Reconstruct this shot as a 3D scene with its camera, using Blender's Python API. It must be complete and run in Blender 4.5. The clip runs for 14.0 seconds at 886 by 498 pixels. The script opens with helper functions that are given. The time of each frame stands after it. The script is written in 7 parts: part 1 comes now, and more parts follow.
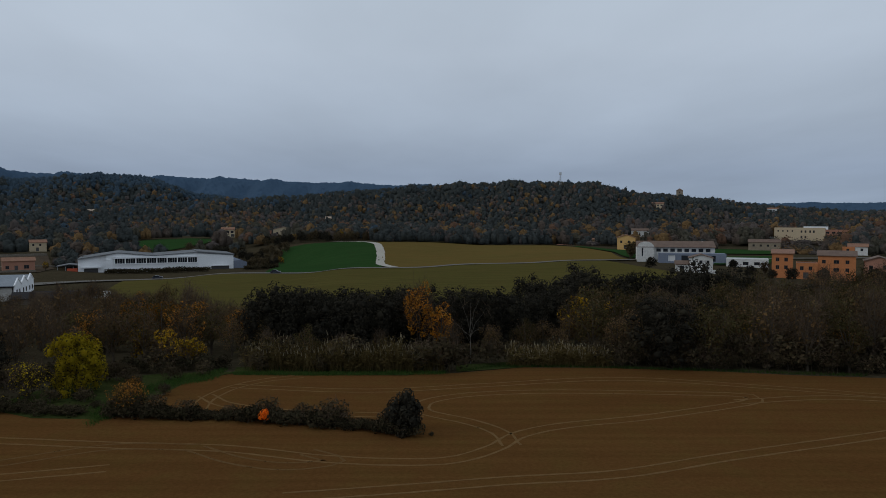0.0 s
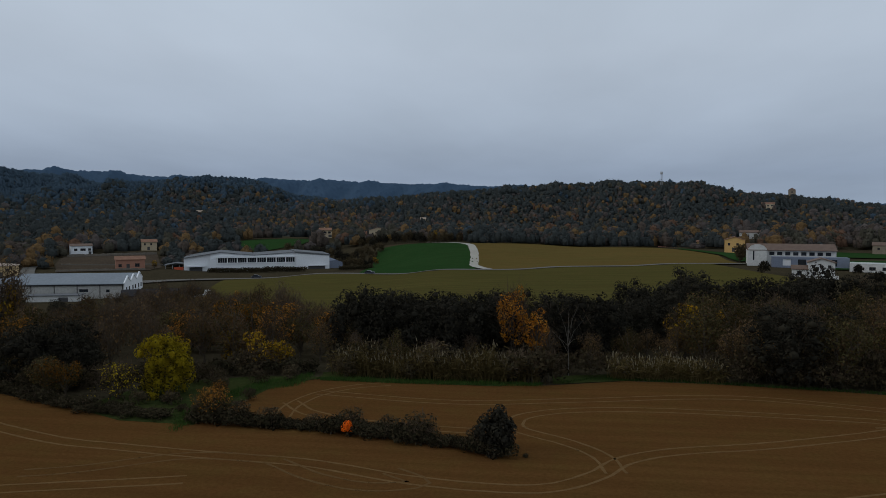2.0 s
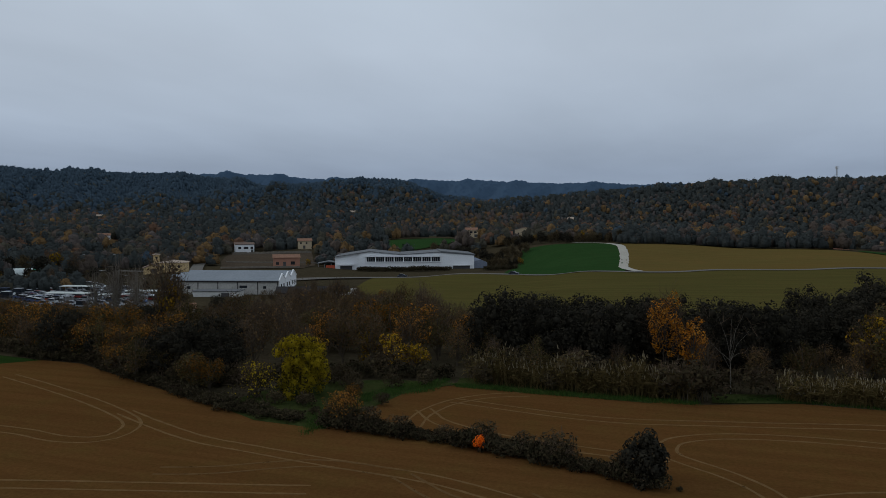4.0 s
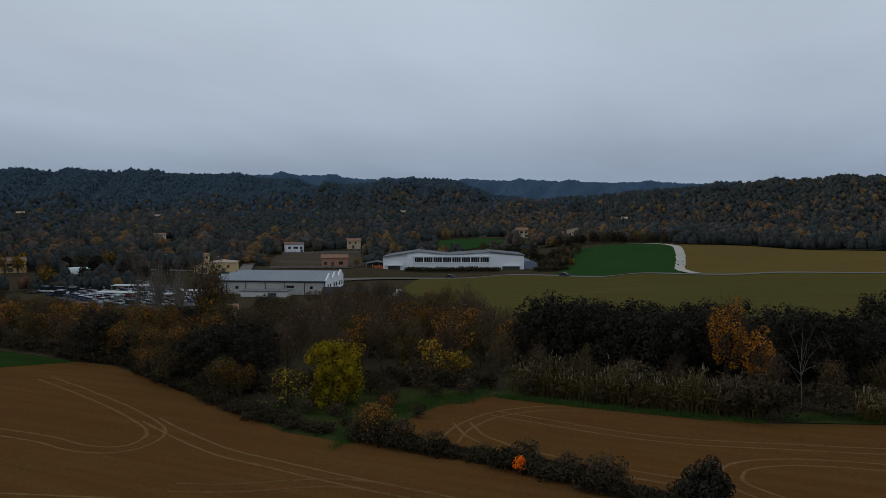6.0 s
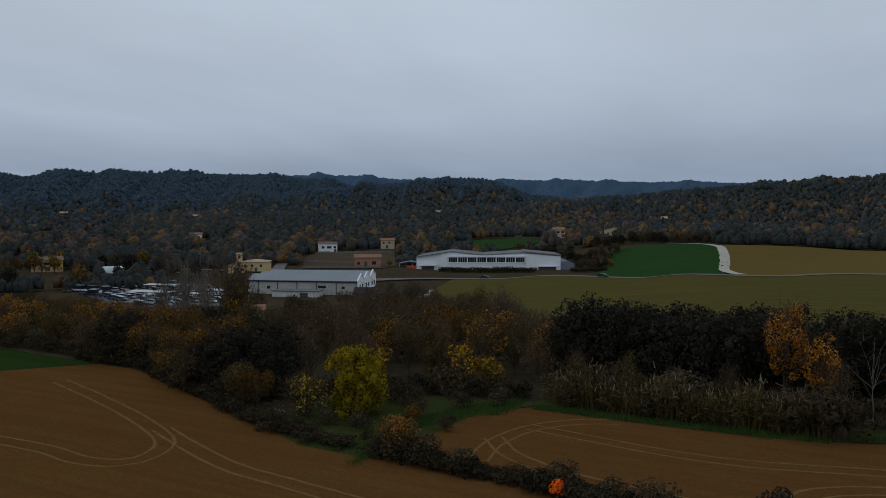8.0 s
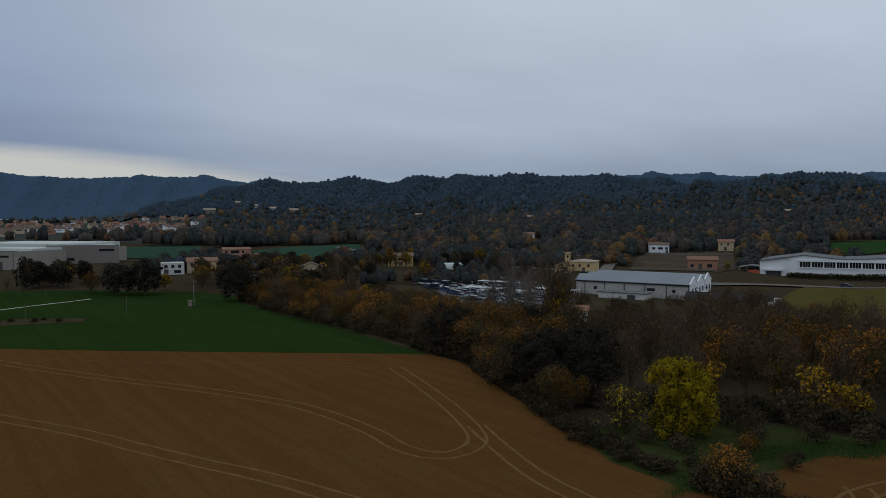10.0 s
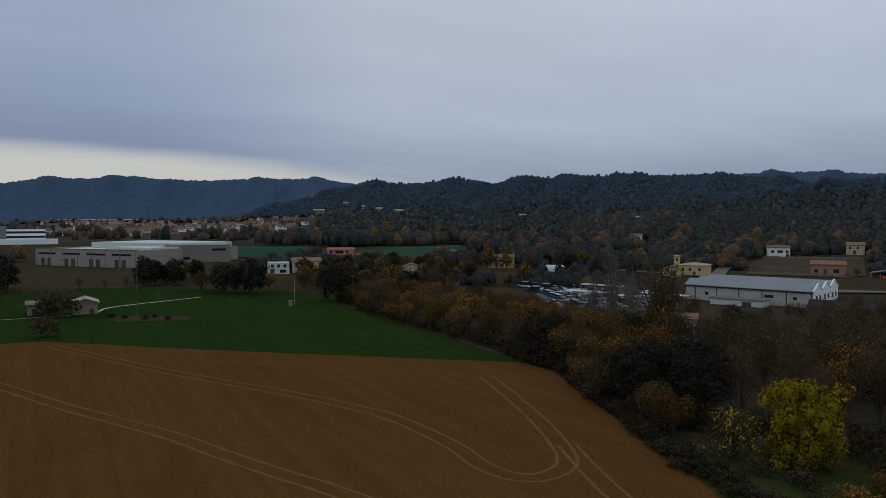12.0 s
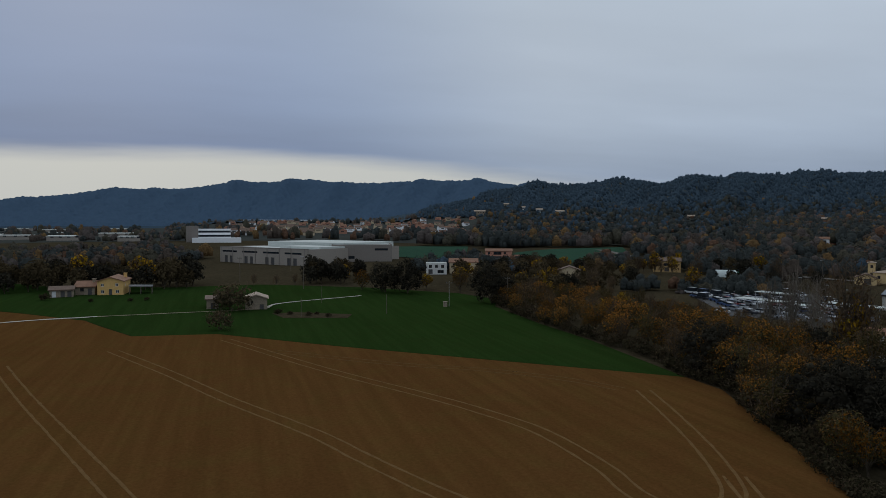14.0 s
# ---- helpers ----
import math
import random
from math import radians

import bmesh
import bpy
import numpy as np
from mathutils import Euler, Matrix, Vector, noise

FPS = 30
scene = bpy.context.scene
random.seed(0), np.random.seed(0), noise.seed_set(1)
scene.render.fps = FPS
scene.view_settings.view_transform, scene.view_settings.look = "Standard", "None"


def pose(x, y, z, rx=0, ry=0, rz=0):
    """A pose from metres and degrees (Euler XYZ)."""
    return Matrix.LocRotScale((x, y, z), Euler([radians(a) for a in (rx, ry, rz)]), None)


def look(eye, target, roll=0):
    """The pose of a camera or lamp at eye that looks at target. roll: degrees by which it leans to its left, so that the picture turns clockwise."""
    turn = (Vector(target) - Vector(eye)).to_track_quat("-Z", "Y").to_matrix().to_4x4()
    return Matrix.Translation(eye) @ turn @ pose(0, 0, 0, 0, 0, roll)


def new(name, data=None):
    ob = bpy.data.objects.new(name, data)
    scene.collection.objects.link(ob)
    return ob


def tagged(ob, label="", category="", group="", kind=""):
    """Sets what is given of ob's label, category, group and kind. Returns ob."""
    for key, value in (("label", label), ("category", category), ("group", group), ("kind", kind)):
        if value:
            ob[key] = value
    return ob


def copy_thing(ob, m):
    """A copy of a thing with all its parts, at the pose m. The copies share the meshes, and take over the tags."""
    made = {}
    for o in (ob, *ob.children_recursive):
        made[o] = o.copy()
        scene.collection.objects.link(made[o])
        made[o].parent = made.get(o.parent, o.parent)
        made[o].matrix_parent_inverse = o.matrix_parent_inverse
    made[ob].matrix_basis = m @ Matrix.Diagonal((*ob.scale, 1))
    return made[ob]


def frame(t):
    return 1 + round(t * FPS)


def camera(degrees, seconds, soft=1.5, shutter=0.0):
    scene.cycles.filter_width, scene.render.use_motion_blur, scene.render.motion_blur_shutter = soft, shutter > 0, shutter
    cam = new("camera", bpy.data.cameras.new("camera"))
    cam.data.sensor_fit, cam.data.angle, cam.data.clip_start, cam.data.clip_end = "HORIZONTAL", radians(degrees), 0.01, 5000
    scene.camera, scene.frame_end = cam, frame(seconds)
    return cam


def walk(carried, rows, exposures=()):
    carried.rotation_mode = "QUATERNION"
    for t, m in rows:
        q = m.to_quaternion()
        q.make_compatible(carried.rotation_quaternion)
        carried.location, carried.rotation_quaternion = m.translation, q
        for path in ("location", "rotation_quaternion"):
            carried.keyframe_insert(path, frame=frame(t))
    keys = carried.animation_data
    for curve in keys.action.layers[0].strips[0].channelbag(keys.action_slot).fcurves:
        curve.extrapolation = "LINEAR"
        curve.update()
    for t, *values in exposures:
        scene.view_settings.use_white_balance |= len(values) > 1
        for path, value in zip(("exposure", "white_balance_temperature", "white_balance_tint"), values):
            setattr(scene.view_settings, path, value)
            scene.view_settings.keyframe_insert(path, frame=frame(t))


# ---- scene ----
cam = camera(63.3, 14.0, soft=0.7)
PATH = [
    (0.0, pose(0.00, 0.00, 22.45, 87.55, -0.05, 0.00)),
    (0.5, pose(-0.06, 1.75, 22.40, 87.57, -0.08, 0.03)),
    (1.0, pose(-0.12, 3.35, 22.38, 87.60, -0.15, 0.76)),
    (1.5, pose(-0.14, 4.80, 22.36, 87.63, -0.13, 3.13)),
    (2.0, pose(-0.16, 6.25, 22.37, 87.62, -0.10, 7.54)),
    (2.5, pose(-0.18, 7.65, 22.38, 87.60, -0.06, 11.88)),
    (3.0, pose(-0.15, 9.20, 22.33, 87.60, 0.00, 15.71)),
    (3.2, pose(-0.18, 9.80, 22.32, 87.60, 0.00, 16.46)),
    (5.3, pose(-0.75, 16.10, 22.28, 87.59, 0.00, 23.05)),
    (5.5, pose(-0.82, 16.70, 22.27, 87.59, 0.00, 23.30)),
    (6.0, pose(-1.12, 18.05, 22.28, 87.59, 0.01, 23.36)),
    (6.5, pose(-1.55, 19.55, 22.25, 87.59, 0.03, 23.32)),
    (7.0, pose(-1.97, 21.05, 22.20, 87.59, 0.04, 23.27)),
    (7.2, pose(-2.15, 21.65, 22.15, 87.59, 0.04, 23.25)),
    (9.3, pose(-5.10, 28.00, 21.35, 87.66, 0.02, 40.29)),
    (9.5, pose(-5.35, 28.50, 21.32, 87.67, 0.04, 43.20)),
    (10.0, pose(-5.65, 29.50, 21.40, 87.70, 0.17, 52.19)),
    (10.5, pose(-6.15, 30.65, 21.54, 87.69, 0.20, 58.75)),
    (11.0, pose(-6.78, 31.80, 21.58, 87.71, 0.19, 60.33)),
    (11.5, pose(-7.43, 32.62, 21.64, 87.72, 0.15, 60.38)),
    (12.0, pose(-8.17, 33.38, 21.70, 87.75, 0.10, 60.53)),
    (12.5, pose(-9.02, 34.10, 21.75, 87.78, 0.06, 62.37)),
    (13.0, pose(-9.82, 34.80, 21.79, 87.81, 0.00, 67.84)),
    (13.5, pose(-10.50, 35.60, 21.79, 87.83, 0.00, 72.39)),
    (14.0, pose(-10.95, 36.15, 21.81, 87.83, -0.05, 73.31)),
]
walk(cam, PATH, exposures=[(0.0, 0.0)])

# ---- sky and light ----
SUN_AZ, SUN_EL = 100.0, 24.0  # degrees to the left of +y, degrees up


def make_sky():
    world = bpy.data.worlds.new("overcast_sky")
    scene.world = world
    world.use_nodes = True
    nt = world.node_tree
    nt.nodes.clear()
    N, L = nt.nodes.new, nt.links.new
    out, bg = N("ShaderNodeOutputWorld"), N("ShaderNodeBackground")
    coord, sep = N("ShaderNodeTexCoord"), N("ShaderNodeSeparateXYZ")
    L(coord.outputs["Generated"], sep.inputs[0])
    sky = N("ShaderNodeTexSky")
    sky.sky_type, sky.sun_disc = "NISHITA", False
    sky.sun_elevation, sky.sun_rotation = radians(SUN_EL), radians(-SUN_AZ)
    sky.dust_density = 4.0

    # grey cloud cover: a slow gradient with height over the horizon
    ramp = N("ShaderNodeValToRGB")
    el = ramp.color_ramp.elements
    el[0].position, el[0].color = 0.0, (0.27, 0.335, 0.43, 1)
    el[1].position, el[1].color = 1.0, (0.46, 0.535, 0.62, 1)
    for p, c in ((0.06, (0.275, 0.34, 0.445, 1)), (0.13, (0.37, 0.44, 0.54, 1)), (0.22, (0.44, 0.51, 0.605, 1)), (0.34, (0.47, 0.545, 0.635, 1))):
        e = el.new(p)
        e.color = c
    L(sep.outputs["Z"], ramp.inputs[0])

    # flat cloud deck seen in perspective
    add = N("ShaderNodeMath")
    add.operation = "ADD"
    add.inputs[1].default_value = 0.09
    L(sep.outputs["Z"], add.inputs[0])
    div = N("ShaderNodeVectorMath")
    div.operation = "DIVIDE"
    L(coord.outputs["Generated"], div.inputs[0])
    L(add.outputs[0], div.inputs[1])
    mapping = N("ShaderNodeMapping")
    mapping.inputs["Scale"].default_value = (0.55, 0.28, 0.0)
    mapping.inputs["Rotation"].default_value = (0, 0, 0.35)
    L(div.outputs[0], mapping.inputs[0])
    noise_tex = N("ShaderNodeTexNoise")
    noise_tex.inputs["Scale"].default_value = 1.1
    noise_tex.inputs["Detail"].default_value = 5.0
    noise_tex.inputs["Roughness"].default_value = 0.5
    L(mapping.outputs[0], noise_tex.inputs["Vector"])
    tone = N("ShaderNodeMapRange")
    tone.inputs["From Min"].default_value, tone.inputs["From Max"].default_value = 0.3, 0.7
    tone.inputs["To Min"].default_value, tone.inputs["To Max"].default_value = 0.90, 1.10
    L(noise_tex.outputs["Fac"], tone.inputs["Value"])
    mul = N("ShaderNodeVectorMath")
    mul.operation = "SCALE"
    L(ramp.outputs[0], mul.inputs[0])
    L(tone.outputs[0], mul.inputs["Scale"])

    # a pale break between the cloud deck and the hills, towards the low sun
    side = N("ShaderNodeVectorMath")
    side.operation = "DOT_PRODUCT"
    side.inputs[1].default_value = (-math.sin(radians(104)), math.cos(radians(104)), 0.0)
    L(coord.outputs["Generated"], side.inputs[0])
    near = N("ShaderNodeMapRange")
    near.interpolation_type = "SMOOTHSTEP"
    near.inputs["From Min"].default_value, near.inputs["From Max"].default_value = 0.62, 1.0
    L(side.outputs["Value"], near.inputs["Value"])
    # the break closes further from the sun
    top = N("ShaderNodeMath")
    top.operation = "MULTIPLY_ADD"
    top.inputs[1].default_value, top.inputs[2].default_value = 0.052, 0.044
    L(near.outputs[0], top.inputs[0])
    rel = N("ShaderNodeMath")
    rel.operation = "SUBTRACT"
    L(top.outputs[0], rel.inputs[0])
    L(sep.outputs["Z"], rel.inputs[1])
    wob = N("ShaderNodeMath")
    wob.operation = "MULTIPLY_ADD"
    wob.inputs[1].default_value, wob.inputs[2].default_value = 0.05, -0.025
    L(noise_tex.outputs["Fac"], wob.inputs[0])
    rel2 = N("ShaderNodeMath")
    rel2.operation = "ADD"
    L(rel.outputs[0], rel2.inputs[0])
    L(wob.outputs[0], rel2.inputs[1])
    edge = N("ShaderNodeMapRange")
    edge.interpolation_type = "SMOOTHSTEP"
    edge.inputs["From Min"].default_value, edge.inputs["From Max"].default_value = -0.008, 0.022
    L(rel2.outputs[0], edge.inputs["Value"])
    amount = N("ShaderNodeMath")
    amount.operation = "MULTIPLY"
    L(edge.outputs[0], amount.inputs[0])
    reach = N("ShaderNodeMapRange")
    reach.interpolation_type = "SMOOTHSTEP"
    reach.inputs["From Min"].default_value, reach.inputs["From Max"].default_value = 0.52, 0.88
    L(side.outputs["Value"], reach.inputs["Value"])
    L(reach.outputs[0], amount.inputs[1])
    shade = N("ShaderNodeMix")
    shade.data_type = "RGBA"
    shade.blend_type = "MULTIPLY"
    deck = N("ShaderNodeMapRange")
    deck.interpolation_type = "SMOOTHSTEP"
    deck.inputs["From Min"].default_value, deck.inputs["From Max"].default_value = 0.74, 1.0
    L(side.outputs["Value"], deck.inputs["Value"])
    L(deck.outputs[0], shade.inputs["Factor"])
    L(mul.outputs[0], shade.inputs["A"])
    shade.inputs["B"].default_value = (0.47, 0.56, 0.73, 1)
    brk = N("ShaderNodeMix")
    brk.data_type = "RGBA"
    L(amount.outputs[0], brk.inputs["Factor"])
    L(shade.outputs["Result"], brk.inputs["A"])
    brk.inputs["B"].default_value = (0.51, 0.53, 0.515, 1)

    dim = N("ShaderNodeVectorMath")
    dim.operation = "SCALE"
    dim.inputs["Scale"].default_value = 0.08
    L(sky.outputs[0], dim.inputs[0])
    mix = N("ShaderNodeMix")
    mix.data_type = "RGBA"
    mix.inputs["Factor"].default_value = 0.98
    L(dim.outputs[0], mix.inputs["A"])
    L(brk.outputs["Result"], mix.inputs["B"])
    L(mix.outputs["Result"], bg.inputs["Color"])
    bg.inputs["Strength"].default_value = 1.0
    L(bg.outputs[0], out.inputs[0])


make_sky()
sun_data = bpy.data.lights.new("sun", "SUN")
sun_data.energy, sun_data.angle, sun_data.color = 0.5, radians(25), (1.0, 0.94, 0.86)
sun = new("sun", sun_data)
_a, _e = radians(SUN_AZ), radians(SUN_EL)
sun.matrix_world = look((0, 0, 300), (300 * math.sin(_a) * math.cos(_e), -300 * math.cos(_a) * math.cos(_e), 300 - 300 * math.sin(_e)))

# ---- materials ----
def shader(name, rough=0.9, metal=0.0, spec=0.3):
    m = bpy.data.materials.new(name)
    m.use_nodes = True
    nt = m.node_tree
    b = nt.nodes["Principled BSDF"]
    b.inputs["Roughness"].default_value, b.inputs["Metallic"].default_value = rough, metal
    b.inputs["Specular IOR Level"].default_value = spec
    return m, nt, b


def mixed(nt, fac, a, b, kind="MIX"):
    n = nt.nodes.new("ShaderNodeMix")
    n.data_type, n.blend_type = "RGBA", kind
    for sock, v in (("Factor", fac), ("A", a), ("B", b)):
        if isinstance(v, tuple):
            n.inputs[sock].default_value = (*v, 1) if len(v) == 3 else v
        elif isinstance(v, (int, float)):
            n.inputs[sock].default_value = v
        else:
            nt.links.new(v, n.inputs[sock])
    return n.outputs["Result"]


def noise_of(nt, scale, detail=4.0, rough=0.55, stretch=(1, 1, 1), turn=0.0, lo=0.35, hi=0.65):
    c, mp, n, r = (nt.nodes.new("ShaderNode" + k) for k in ("TexCoord", "Mapping", "TexNoise", "MapRange"))
    mp.inputs["Scale"].default_value = stretch
    mp.inputs["Rotation"].default_value = (0, 0, turn)
    n.inputs["Scale"].default_value, n.inputs["Detail"].default_value, n.inputs["Roughness"].default_value = scale, detail, rough
    r.inputs["From Min"].default_value, r.inputs["From Max"].default_value = lo, hi
    nt.links.new(c.outputs["Object"], mp.inputs[0])
    nt.links.new(mp.outputs[0], n.inputs["Vector"])
    nt.links.new(n.outputs["Fac"], r.inputs["Value"])
    return r.outputs[0]


def bumped(nt, b, height, strength, distance=0.1):
    n = nt.nodes.new("ShaderNodeBump")
    n.inputs["Strength"].default_value, n.inputs["Distance"].default_value = strength, distance
    nt.links.new(height, n.inputs["Height"])
    nt.links.new(n.outputs[0], b.inputs["Normal"])


def surface(name, c1, c2, coarse=0.2, fine=3.0, grain=0.25, rough=0.9, bump=0.3, dist=0.05, stretch=(1, 1, 1), turn=0.0, metal=0.0, spec=0.3):
    """Two tones in large patches, finer mottling over them, and relief."""
    m, nt, b = shader(name, rough, metal, spec)
    col = mixed(nt, noise_of(nt, coarse, 5, stretch=stretch, turn=turn), c1, c2)
    f = noise_of(nt, fine, 6, 0.65, lo=0.3, hi=0.7)
    dark = tuple(v * (1 - grain) for v in c1)
    lite = tuple(min(1, v * (1 + grain)) for v in c2)
    col = mixed(nt, 0.5, col, mixed(nt, f, dark, lite))
    nt.links.new(col, b.inputs["Base Color"])
    bumped(nt, b, f, bump, dist)
    return m


def set_ramp(ramp, stops):
    """Fills a colour ramp with (place, colour) stops."""
    el = ramp.color_ramp.elements
    el[0].position, el[0].color = stops[0][0], (*stops[0][1], 1)
    el[1].position, el[1].color = stops[-1][0], (*stops[-1][1], 1)
    for p, c in stops[1:-1]:
        el.new(p).color = (*c, 1)


def leaf_mat(name, *tones, vary=0.3):
    """Leaves: tone by leaf, shifted a little from plant to plant."""
    m, nt, b = shader(name, 0.9, 0.0, 0.0)
    geo, info = nt.nodes.new("ShaderNodeNewGeometry"), nt.nodes.new("ShaderNodeObjectInfo")
    ramp = nt.nodes.new("ShaderNodeValToRGB")
    set_ramp(ramp, [(n / max(1, len(tones) - 1), c) for n, c in enumerate(tones)])
    nt.links.new(geo.outputs["Random Per Island"], ramp.inputs[0])
    scale = nt.nodes.new("ShaderNodeMapRange")
    scale.inputs["To Min"].default_value, scale.inputs["To Max"].default_value = 1 - vary, 1 + vary
    nt.links.new(info.outputs["Random"], scale.inputs["Value"])
    mul = nt.nodes.new("ShaderNodeVectorMath")
    mul.operation = "SCALE"
    nt.links.new(ramp.outputs[0], mul.inputs[0])
    nt.links.new(scale.outputs[0], mul.inputs["Scale"])
    nt.links.new(mul.outputs[0], b.inputs["Base Color"])
    thin = nt.nodes.new("ShaderNodeBsdfTranslucent")
    nt.links.new(mul.outputs[0], thin.inputs["Color"])
    mx, out = nt.nodes.new("ShaderNodeMixShader"), nt.nodes["Material Output"]
    mx.inputs[0].default_value = 0.2
    nt.links.new(b.outputs[0], mx.inputs[1])
    nt.links.new(thin.outputs[0], mx.inputs[2])
    nt.links.new(mx.outputs[0], out.inputs[0])
    return m


def wood_mat(name, tones, cell=0.11, stand=0.012):
    """Far woods: tone by tree-sized cells and by larger stands."""
    m, nt, b = shader(name, 1.0, 0.0, 0.0)
    c = nt.nodes.new("ShaderNodeTexCoord")
    vor = nt.nodes.new("ShaderNodeTexVoronoi")
    vor.inputs["Scale"].default_value = cell
    nt.links.new(c.outputs["Object"], vor.inputs["Vector"])
    sep = nt.nodes.new("ShaderNodeSeparateColor")
    nt.links.new(vor.outputs["Color"], sep.inputs[0])
    big = noise_of(nt, stand, 4, lo=0.3, hi=0.7)
    mean = nt.nodes.new("ShaderNodeMath")
    mean.operation = "MULTIPLY_ADD"
    mean.inputs[1].default_value = 0.55
    half = nt.nodes.new("ShaderNodeMath")
    half.operation = "MULTIPLY"
    half.inputs[1].default_value = 0.5
    nt.links.new(big, half.inputs[0])
    nt.links.new(sep.outputs[0], mean.inputs[0])
    nt.links.new(half.outputs[0], mean.inputs[2])
    ramp = nt.nodes.new("ShaderNodeValToRGB")
    set_ramp(ramp, tones)
    nt.links.new(mean.outputs[0], ramp.inputs[0])
    geo = nt.nodes.new("ShaderNodeNewGeometry")
    r = nt.nodes.new("ShaderNodeMapRange")
    r.inputs["To Min"].default_value, r.inputs["To Max"].default_value = 0.82, 1.18
    nt.links.new(geo.outputs["Random Per Island"], r.inputs["Value"])
    mul = nt.nodes.new("ShaderNodeVectorMath")
    mul.operation = "SCALE"
    nt.links.new(ramp.outputs[0], mul.inputs[0])
    nt.links.new(r.outputs[0], mul.inputs["Scale"])
    nt.links.new(mul.outputs[0], b.inputs["Base Color"])
    return m


def tile_mat(name, c1, c2, pitch=0.25):
    m, nt, b = shader(name, 0.85)
    col = mixed(nt, noise_of(nt, 0.5, 5), c1, c2)
    col = mixed(nt, 0.45, col, mixed(nt, noise_of(nt, 6.0, 5), tuple(v * 0.55 for v in c1), tuple(v * 1.2 for v in c2)))
    nt.links.new(col, b.inputs["Base Color"])
    c, w = nt.nodes.new("ShaderNodeTexCoord"), nt.nodes.new("ShaderNodeTexWave")
    w.inputs["Scale"].default_value = 0.31 / pitch
    nt.links.new(c.outputs["Object"], w.inputs["Vector"])
    bumped(nt, b, w.outputs["Fac"], 0.6, 0.06)
    return m


def field_mat(name, c1, c2, c3, turn=0.0, row=0.7, rows=0.25, bump=0.35):
    """Ploughed or sown ground: broad damp patches, crumbs, and faint rows."""
    m, nt, b = shader(name, 1.0, 0.0, 0.0)
    col = mixed(nt, noise_of(nt, 0.025, 5, stretch=(1, 2.2, 1), turn=turn), c1, c2)
    col = mixed(nt, noise_of(nt, 0.22, 6, 0.65, lo=0.45, hi=0.75), col, c3)
    f = noise_of(nt, 2.6, 8, 0.75, lo=0.25, hi=0.75)
    col = mixed(nt, 0.42, col, mixed(nt, f, tuple(v * 0.45 for v in c1), tuple(v * 1.5 for v in c2)))
    r = noise_of(nt, row, 2, 0.5, stretch=(0.04, 1, 1), turn=turn, lo=0.4, hi=0.6)
    dim = nt.nodes.new("ShaderNodeMath")
    dim.operation = "MULTIPLY"
    dim.inputs[1].default_value = rows
    nt.links.new(r, dim.inputs[0])
    col = mixed(nt, dim.outputs[0], col, tuple(v * 0.62 for v in c1))
    nt.links.new(col, b.inputs["Base Color"])
    bumped(nt, b, f, bump, 0.12)
    return m


def worn(name, c1, c2, amount):
    """Dust that covers the soil in patches only."""
    m, nt, b = shader(name, 1.0, 0.0, 0.0)
    nt.links.new(mixed(nt, noise_of(nt, 1.2, 5), c1, c2), b.inputs["Base Color"])
    nt.links.new(noise_of(nt, 0.9, 6, 0.7, lo=amount - 0.36, hi=amount + 0.06), b.inputs["Alpha"])
    return m


def grove_mat(name, c, k=1.0):
    """Crowns of far trees: every leafy mass its own tone, with mottling and relief."""
    m, nt, b = shader(name, 1.0, 0.0, 0.0)
    geo = nt.nodes.new("ShaderNodeNewGeometry")
    f = noise_of(nt, 0.9, 4, 0.7, lo=0.3, hi=0.7)
    col = mixed(nt, geo.outputs["Random Per Island"], tuple(v * (1 - 0.45 * k) for v in c), tuple(v * (1 + 0.6 * k) for v in c))
    col = mixed(nt, 0.45, col, mixed(nt, f, tuple(v * (1 - 0.6 * k) for v in c), tuple(v * (1 + 0.75 * k) for v in c)))
    nt.links.new(col, b.inputs["Base Color"])
    bumped(nt, b, f, 0.8, 0.8)
    return m


M = {}
M["soil"] = field_mat("ploughed_soil", (0.096, 0.0425, 0.0142), (0.116, 0.0555, 0.0178), (0.100, 0.062, 0.0172), turn=0.5)
M["soil_far"] = field_mat("sown_field_soil", (0.135, 0.086, 0.028), (0.12, 0.088, 0.028), (0.105, 0.084, 0.025), turn=0.1)
M["crop"] = field_mat("winter_wheat", (0.0175, 0.037, 0.0085), (0.022, 0.045, 0.0105), (0.024, 0.036, 0.010), turn=1.2, rows=0.3)
M["crop_bright"] = field_mat("young_green_crop", (0.020, 0.052, 0.015), (0.026, 0.060, 0.018), (0.028, 0.052, 0.017), turn=0.3, rows=0.2)
M["crop_olive"] = field_mat("sprouting_field", (0.078, 0.068, 0.021), (0.090, 0.076, 0.023), (0.096, 0.068, 0.024), turn=0.2, rows=0.3)
M["crop_teal"] = field_mat("far_green_crop", (0.03, 0.068, 0.045), (0.036, 0.078, 0.05), (0.036, 0.064, 0.04), turn=0.7, rows=0.15)
M["earth"] = surface("rough_ground", (0.042, 0.035, 0.021), (0.060, 0.047, 0.028), 0.05, 0.8, 0.4, bump=0.6, dist=0.3, spec=0.0)
M["grass"] = surface("rough_grass", (0.022, 0.038, 0.011), (0.045, 0.05, 0.016), 0.15, 2.0, 0.4, bump=0.6, dist=0.15, spec=0.0)
M["plot"] = surface("bare_stony_plot", (0.062, 0.047, 0.034), (0.085, 0.064, 0.045), 0.12, 1.2, 0.4, bump=0.5, dist=0.2, spec=0.0)
M["track"] = worn("dusty_wheel_mark", (0.132, 0.074, 0.030), (0.162, 0.094, 0.039), 0.35)
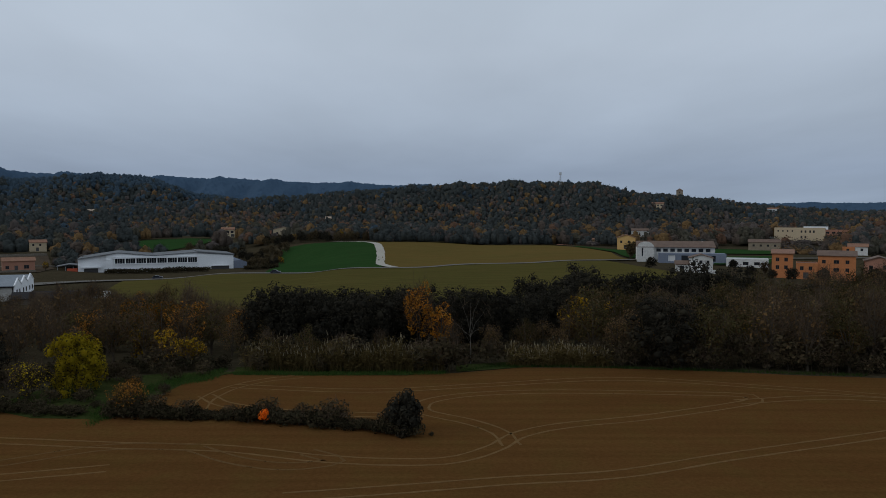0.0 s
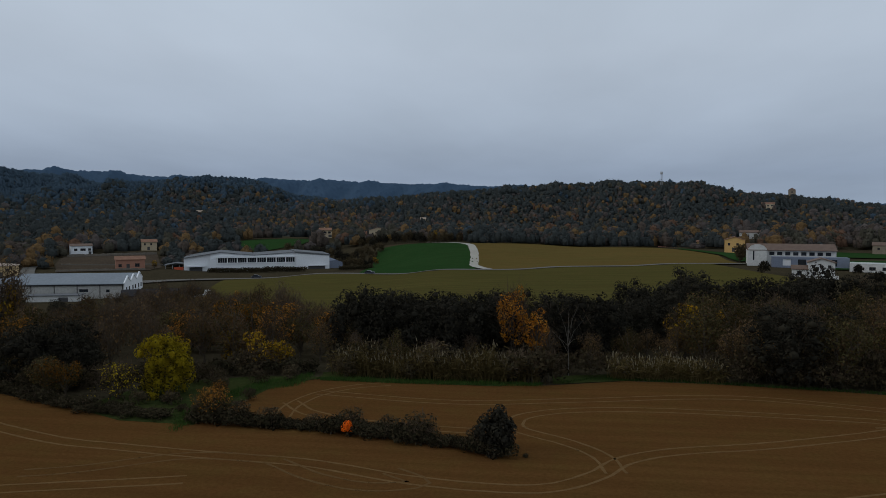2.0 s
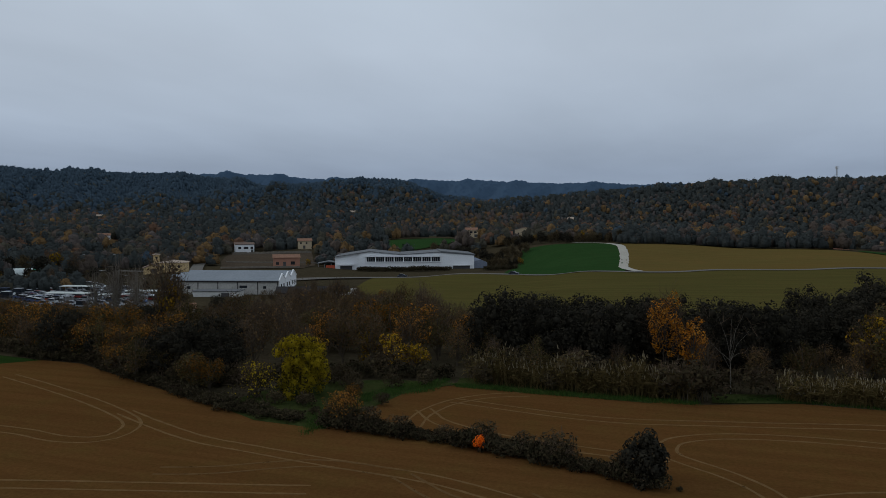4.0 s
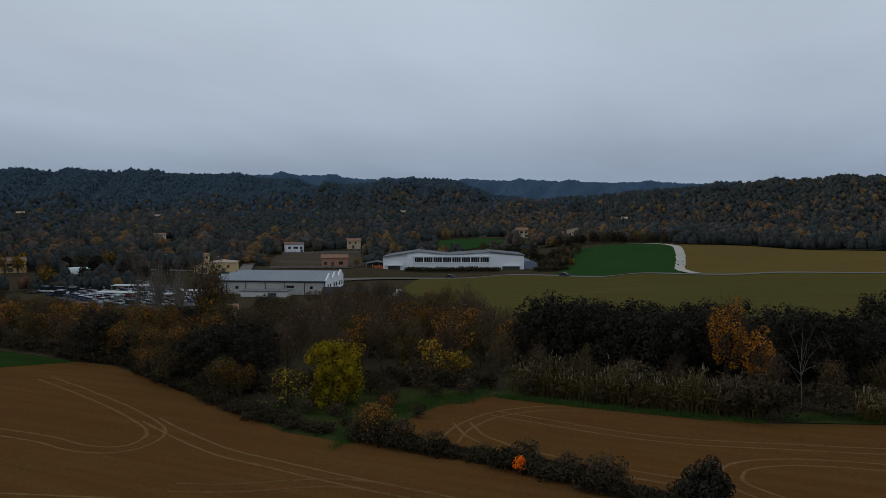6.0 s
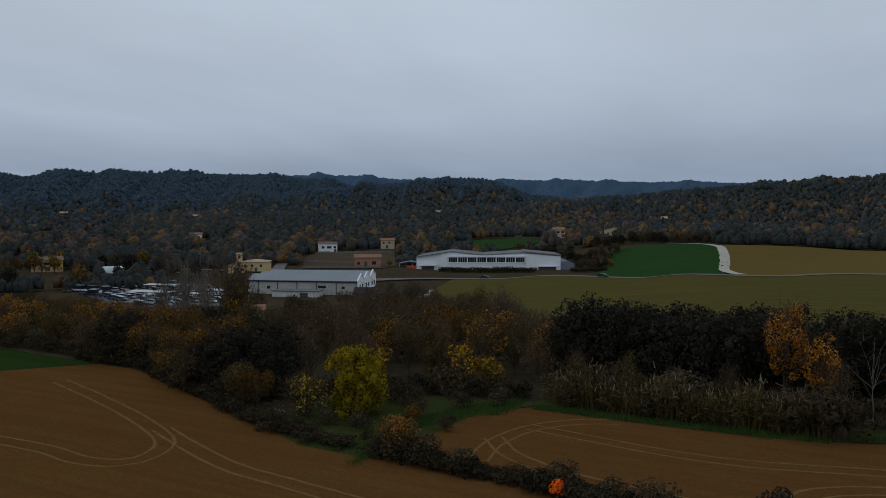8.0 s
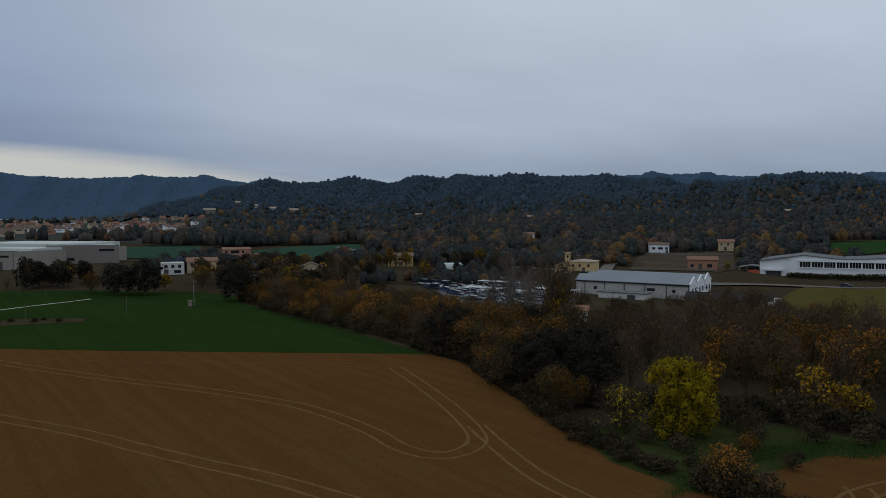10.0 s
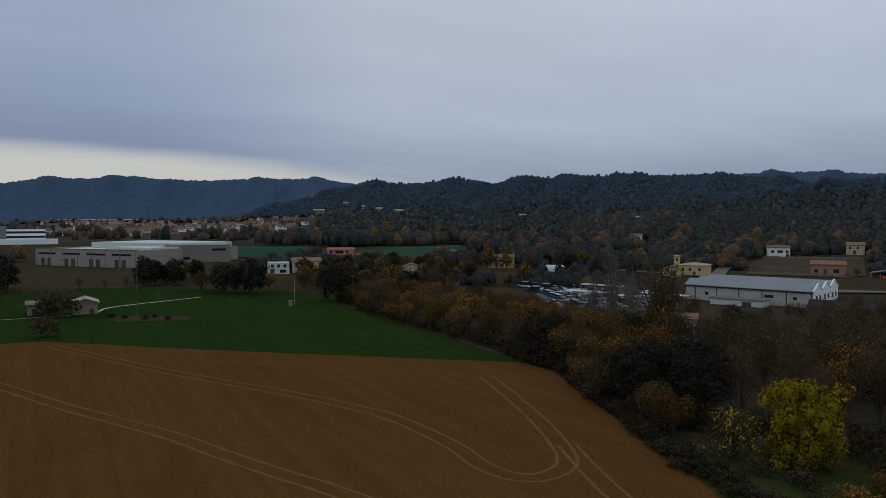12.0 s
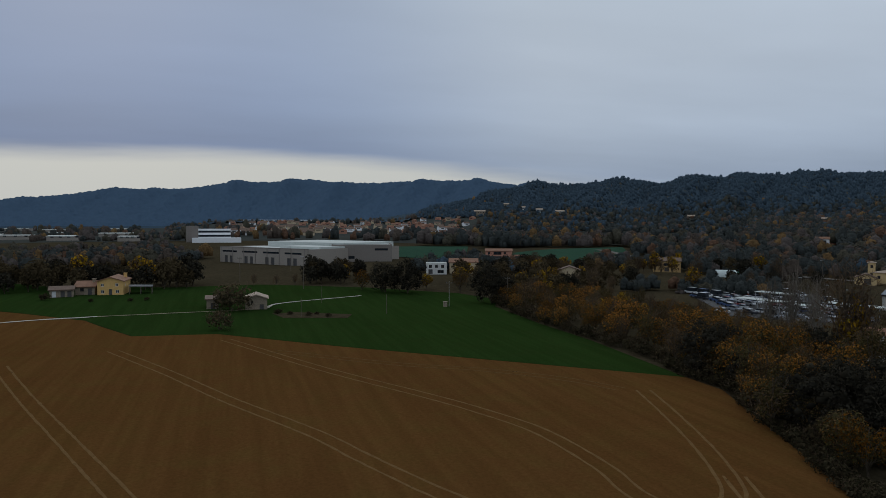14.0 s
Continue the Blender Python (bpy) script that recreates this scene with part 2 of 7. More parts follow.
M["track_faint"] = worn("faint_wheel_mark", (0.112, 0.061, 0.024), (0.13, 0.074, 0.03), 0.40)
M["gravel"] = surface("pale_gravel", (0.33, 0.3, 0.25), (0.4, 0.37, 0.31), 0.1, 2.5, 0.2)
M["gravel_dull"] = surface("grassy_gravel_track", (0.2, 0.17, 0.11), (0.27, 0.24, 0.17), 0.4, 2.5, 0.3, spec=0.0)
M["asphalt"] = surface("worn_asphalt", (0.115, 0.105, 0.09), (0.15, 0.138, 0.12), 0.08, 2.0, 0.2, rough=0.95, spec=0.1)
M["dark_asphalt"] = surface("dark_asphalt", (0.055, 0.055, 0.058), (0.08, 0.078, 0.075), 0.1, 2.0, 0.2)
M["white"] = surface("white_render", (0.74, 0.75, 0.76), (0.82, 0.82, 0.82), 0.12, 2.0, 0.08, bump=0.1)
M["white_dirty"] = surface("weathered_white_render", (0.50, 0.49, 0.46), (0.62, 0.61, 0.58), 0.2, 1.5, 0.15, bump=0.1)
M["cream"] = surface("cream_render", (0.47, 0.37, 0.24), (0.54, 0.43, 0.29), 0.2, 2.0, 0.12, bump=0.1)
M["yellow"] = surface("yellow_render", (0.60, 0.36, 0.125), (0.66, 0.42, 0.16), 0.2, 2.0, 0.1, bump=0.1)
M["ochre"] = surface("ochre_render", (0.42, 0.27, 0.11), (0.5, 0.33, 0.15), 0.2, 2.0, 0.14, bump=0.1)
# The workshop front's shade is put into this colour; its gables stay white.
M["beige_wall"] = surface("shaded_beige_wall", (0.36, 0.34, 0.31), (0.47, 0.45, 0.41), 0.15, 1.2, 0.2, bump=0.1)
M["cream_yellow"] = surface("cream_yellow_render", (0.50, 0.355, 0.17), (0.57, 0.41, 0.21), 0.2, 2.0, 0.12, bump=0.1)
M["orange"] = surface("orange_render", (0.42, 0.155, 0.058), (0.48, 0.185, 0.072), 0.2, 2.0, 0.12, bump=0.1)
M["brick"] = surface("salmon_brick", (0.30, 0.145, 0.095), (0.37, 0.185, 0.125), 0.25, 3.0, 0.2, bump=0.2)
M["pink"] = surface("pink_render", (0.46, 0.2, 0.14), (0.52, 0.25, 0.18), 0.25, 2.0, 0.12, bump=0.1)
M["stone"] = surface("field_stone", (0.2, 0.16, 0.115), (0.29, 0.235, 0.17), 0.6, 3.5, 0.35, bump=0.6)
M["stone_dark"] = surface("dark_dry_stone", (0.085, 0.07, 0.055), (0.14, 0.118, 0.092), 0.6, 3.5, 0.4, bump=0.6)
M["concrete"] = surface("precast_concrete", (0.27, 0.235, 0.2), (0.33, 0.29, 0.25), 0.06, 1.5, 0.1, bump=0.1)
M["concrete_dark"] = surface("brown_grey_panels", (0.19, 0.165, 0.145), (0.235, 0.205, 0.18), 0.06, 1.5, 0.1, bump=0.1)
M["bluegrey"] = surface("blue_grey_cladding", (0.15, 0.175, 0.225), (0.19, 0.215, 0.27), 0.1, 1.5, 0.1, bump=0.1)
M["metal_roof"] = surface("grey_blue_roof_sheet", (0.19, 0.212, 0.235), (0.245, 0.268, 0.29), 0.08, 1.2, 0.12, rough=0.8, bump=0.2, stretch=(1, 0.1, 1))
M["roof_grey"] = surface("weathered_grey_roof", (0.1, 0.105, 0.11), (0.14, 0.145, 0.15), 0.1, 1.2, 0.2, rough=0.85, bump=0.2)
M["pale_roof"] = surface("pale_flat_roof", (0.46, 0.49, 0.46), (0.53, 0.55, 0.52), 0.05, 1.0, 0.1, rough=0.85)
M["dark_roof"] = surface("dark_grey_sheet", (0.022, 0.021, 0.023), (0.036, 0.033, 0.033), 0.15, 2.0, 0.3, rough=0.95, spec=0.1)
M["tiles"] = tile_mat("terracotta_roof_tiles", (0.19, 0.09, 0.052), (0.28, 0.145, 0.088))
M["tiles_brown"] = tile_mat("brown_roof_tiles", (0.12, 0.075, 0.055), (0.18, 0.118, 0.085))
M["tiles_pale"] = tile_mat("pale_roof_tiles", (0.36, 0.27, 0.2), (0.45, 0.35, 0.27))
M["glass"] = shader("dark_window_glass", 0.12, 0.0, 0.5)[0]
M["glass"].node_tree.nodes["Principled BSDF"].inputs["Base Color"].default_value = (0.018, 0.022, 0.028, 1)
M["frame_white"] = surface("white_window_frame", (0.6, 0.6, 0.6), (0.7, 0.7, 0.7), 1.0, 8.0, 0.05, rough=0.5)
M["frame_dark"] = surface("brown_window_frame", (0.06, 0.045, 0.035), (0.09, 0.065, 0.05), 1.0, 8.0, 0.1, rough=0.6)
M["door_dark"] = surface("dark_door_paint", (0.05, 0.05, 0.055), (0.08, 0.075, 0.07), 0.5, 4.0, 0.2, rough=0.6)
M["red"] = surface("red_banner", (0.45, 0.075, 0.03), (0.5, 0.09, 0.04), 0.4, 4.0, 0.1, rough=0.6)
M["steel"] = surface("galvanised_steel", (0.34, 0.35, 0.36), (0.42, 0.43, 0.44), 0.8, 6.0, 0.15, rough=0.5, metal=0.6)
M["pole_wood"] = surface("weathered_pole_wood", (0.11, 0.09, 0.07), (0.16, 0.135, 0.105), 1.0, 8.0, 0.2)
M["pole_concrete"] = surface("pale_concrete_pole", (0.26, 0.25, 0.23), (0.33, 0.32, 0.29), 0.8, 6.0, 0.1)
M["bark"] = surface("grey_brown_bark", (0.06, 0.047, 0.035), (0.1, 0.08, 0.058), 1.0, 8.0, 0.4, bump=0.3, spec=0.0)
M["bark_pale"] = surface("pale_grey_bark", (0.13, 0.115, 0.095), (0.2, 0.18, 0.15), 1.0, 8.0, 0.3, bump=0.3, spec=0.0)
M["film"] = surface("white_tunnel_film", (0.46, 0.52, 0.5), (0.55, 0.6, 0.58), 0.3, 3.0, 0.1, rough=0.4)
M["green_net"] = surface("green_netting", (0.03, 0.15, 0.1), (0.04, 0.19, 0.13), 0.3, 3.0, 0.1)
M["tyre"] = surface("black_rubber", (0.012, 0.012, 0.012), (0.022, 0.022, 0.022), 2.0, 10.0, 0.2)

L_ = leaf_mat
M["leaf_holm"] = L_("holm_oak_leaves", (0.020, 0.0185, 0.0145), (0.031, 0.028, 0.021), (0.046, 0.040, 0.027))
M["leaf_brown"] = L_("withered_brown_leaves", (0.082, 0.052, 0.026), (0.115, 0.068, 0.030), (0.098, 0.066, 0.034), (0.15, 0.084, 0.032), vary=0.4)
M["leaf_dusk"] = L_("dull_grey_brown_leaves", (0.056, 0.043, 0.026), (0.075, 0.055, 0.030), (0.066, 0.053, 0.029), (0.09, 0.064, 0.034), vary=0.4)
M["leaf_rust"] = L_("rust_orange_leaves", (0.18, 0.078, 0.017), (0.25, 0.105, 0.019), (0.31, 0.128, 0.02), (0.18, 0.10, 0.024), vary=0.5)
M["leaf_gold"] = L_("golden_leaves", (0.17, 0.115, 0.01), (0.31, 0.18, 0.012), (0.4, 0.22, 0.014), (0.19, 0.15, 0.018))
M["leaf_amber"] = L_("amber_poplar_leaves", (0.3, 0.14, 0.02), (0.48, 0.2, 0.02), (0.6, 0.2, 0.016), (0.5, 0.28, 0.06))
M["leaf_yellow"] = L_("yellow_green_leaves", (0.24, 0.18, 0.012), (0.32, 0.235, 0.014), (0.40, 0.28, 0.016), (0.28, 0.22, 0.014))
M["leaf_olive"] = L_("olive_green_leaves", (0.043, 0.037, 0.017), (0.060, 0.050, 0.021), (0.080, 0.062, 0.024), vary=0.4)
M["leaf_cane"] = L_("giant_cane_blades", (0.08, 0.056, 0.022), (0.115, 0.082, 0.031), (0.16, 0.115, 0.048), (0.07, 0.058, 0.021))
M["leaf_red"] = L_("flame_orange_leaves", (0.75, 0.13, 0.012), (0.85, 0.17, 0.015), (0.65, 0.14, 0.012))
M["leaf_bramble"] = L_("bramble_leaves", (0.022, 0.02, 0.012), (0.036, 0.031, 0.018), (0.056, 0.042, 0.024), (0.042, 0.039, 0.02))
M["leaf_grass"] = L_("tall_grass_blades", (0.02, 0.05, 0.012), (0.035, 0.075, 0.016), (0.06, 0.085, 0.02))
M["plume"] = L_("pale_cane_plumes", (0.24, 0.2, 0.125), (0.32, 0.27, 0.175), (0.2, 0.16, 0.09))
M["twig"] = L_("grey_brown_twigs", (0.058, 0.04, 0.028), (0.085, 0.06, 0.04), (0.115, 0.082, 0.055))
M["twig_pale"] = L_("pale_bare_twigs", (0.105, 0.087, 0.07), (0.15, 0.125, 0.1), (0.2, 0.17, 0.14))
# bluish distance haze is mixed into these base colours
M["wood_far"] = wood_mat("hazed_wooded_ridge", [(0.0, (0.034, 0.056, 0.082)), (0.5, (0.041, 0.065, 0.09)), (1.0, (0.048, 0.072, 0.094))], cell=0.03, stand=0.003)
M["forest_floor"] = surface("forest_floor", (0.046, 0.052, 0.05), (0.058, 0.06, 0.052), 0.01, 0.1, 0.3, bump=0.5, dist=2.0, spec=0.0)

GROVE = {}
# Blue distance haze is put into these colours, most in pine and ridge.
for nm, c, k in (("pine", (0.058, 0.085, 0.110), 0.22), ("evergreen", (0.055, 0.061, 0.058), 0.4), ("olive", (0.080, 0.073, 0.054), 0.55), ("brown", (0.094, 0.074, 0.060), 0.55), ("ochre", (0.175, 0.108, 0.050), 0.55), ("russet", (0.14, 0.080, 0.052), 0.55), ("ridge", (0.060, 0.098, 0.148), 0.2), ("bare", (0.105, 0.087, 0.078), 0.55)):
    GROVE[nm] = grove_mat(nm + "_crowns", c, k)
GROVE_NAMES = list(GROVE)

# ---- mesh helpers ----
rng = np.random.default_rng(7)


def mesh_from(name, verts, quads, mat, smooth=False):
    """A mesh from arrays of vertices and of four-cornered (or three-cornered) faces."""
    me = bpy.data.meshes.new(name)
    verts, quads = np.asarray(verts, np.float32), np.asarray(quads, np.int32)
    k = quads.shape[1]
    me.vertices.add(len(verts))
    me.vertices.foreach_set("co", verts.ravel())
    me.loops.add(quads.size)
    me.loops.foreach_set("vertex_index", quads.ravel())
    me.polygons.add(len(quads))
    me.polygons.foreach_set("loop_start", np.arange(0, quads.size, k, dtype=np.int32))
    me.polygons.foreach_set("loop_total", np.full(len(quads), k, np.int32))
    if smooth:
        me.polygons.foreach_set("use_smooth", np.ones(len(quads), bool))
    if mat:
        me.materials.append(mat)
    me.update(calc_edges=True)
    return me


def part(name, bm, material, parent, label=""):
    """Links a bmesh (or a finished mesh) as one part under a thing or a part."""
    if isinstance(bm, bmesh.types.BMesh):
        me = bpy.data.meshes.new(name)
        bm.to_mesh(me)
        bm.free()
        me.materials.append(material)
    else:
        me = bm
    ob = new(name, me)
    ob.parent = parent
    return tagged(ob, label=label)


def thing(name, label, category, x, y, z, rot=0.0, group="", kind=""):
    ob = new(name)
    ob.empty_display_size = 0.3
    ob.matrix_basis = pose(x, y, z, 0, 0, rot)
    return tagged(ob, label, category, group, kind)


def box(bm, x0, x1, y0, y1, z0, z1):
    v = [bm.verts.new((x, y, z)) for x in (x0, x1) for y in (y0, y1) for z in (z0, z1)]
    for f in ((0, 1, 3, 2), (4, 6, 7, 5), (0, 4, 5, 1), (2, 3, 7, 6), (0, 2, 6, 4), (1, 5, 7, 3)):
        bm.faces.new([v[i] for i in f])
    return bm


def boxes(*dims, bevel=0.0):
    bm = bmesh.new()
    for d in dims:
        box(bm, *d)
    if bevel:
        bmesh.ops.bevel(bm, geom=bm.edges[:], offset=bevel, segments=1, affect="EDGES")
    return bm


def prism(bm, outline, y0, y1):
    """A solid from an outline in x and z, reaching from y0 to y1."""
    a = [bm.verts.new((x, y0, z)) for x, z in outline]
    b = [bm.verts.new((x, y1, z)) for x, z in outline]
    bm.faces.new(a)
    bm.faces.new(b[::-1])
    n = len(outline)
    for i in range(n):
        bm.faces.new((a[i], b[i], b[(i + 1) % n], a[(i + 1) % n]))
    return bm


def tube(verts, faces, line, r0, r1, sides=6):
    """Adds a tapered tube along a line to lists of vertices and quads."""
    line = [Vector(p) for p in line]
    n = len(line)
    for i, p in enumerate(line):
        way = (line[min(i + 1, n - 1)] - line[max(i - 1, 0)]).normalized()
        a = way.orthogonal().normalized()
        b = way.cross(a)
        r = r0 + (r1 - r0) * i / (n - 1)
        start = len(verts)
        for k in range(sides):
            t = 2 * math.pi * k / sides
            verts.append(p + a * (r * math.cos(t)) + b * (r * math.sin(t)))
        if i:
            for k in range(sides):
                j = (k + 1) % sides
                faces.append((start - sides + k, start - sides + j, start + j, start + k))


# ---- lie of the land ----
LOW = [  # x, y, z of the ground beyond the near fields
    (-60, 150, -2.5), (0, 150, -2.0), (60, 165, -1.5), (-115, 160, -3.5), (-141, 178, -5.0), (-220, 190, -3.5),
    (-176, 240, -6.3), (-145, 235, -6.3), (-100, 225, -2.5), (-130, 300, -3.0), (-150, 350, -3.2), (-105, 355, -2.6),
    (-73, 297, -0.9), (-22, 290, 1.9), (-39, 389, 9.2), (20, 300, 3.2), (68, 302, 4.4), (61, 385, 7.5), (95, 265, 4.0),
    (125, 240, 2.2), (100, 388, 5.5),
]
FAR = [
    (-170, 537, 8.0), (-128, 519, 7.6), (-252, 358, 2.3), (-193, 311, -0.9), (-216, 262, -0.9), (-240, 394, 4.0),
    (-265, 228, -1.2), (-372, 166, 1.5), (-281, 117, 1.5), (-190, 400, 3.2), (-160, 460, 8.0), (-60, 420, 9.0),
    (165, 290, 5.0), (196, 438, 2.5), (249, 502, 7.0), (149, 540, 8.5), (80, 473, 5.0), (-300, 217, -0.9),
    (-345, 60, 2.4), (-336, 95, 3.6), (-425, 103, 6.0), (-570, 20, 6.5), (-213, 7, 1.6), (-185, 38, 0.6), (-420, 415, 5.6),
    (-480, 250, 4.0), (-262, 20, 1.5),
]
_ctl = np.array(LOW + FAR + [(x, y, 0.0) for x in range(-180, 141, 40) for y in range(-60, 101, 40) if not (x < -150 and y < 50)], float)


def ridge(r, az, crest, foot, table):
    """A wooded ridge: its height over the camera's eye, as a slope, by the direction from the valley."""
    slope = np.interp(az, [a for a, _ in table], [e for _, e in table])
    peak = np.where(slope > 0.0005, 21.0 + crest * (slope - np.interp(crest, [1100, 1300], [0.0005, 0.0015])), 0.0)
    up = np.clip((r - foot) / (crest - foot), 0, 1)
    rise = up * up * (3 - 2 * up)
    fall = np.exp(-(np.maximum(r - crest, 0) / (0.35 * crest)) ** 2)
    bumps = 1 + (0.13 * np.sin(az * 1.3 + r * 0.004 + 1.2 * np.sin(az * 0.37)) + 0.05 * np.sin(az * 3.1 + r * 0.013)) * np.clip((0.96 - up) * 4, 0, 1)
    return peak * rise * fall * bumps


TOWER_HILL = [(-60, 0), (-36, 0.0005), (-29, 0.0045), (-25.8, 0.0085), (-22.8, 0.0143), (-20.5, 0.021), (-18, 0.025), (-15.2, 0.029), (-12.2, 0.04), (-9.6, 0.0445), (-6, 0.0435), (-3, 0.0435), (1, 0.0405), (4.7, 0.0355), (8, 0.03), (14, 0.022), (20, 0.016), (28, 0.01), (40, 0.004), (50, 0)]
ROUND_HILL = [(8, 0), (12, 0.016), (16, 0.022), (19.5, 0.031), (21.3, 0.042), (22.7, 0.051), (24.6, 0.051), (28, 0.0455), (30, 0.0445), (34, 0.038), (40, 0.028), (52, 0)]
LONG_HILL = [(24, 0), (28, 0.025), (31, 0.034), (34, 0.044), (36.3, 0.0505), (38.4, 0.05), (41.3, 0.0545), (44, 0.0535), (48, 0.055), (51.5, 0.0535), (53.7, 0.053), (55.7, 0.0455), (57.3, 0.05), (61.5, 0.0465), (65.5, 0.046), (67.5, 0.04), (70, 0.028), (74, 0.012), (79, 0)]
FAR_RIDGE = [(-180, 0.016), (-60, 0.012), (-31, 0.0175), (-25, 0.018), (-15, 0.02), (0, 0.044), (5, 0.0445), (8, 0.047), (12, 0.0475), (15.5, 0.051), (19.5, 0.0513), (28, 0.0523), (30, 0.0535), (33, 0.0575), (36, 0.058), (45, 0.053), (60, 0.048), (67, 0.049), (70, 0.056), (73, 0.0545), (77, 0.0527), (80.6, 0.05), (83, 0.0557), (86, 0.0513), (89, 0.0504), (92, 0.042), (95, 0.0385), (97, 0.042), (100, 0.031), (103, 0.0275), (105, 0.0205), (110, 0.017), (180, 0.016)]


def ground_z(x, y):
    """The height of the ground, for numbers or arrays."""
    x, y = np.atleast_1d(np.asarray(x, float)), np.atleast_1d(np.asarray(y, float))
    w = (1 + ((x[:, None] - _ctl[:, 0]) ** 2 + (y[:, None] - _ctl[:, 1]) ** 2) / 22.0**2) ** -2.6
    z = (w * _ctl[:, 2]).sum(1) / w.sum(1)
    r, az = np.hypot(x, y), np.degrees(np.arctan2(-x, y))
    flat = 1 / (1 + np.exp(np.clip((np.hypot(x + 40, y - 30) - 150) / 6, -50, 50)))  # near fields lie level
    level = np.where(y < 98, 1.0, np.clip(1 - (y - 98) / 25, 0, 1))
    z = z * (1 - flat * level)
    z = z + np.clip((r - 560) / 600, 0, 1) * 4.0
    z = z + 13.0 * np.clip((r - 700) / 550, 0, 1) * np.clip((az - 66) / 4, 0, 1) * np.clip((93 - az) / 4, 0, 1)  # the town climbs a gentle slope
    for crest, foot, table in ((1000, 500, TOWER_HILL), (1350, 640, ROUND_HILL), (1800, 700, LONG_HILL), (2900, 1850, FAR_RIDGE)):
        hill = ridge(r, az, crest, foot, table)
        z = np.where(hill > np.maximum(z, 0.0), hill, z)
    return z if len(z) > 1 else float(z[0])


def build_ground():
    """One sheet to the horizon, finer towards the fields."""
    az = np.concatenate([np.arange(-40, 112, 0.4), np.arange(112, 320, 4.0)])
    rad = np.concatenate([[0.5], np.arange(12, 420, 6.0), np.arange(420, 1100, 20.0), np.arange(1100, 3600, 60.0), [3900, 4300]])
    A, R = np.meshgrid(np.radians(az), rad)
    x, y = (-np.sin(A) * R).ravel(), (np.cos(A) * R).ravel()
    z = np.concatenate([ground_z(x[i : i + 20000], y[i : i + 20000]) for i in range(0, len(x), 20000)])
    n, m = len(az), len(rad)
    i, j = np.meshgrid(np.arange(m - 1), np.arange(n), indexing="ij")
    j2 = (j + 1) % n
    quads = np.stack([i * n + j, (i + 1) * n + j, (i + 1) * n + j2, i * n + j2], -1).reshape(-1, 4)[:, ::-1]
    verts = np.stack([x, y, z], 1)
    me = mesh_from("ground", verts, quads, M["earth"], True)
    me.materials.append(M["forest_floor"])
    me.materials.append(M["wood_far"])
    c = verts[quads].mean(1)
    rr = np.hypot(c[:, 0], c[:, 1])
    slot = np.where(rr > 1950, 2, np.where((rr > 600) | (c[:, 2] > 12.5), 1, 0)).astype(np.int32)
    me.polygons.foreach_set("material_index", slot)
    tagged(new("ground", me), "valley floor rising to wooded hills", "ground", kind="structure")


def patch(name, outline, mat, label, lift=0.06, step=6.0, category="field"):
    """A field or road surface that follows the ground inside an outline."""
    bm = bmesh.new()
    bm.faces.new([bm.verts.new((x, y, 0)) for x, y in outline])
    for axis in (0, 1):
        lo, hi = min(p[axis] for p in outline), max(p[axis] for p in outline)
        for k in range(1, int((hi - lo) / step) + 1):
            co, no = [0, 0, 0], [0, 0, 0]
            co[axis], no[axis] = lo + k * step, 1
            bmesh.ops.bisect_plane(bm, geom=bm.verts[:] + bm.edges[:] + bm.faces[:], plane_co=co, plane_no=no)
    bmesh.ops.triangulate(bm, faces=bm.faces[:])
    xs, ys = np.array([v.co.x for v in bm.verts]), np.array([v.co.y for v in bm.verts])
    for v, z in zip(bm.verts, ground_z(xs, ys)):
        v.co.z = z + lift
    for f in bm.faces:
        if f.normal.z < 0:
            f.normal_flip()
        f.smooth = True
    ob = part(name, bm, mat, None)
    return tagged(ob, label, category, kind="structure")


def curve_through(points, step=1.5):
    """A smooth line through points of the plan."""
    p = [Vector((*q, 0)) for q in points]
    p = [2 * p[0] - p[1], *p, 2 * p[-1] - p[-2]]
    out = []
    for i in range(1, len(p) - 2):
        n = max(2, int((p[i + 1] - p[i]).length / step))
        for k in range(n):
            t = k / n
            a, b, c, d = p[i - 1 : i + 3]
            out.append(0.5 * (2 * b + (c - a) * t + (2 * a - 5 * b + 4 * c - d) * t * t + (3 * b - a - 3 * c + d) * t**3))
    return out + [p[-2]]


def strip(name, points, width, mat, label, lift=0.1, offset=0.0, category="road", ragged=0.0, kind="structure", step=1.5):
    line = curve_through(points, step)
    verts, quads = [], []
    for i, q in enumerate(line):
        way = (line[min(i + 1, len(line) - 1)] - line[max(i - 1, 0)]).normalized()
        side = Vector((-way.y, way.x, 0))
        jl, jr = (random.uniform(-ragged, ragged) for _ in range(2))
        for s in (offset - width / 2 + jl, offset + width / 2 + jr):
            verts.append(q + side * s)
        if i:
            k = 2 * i
            quads.append((k - 2, k - 1, k + 1, k))
    zs = ground_z([v.x for v in verts], [v.y for v in verts])
    for v, z in zip(verts, zs):
        v.z = z + lift
    me = mesh_from(name, [tuple(v) for v in verts], quads, mat, True)
    me.flip_normals() if me.polygons[0].normal.z < 0 else None
    return tagged(new(name, me), label, category, kind=kind)


build_ground()

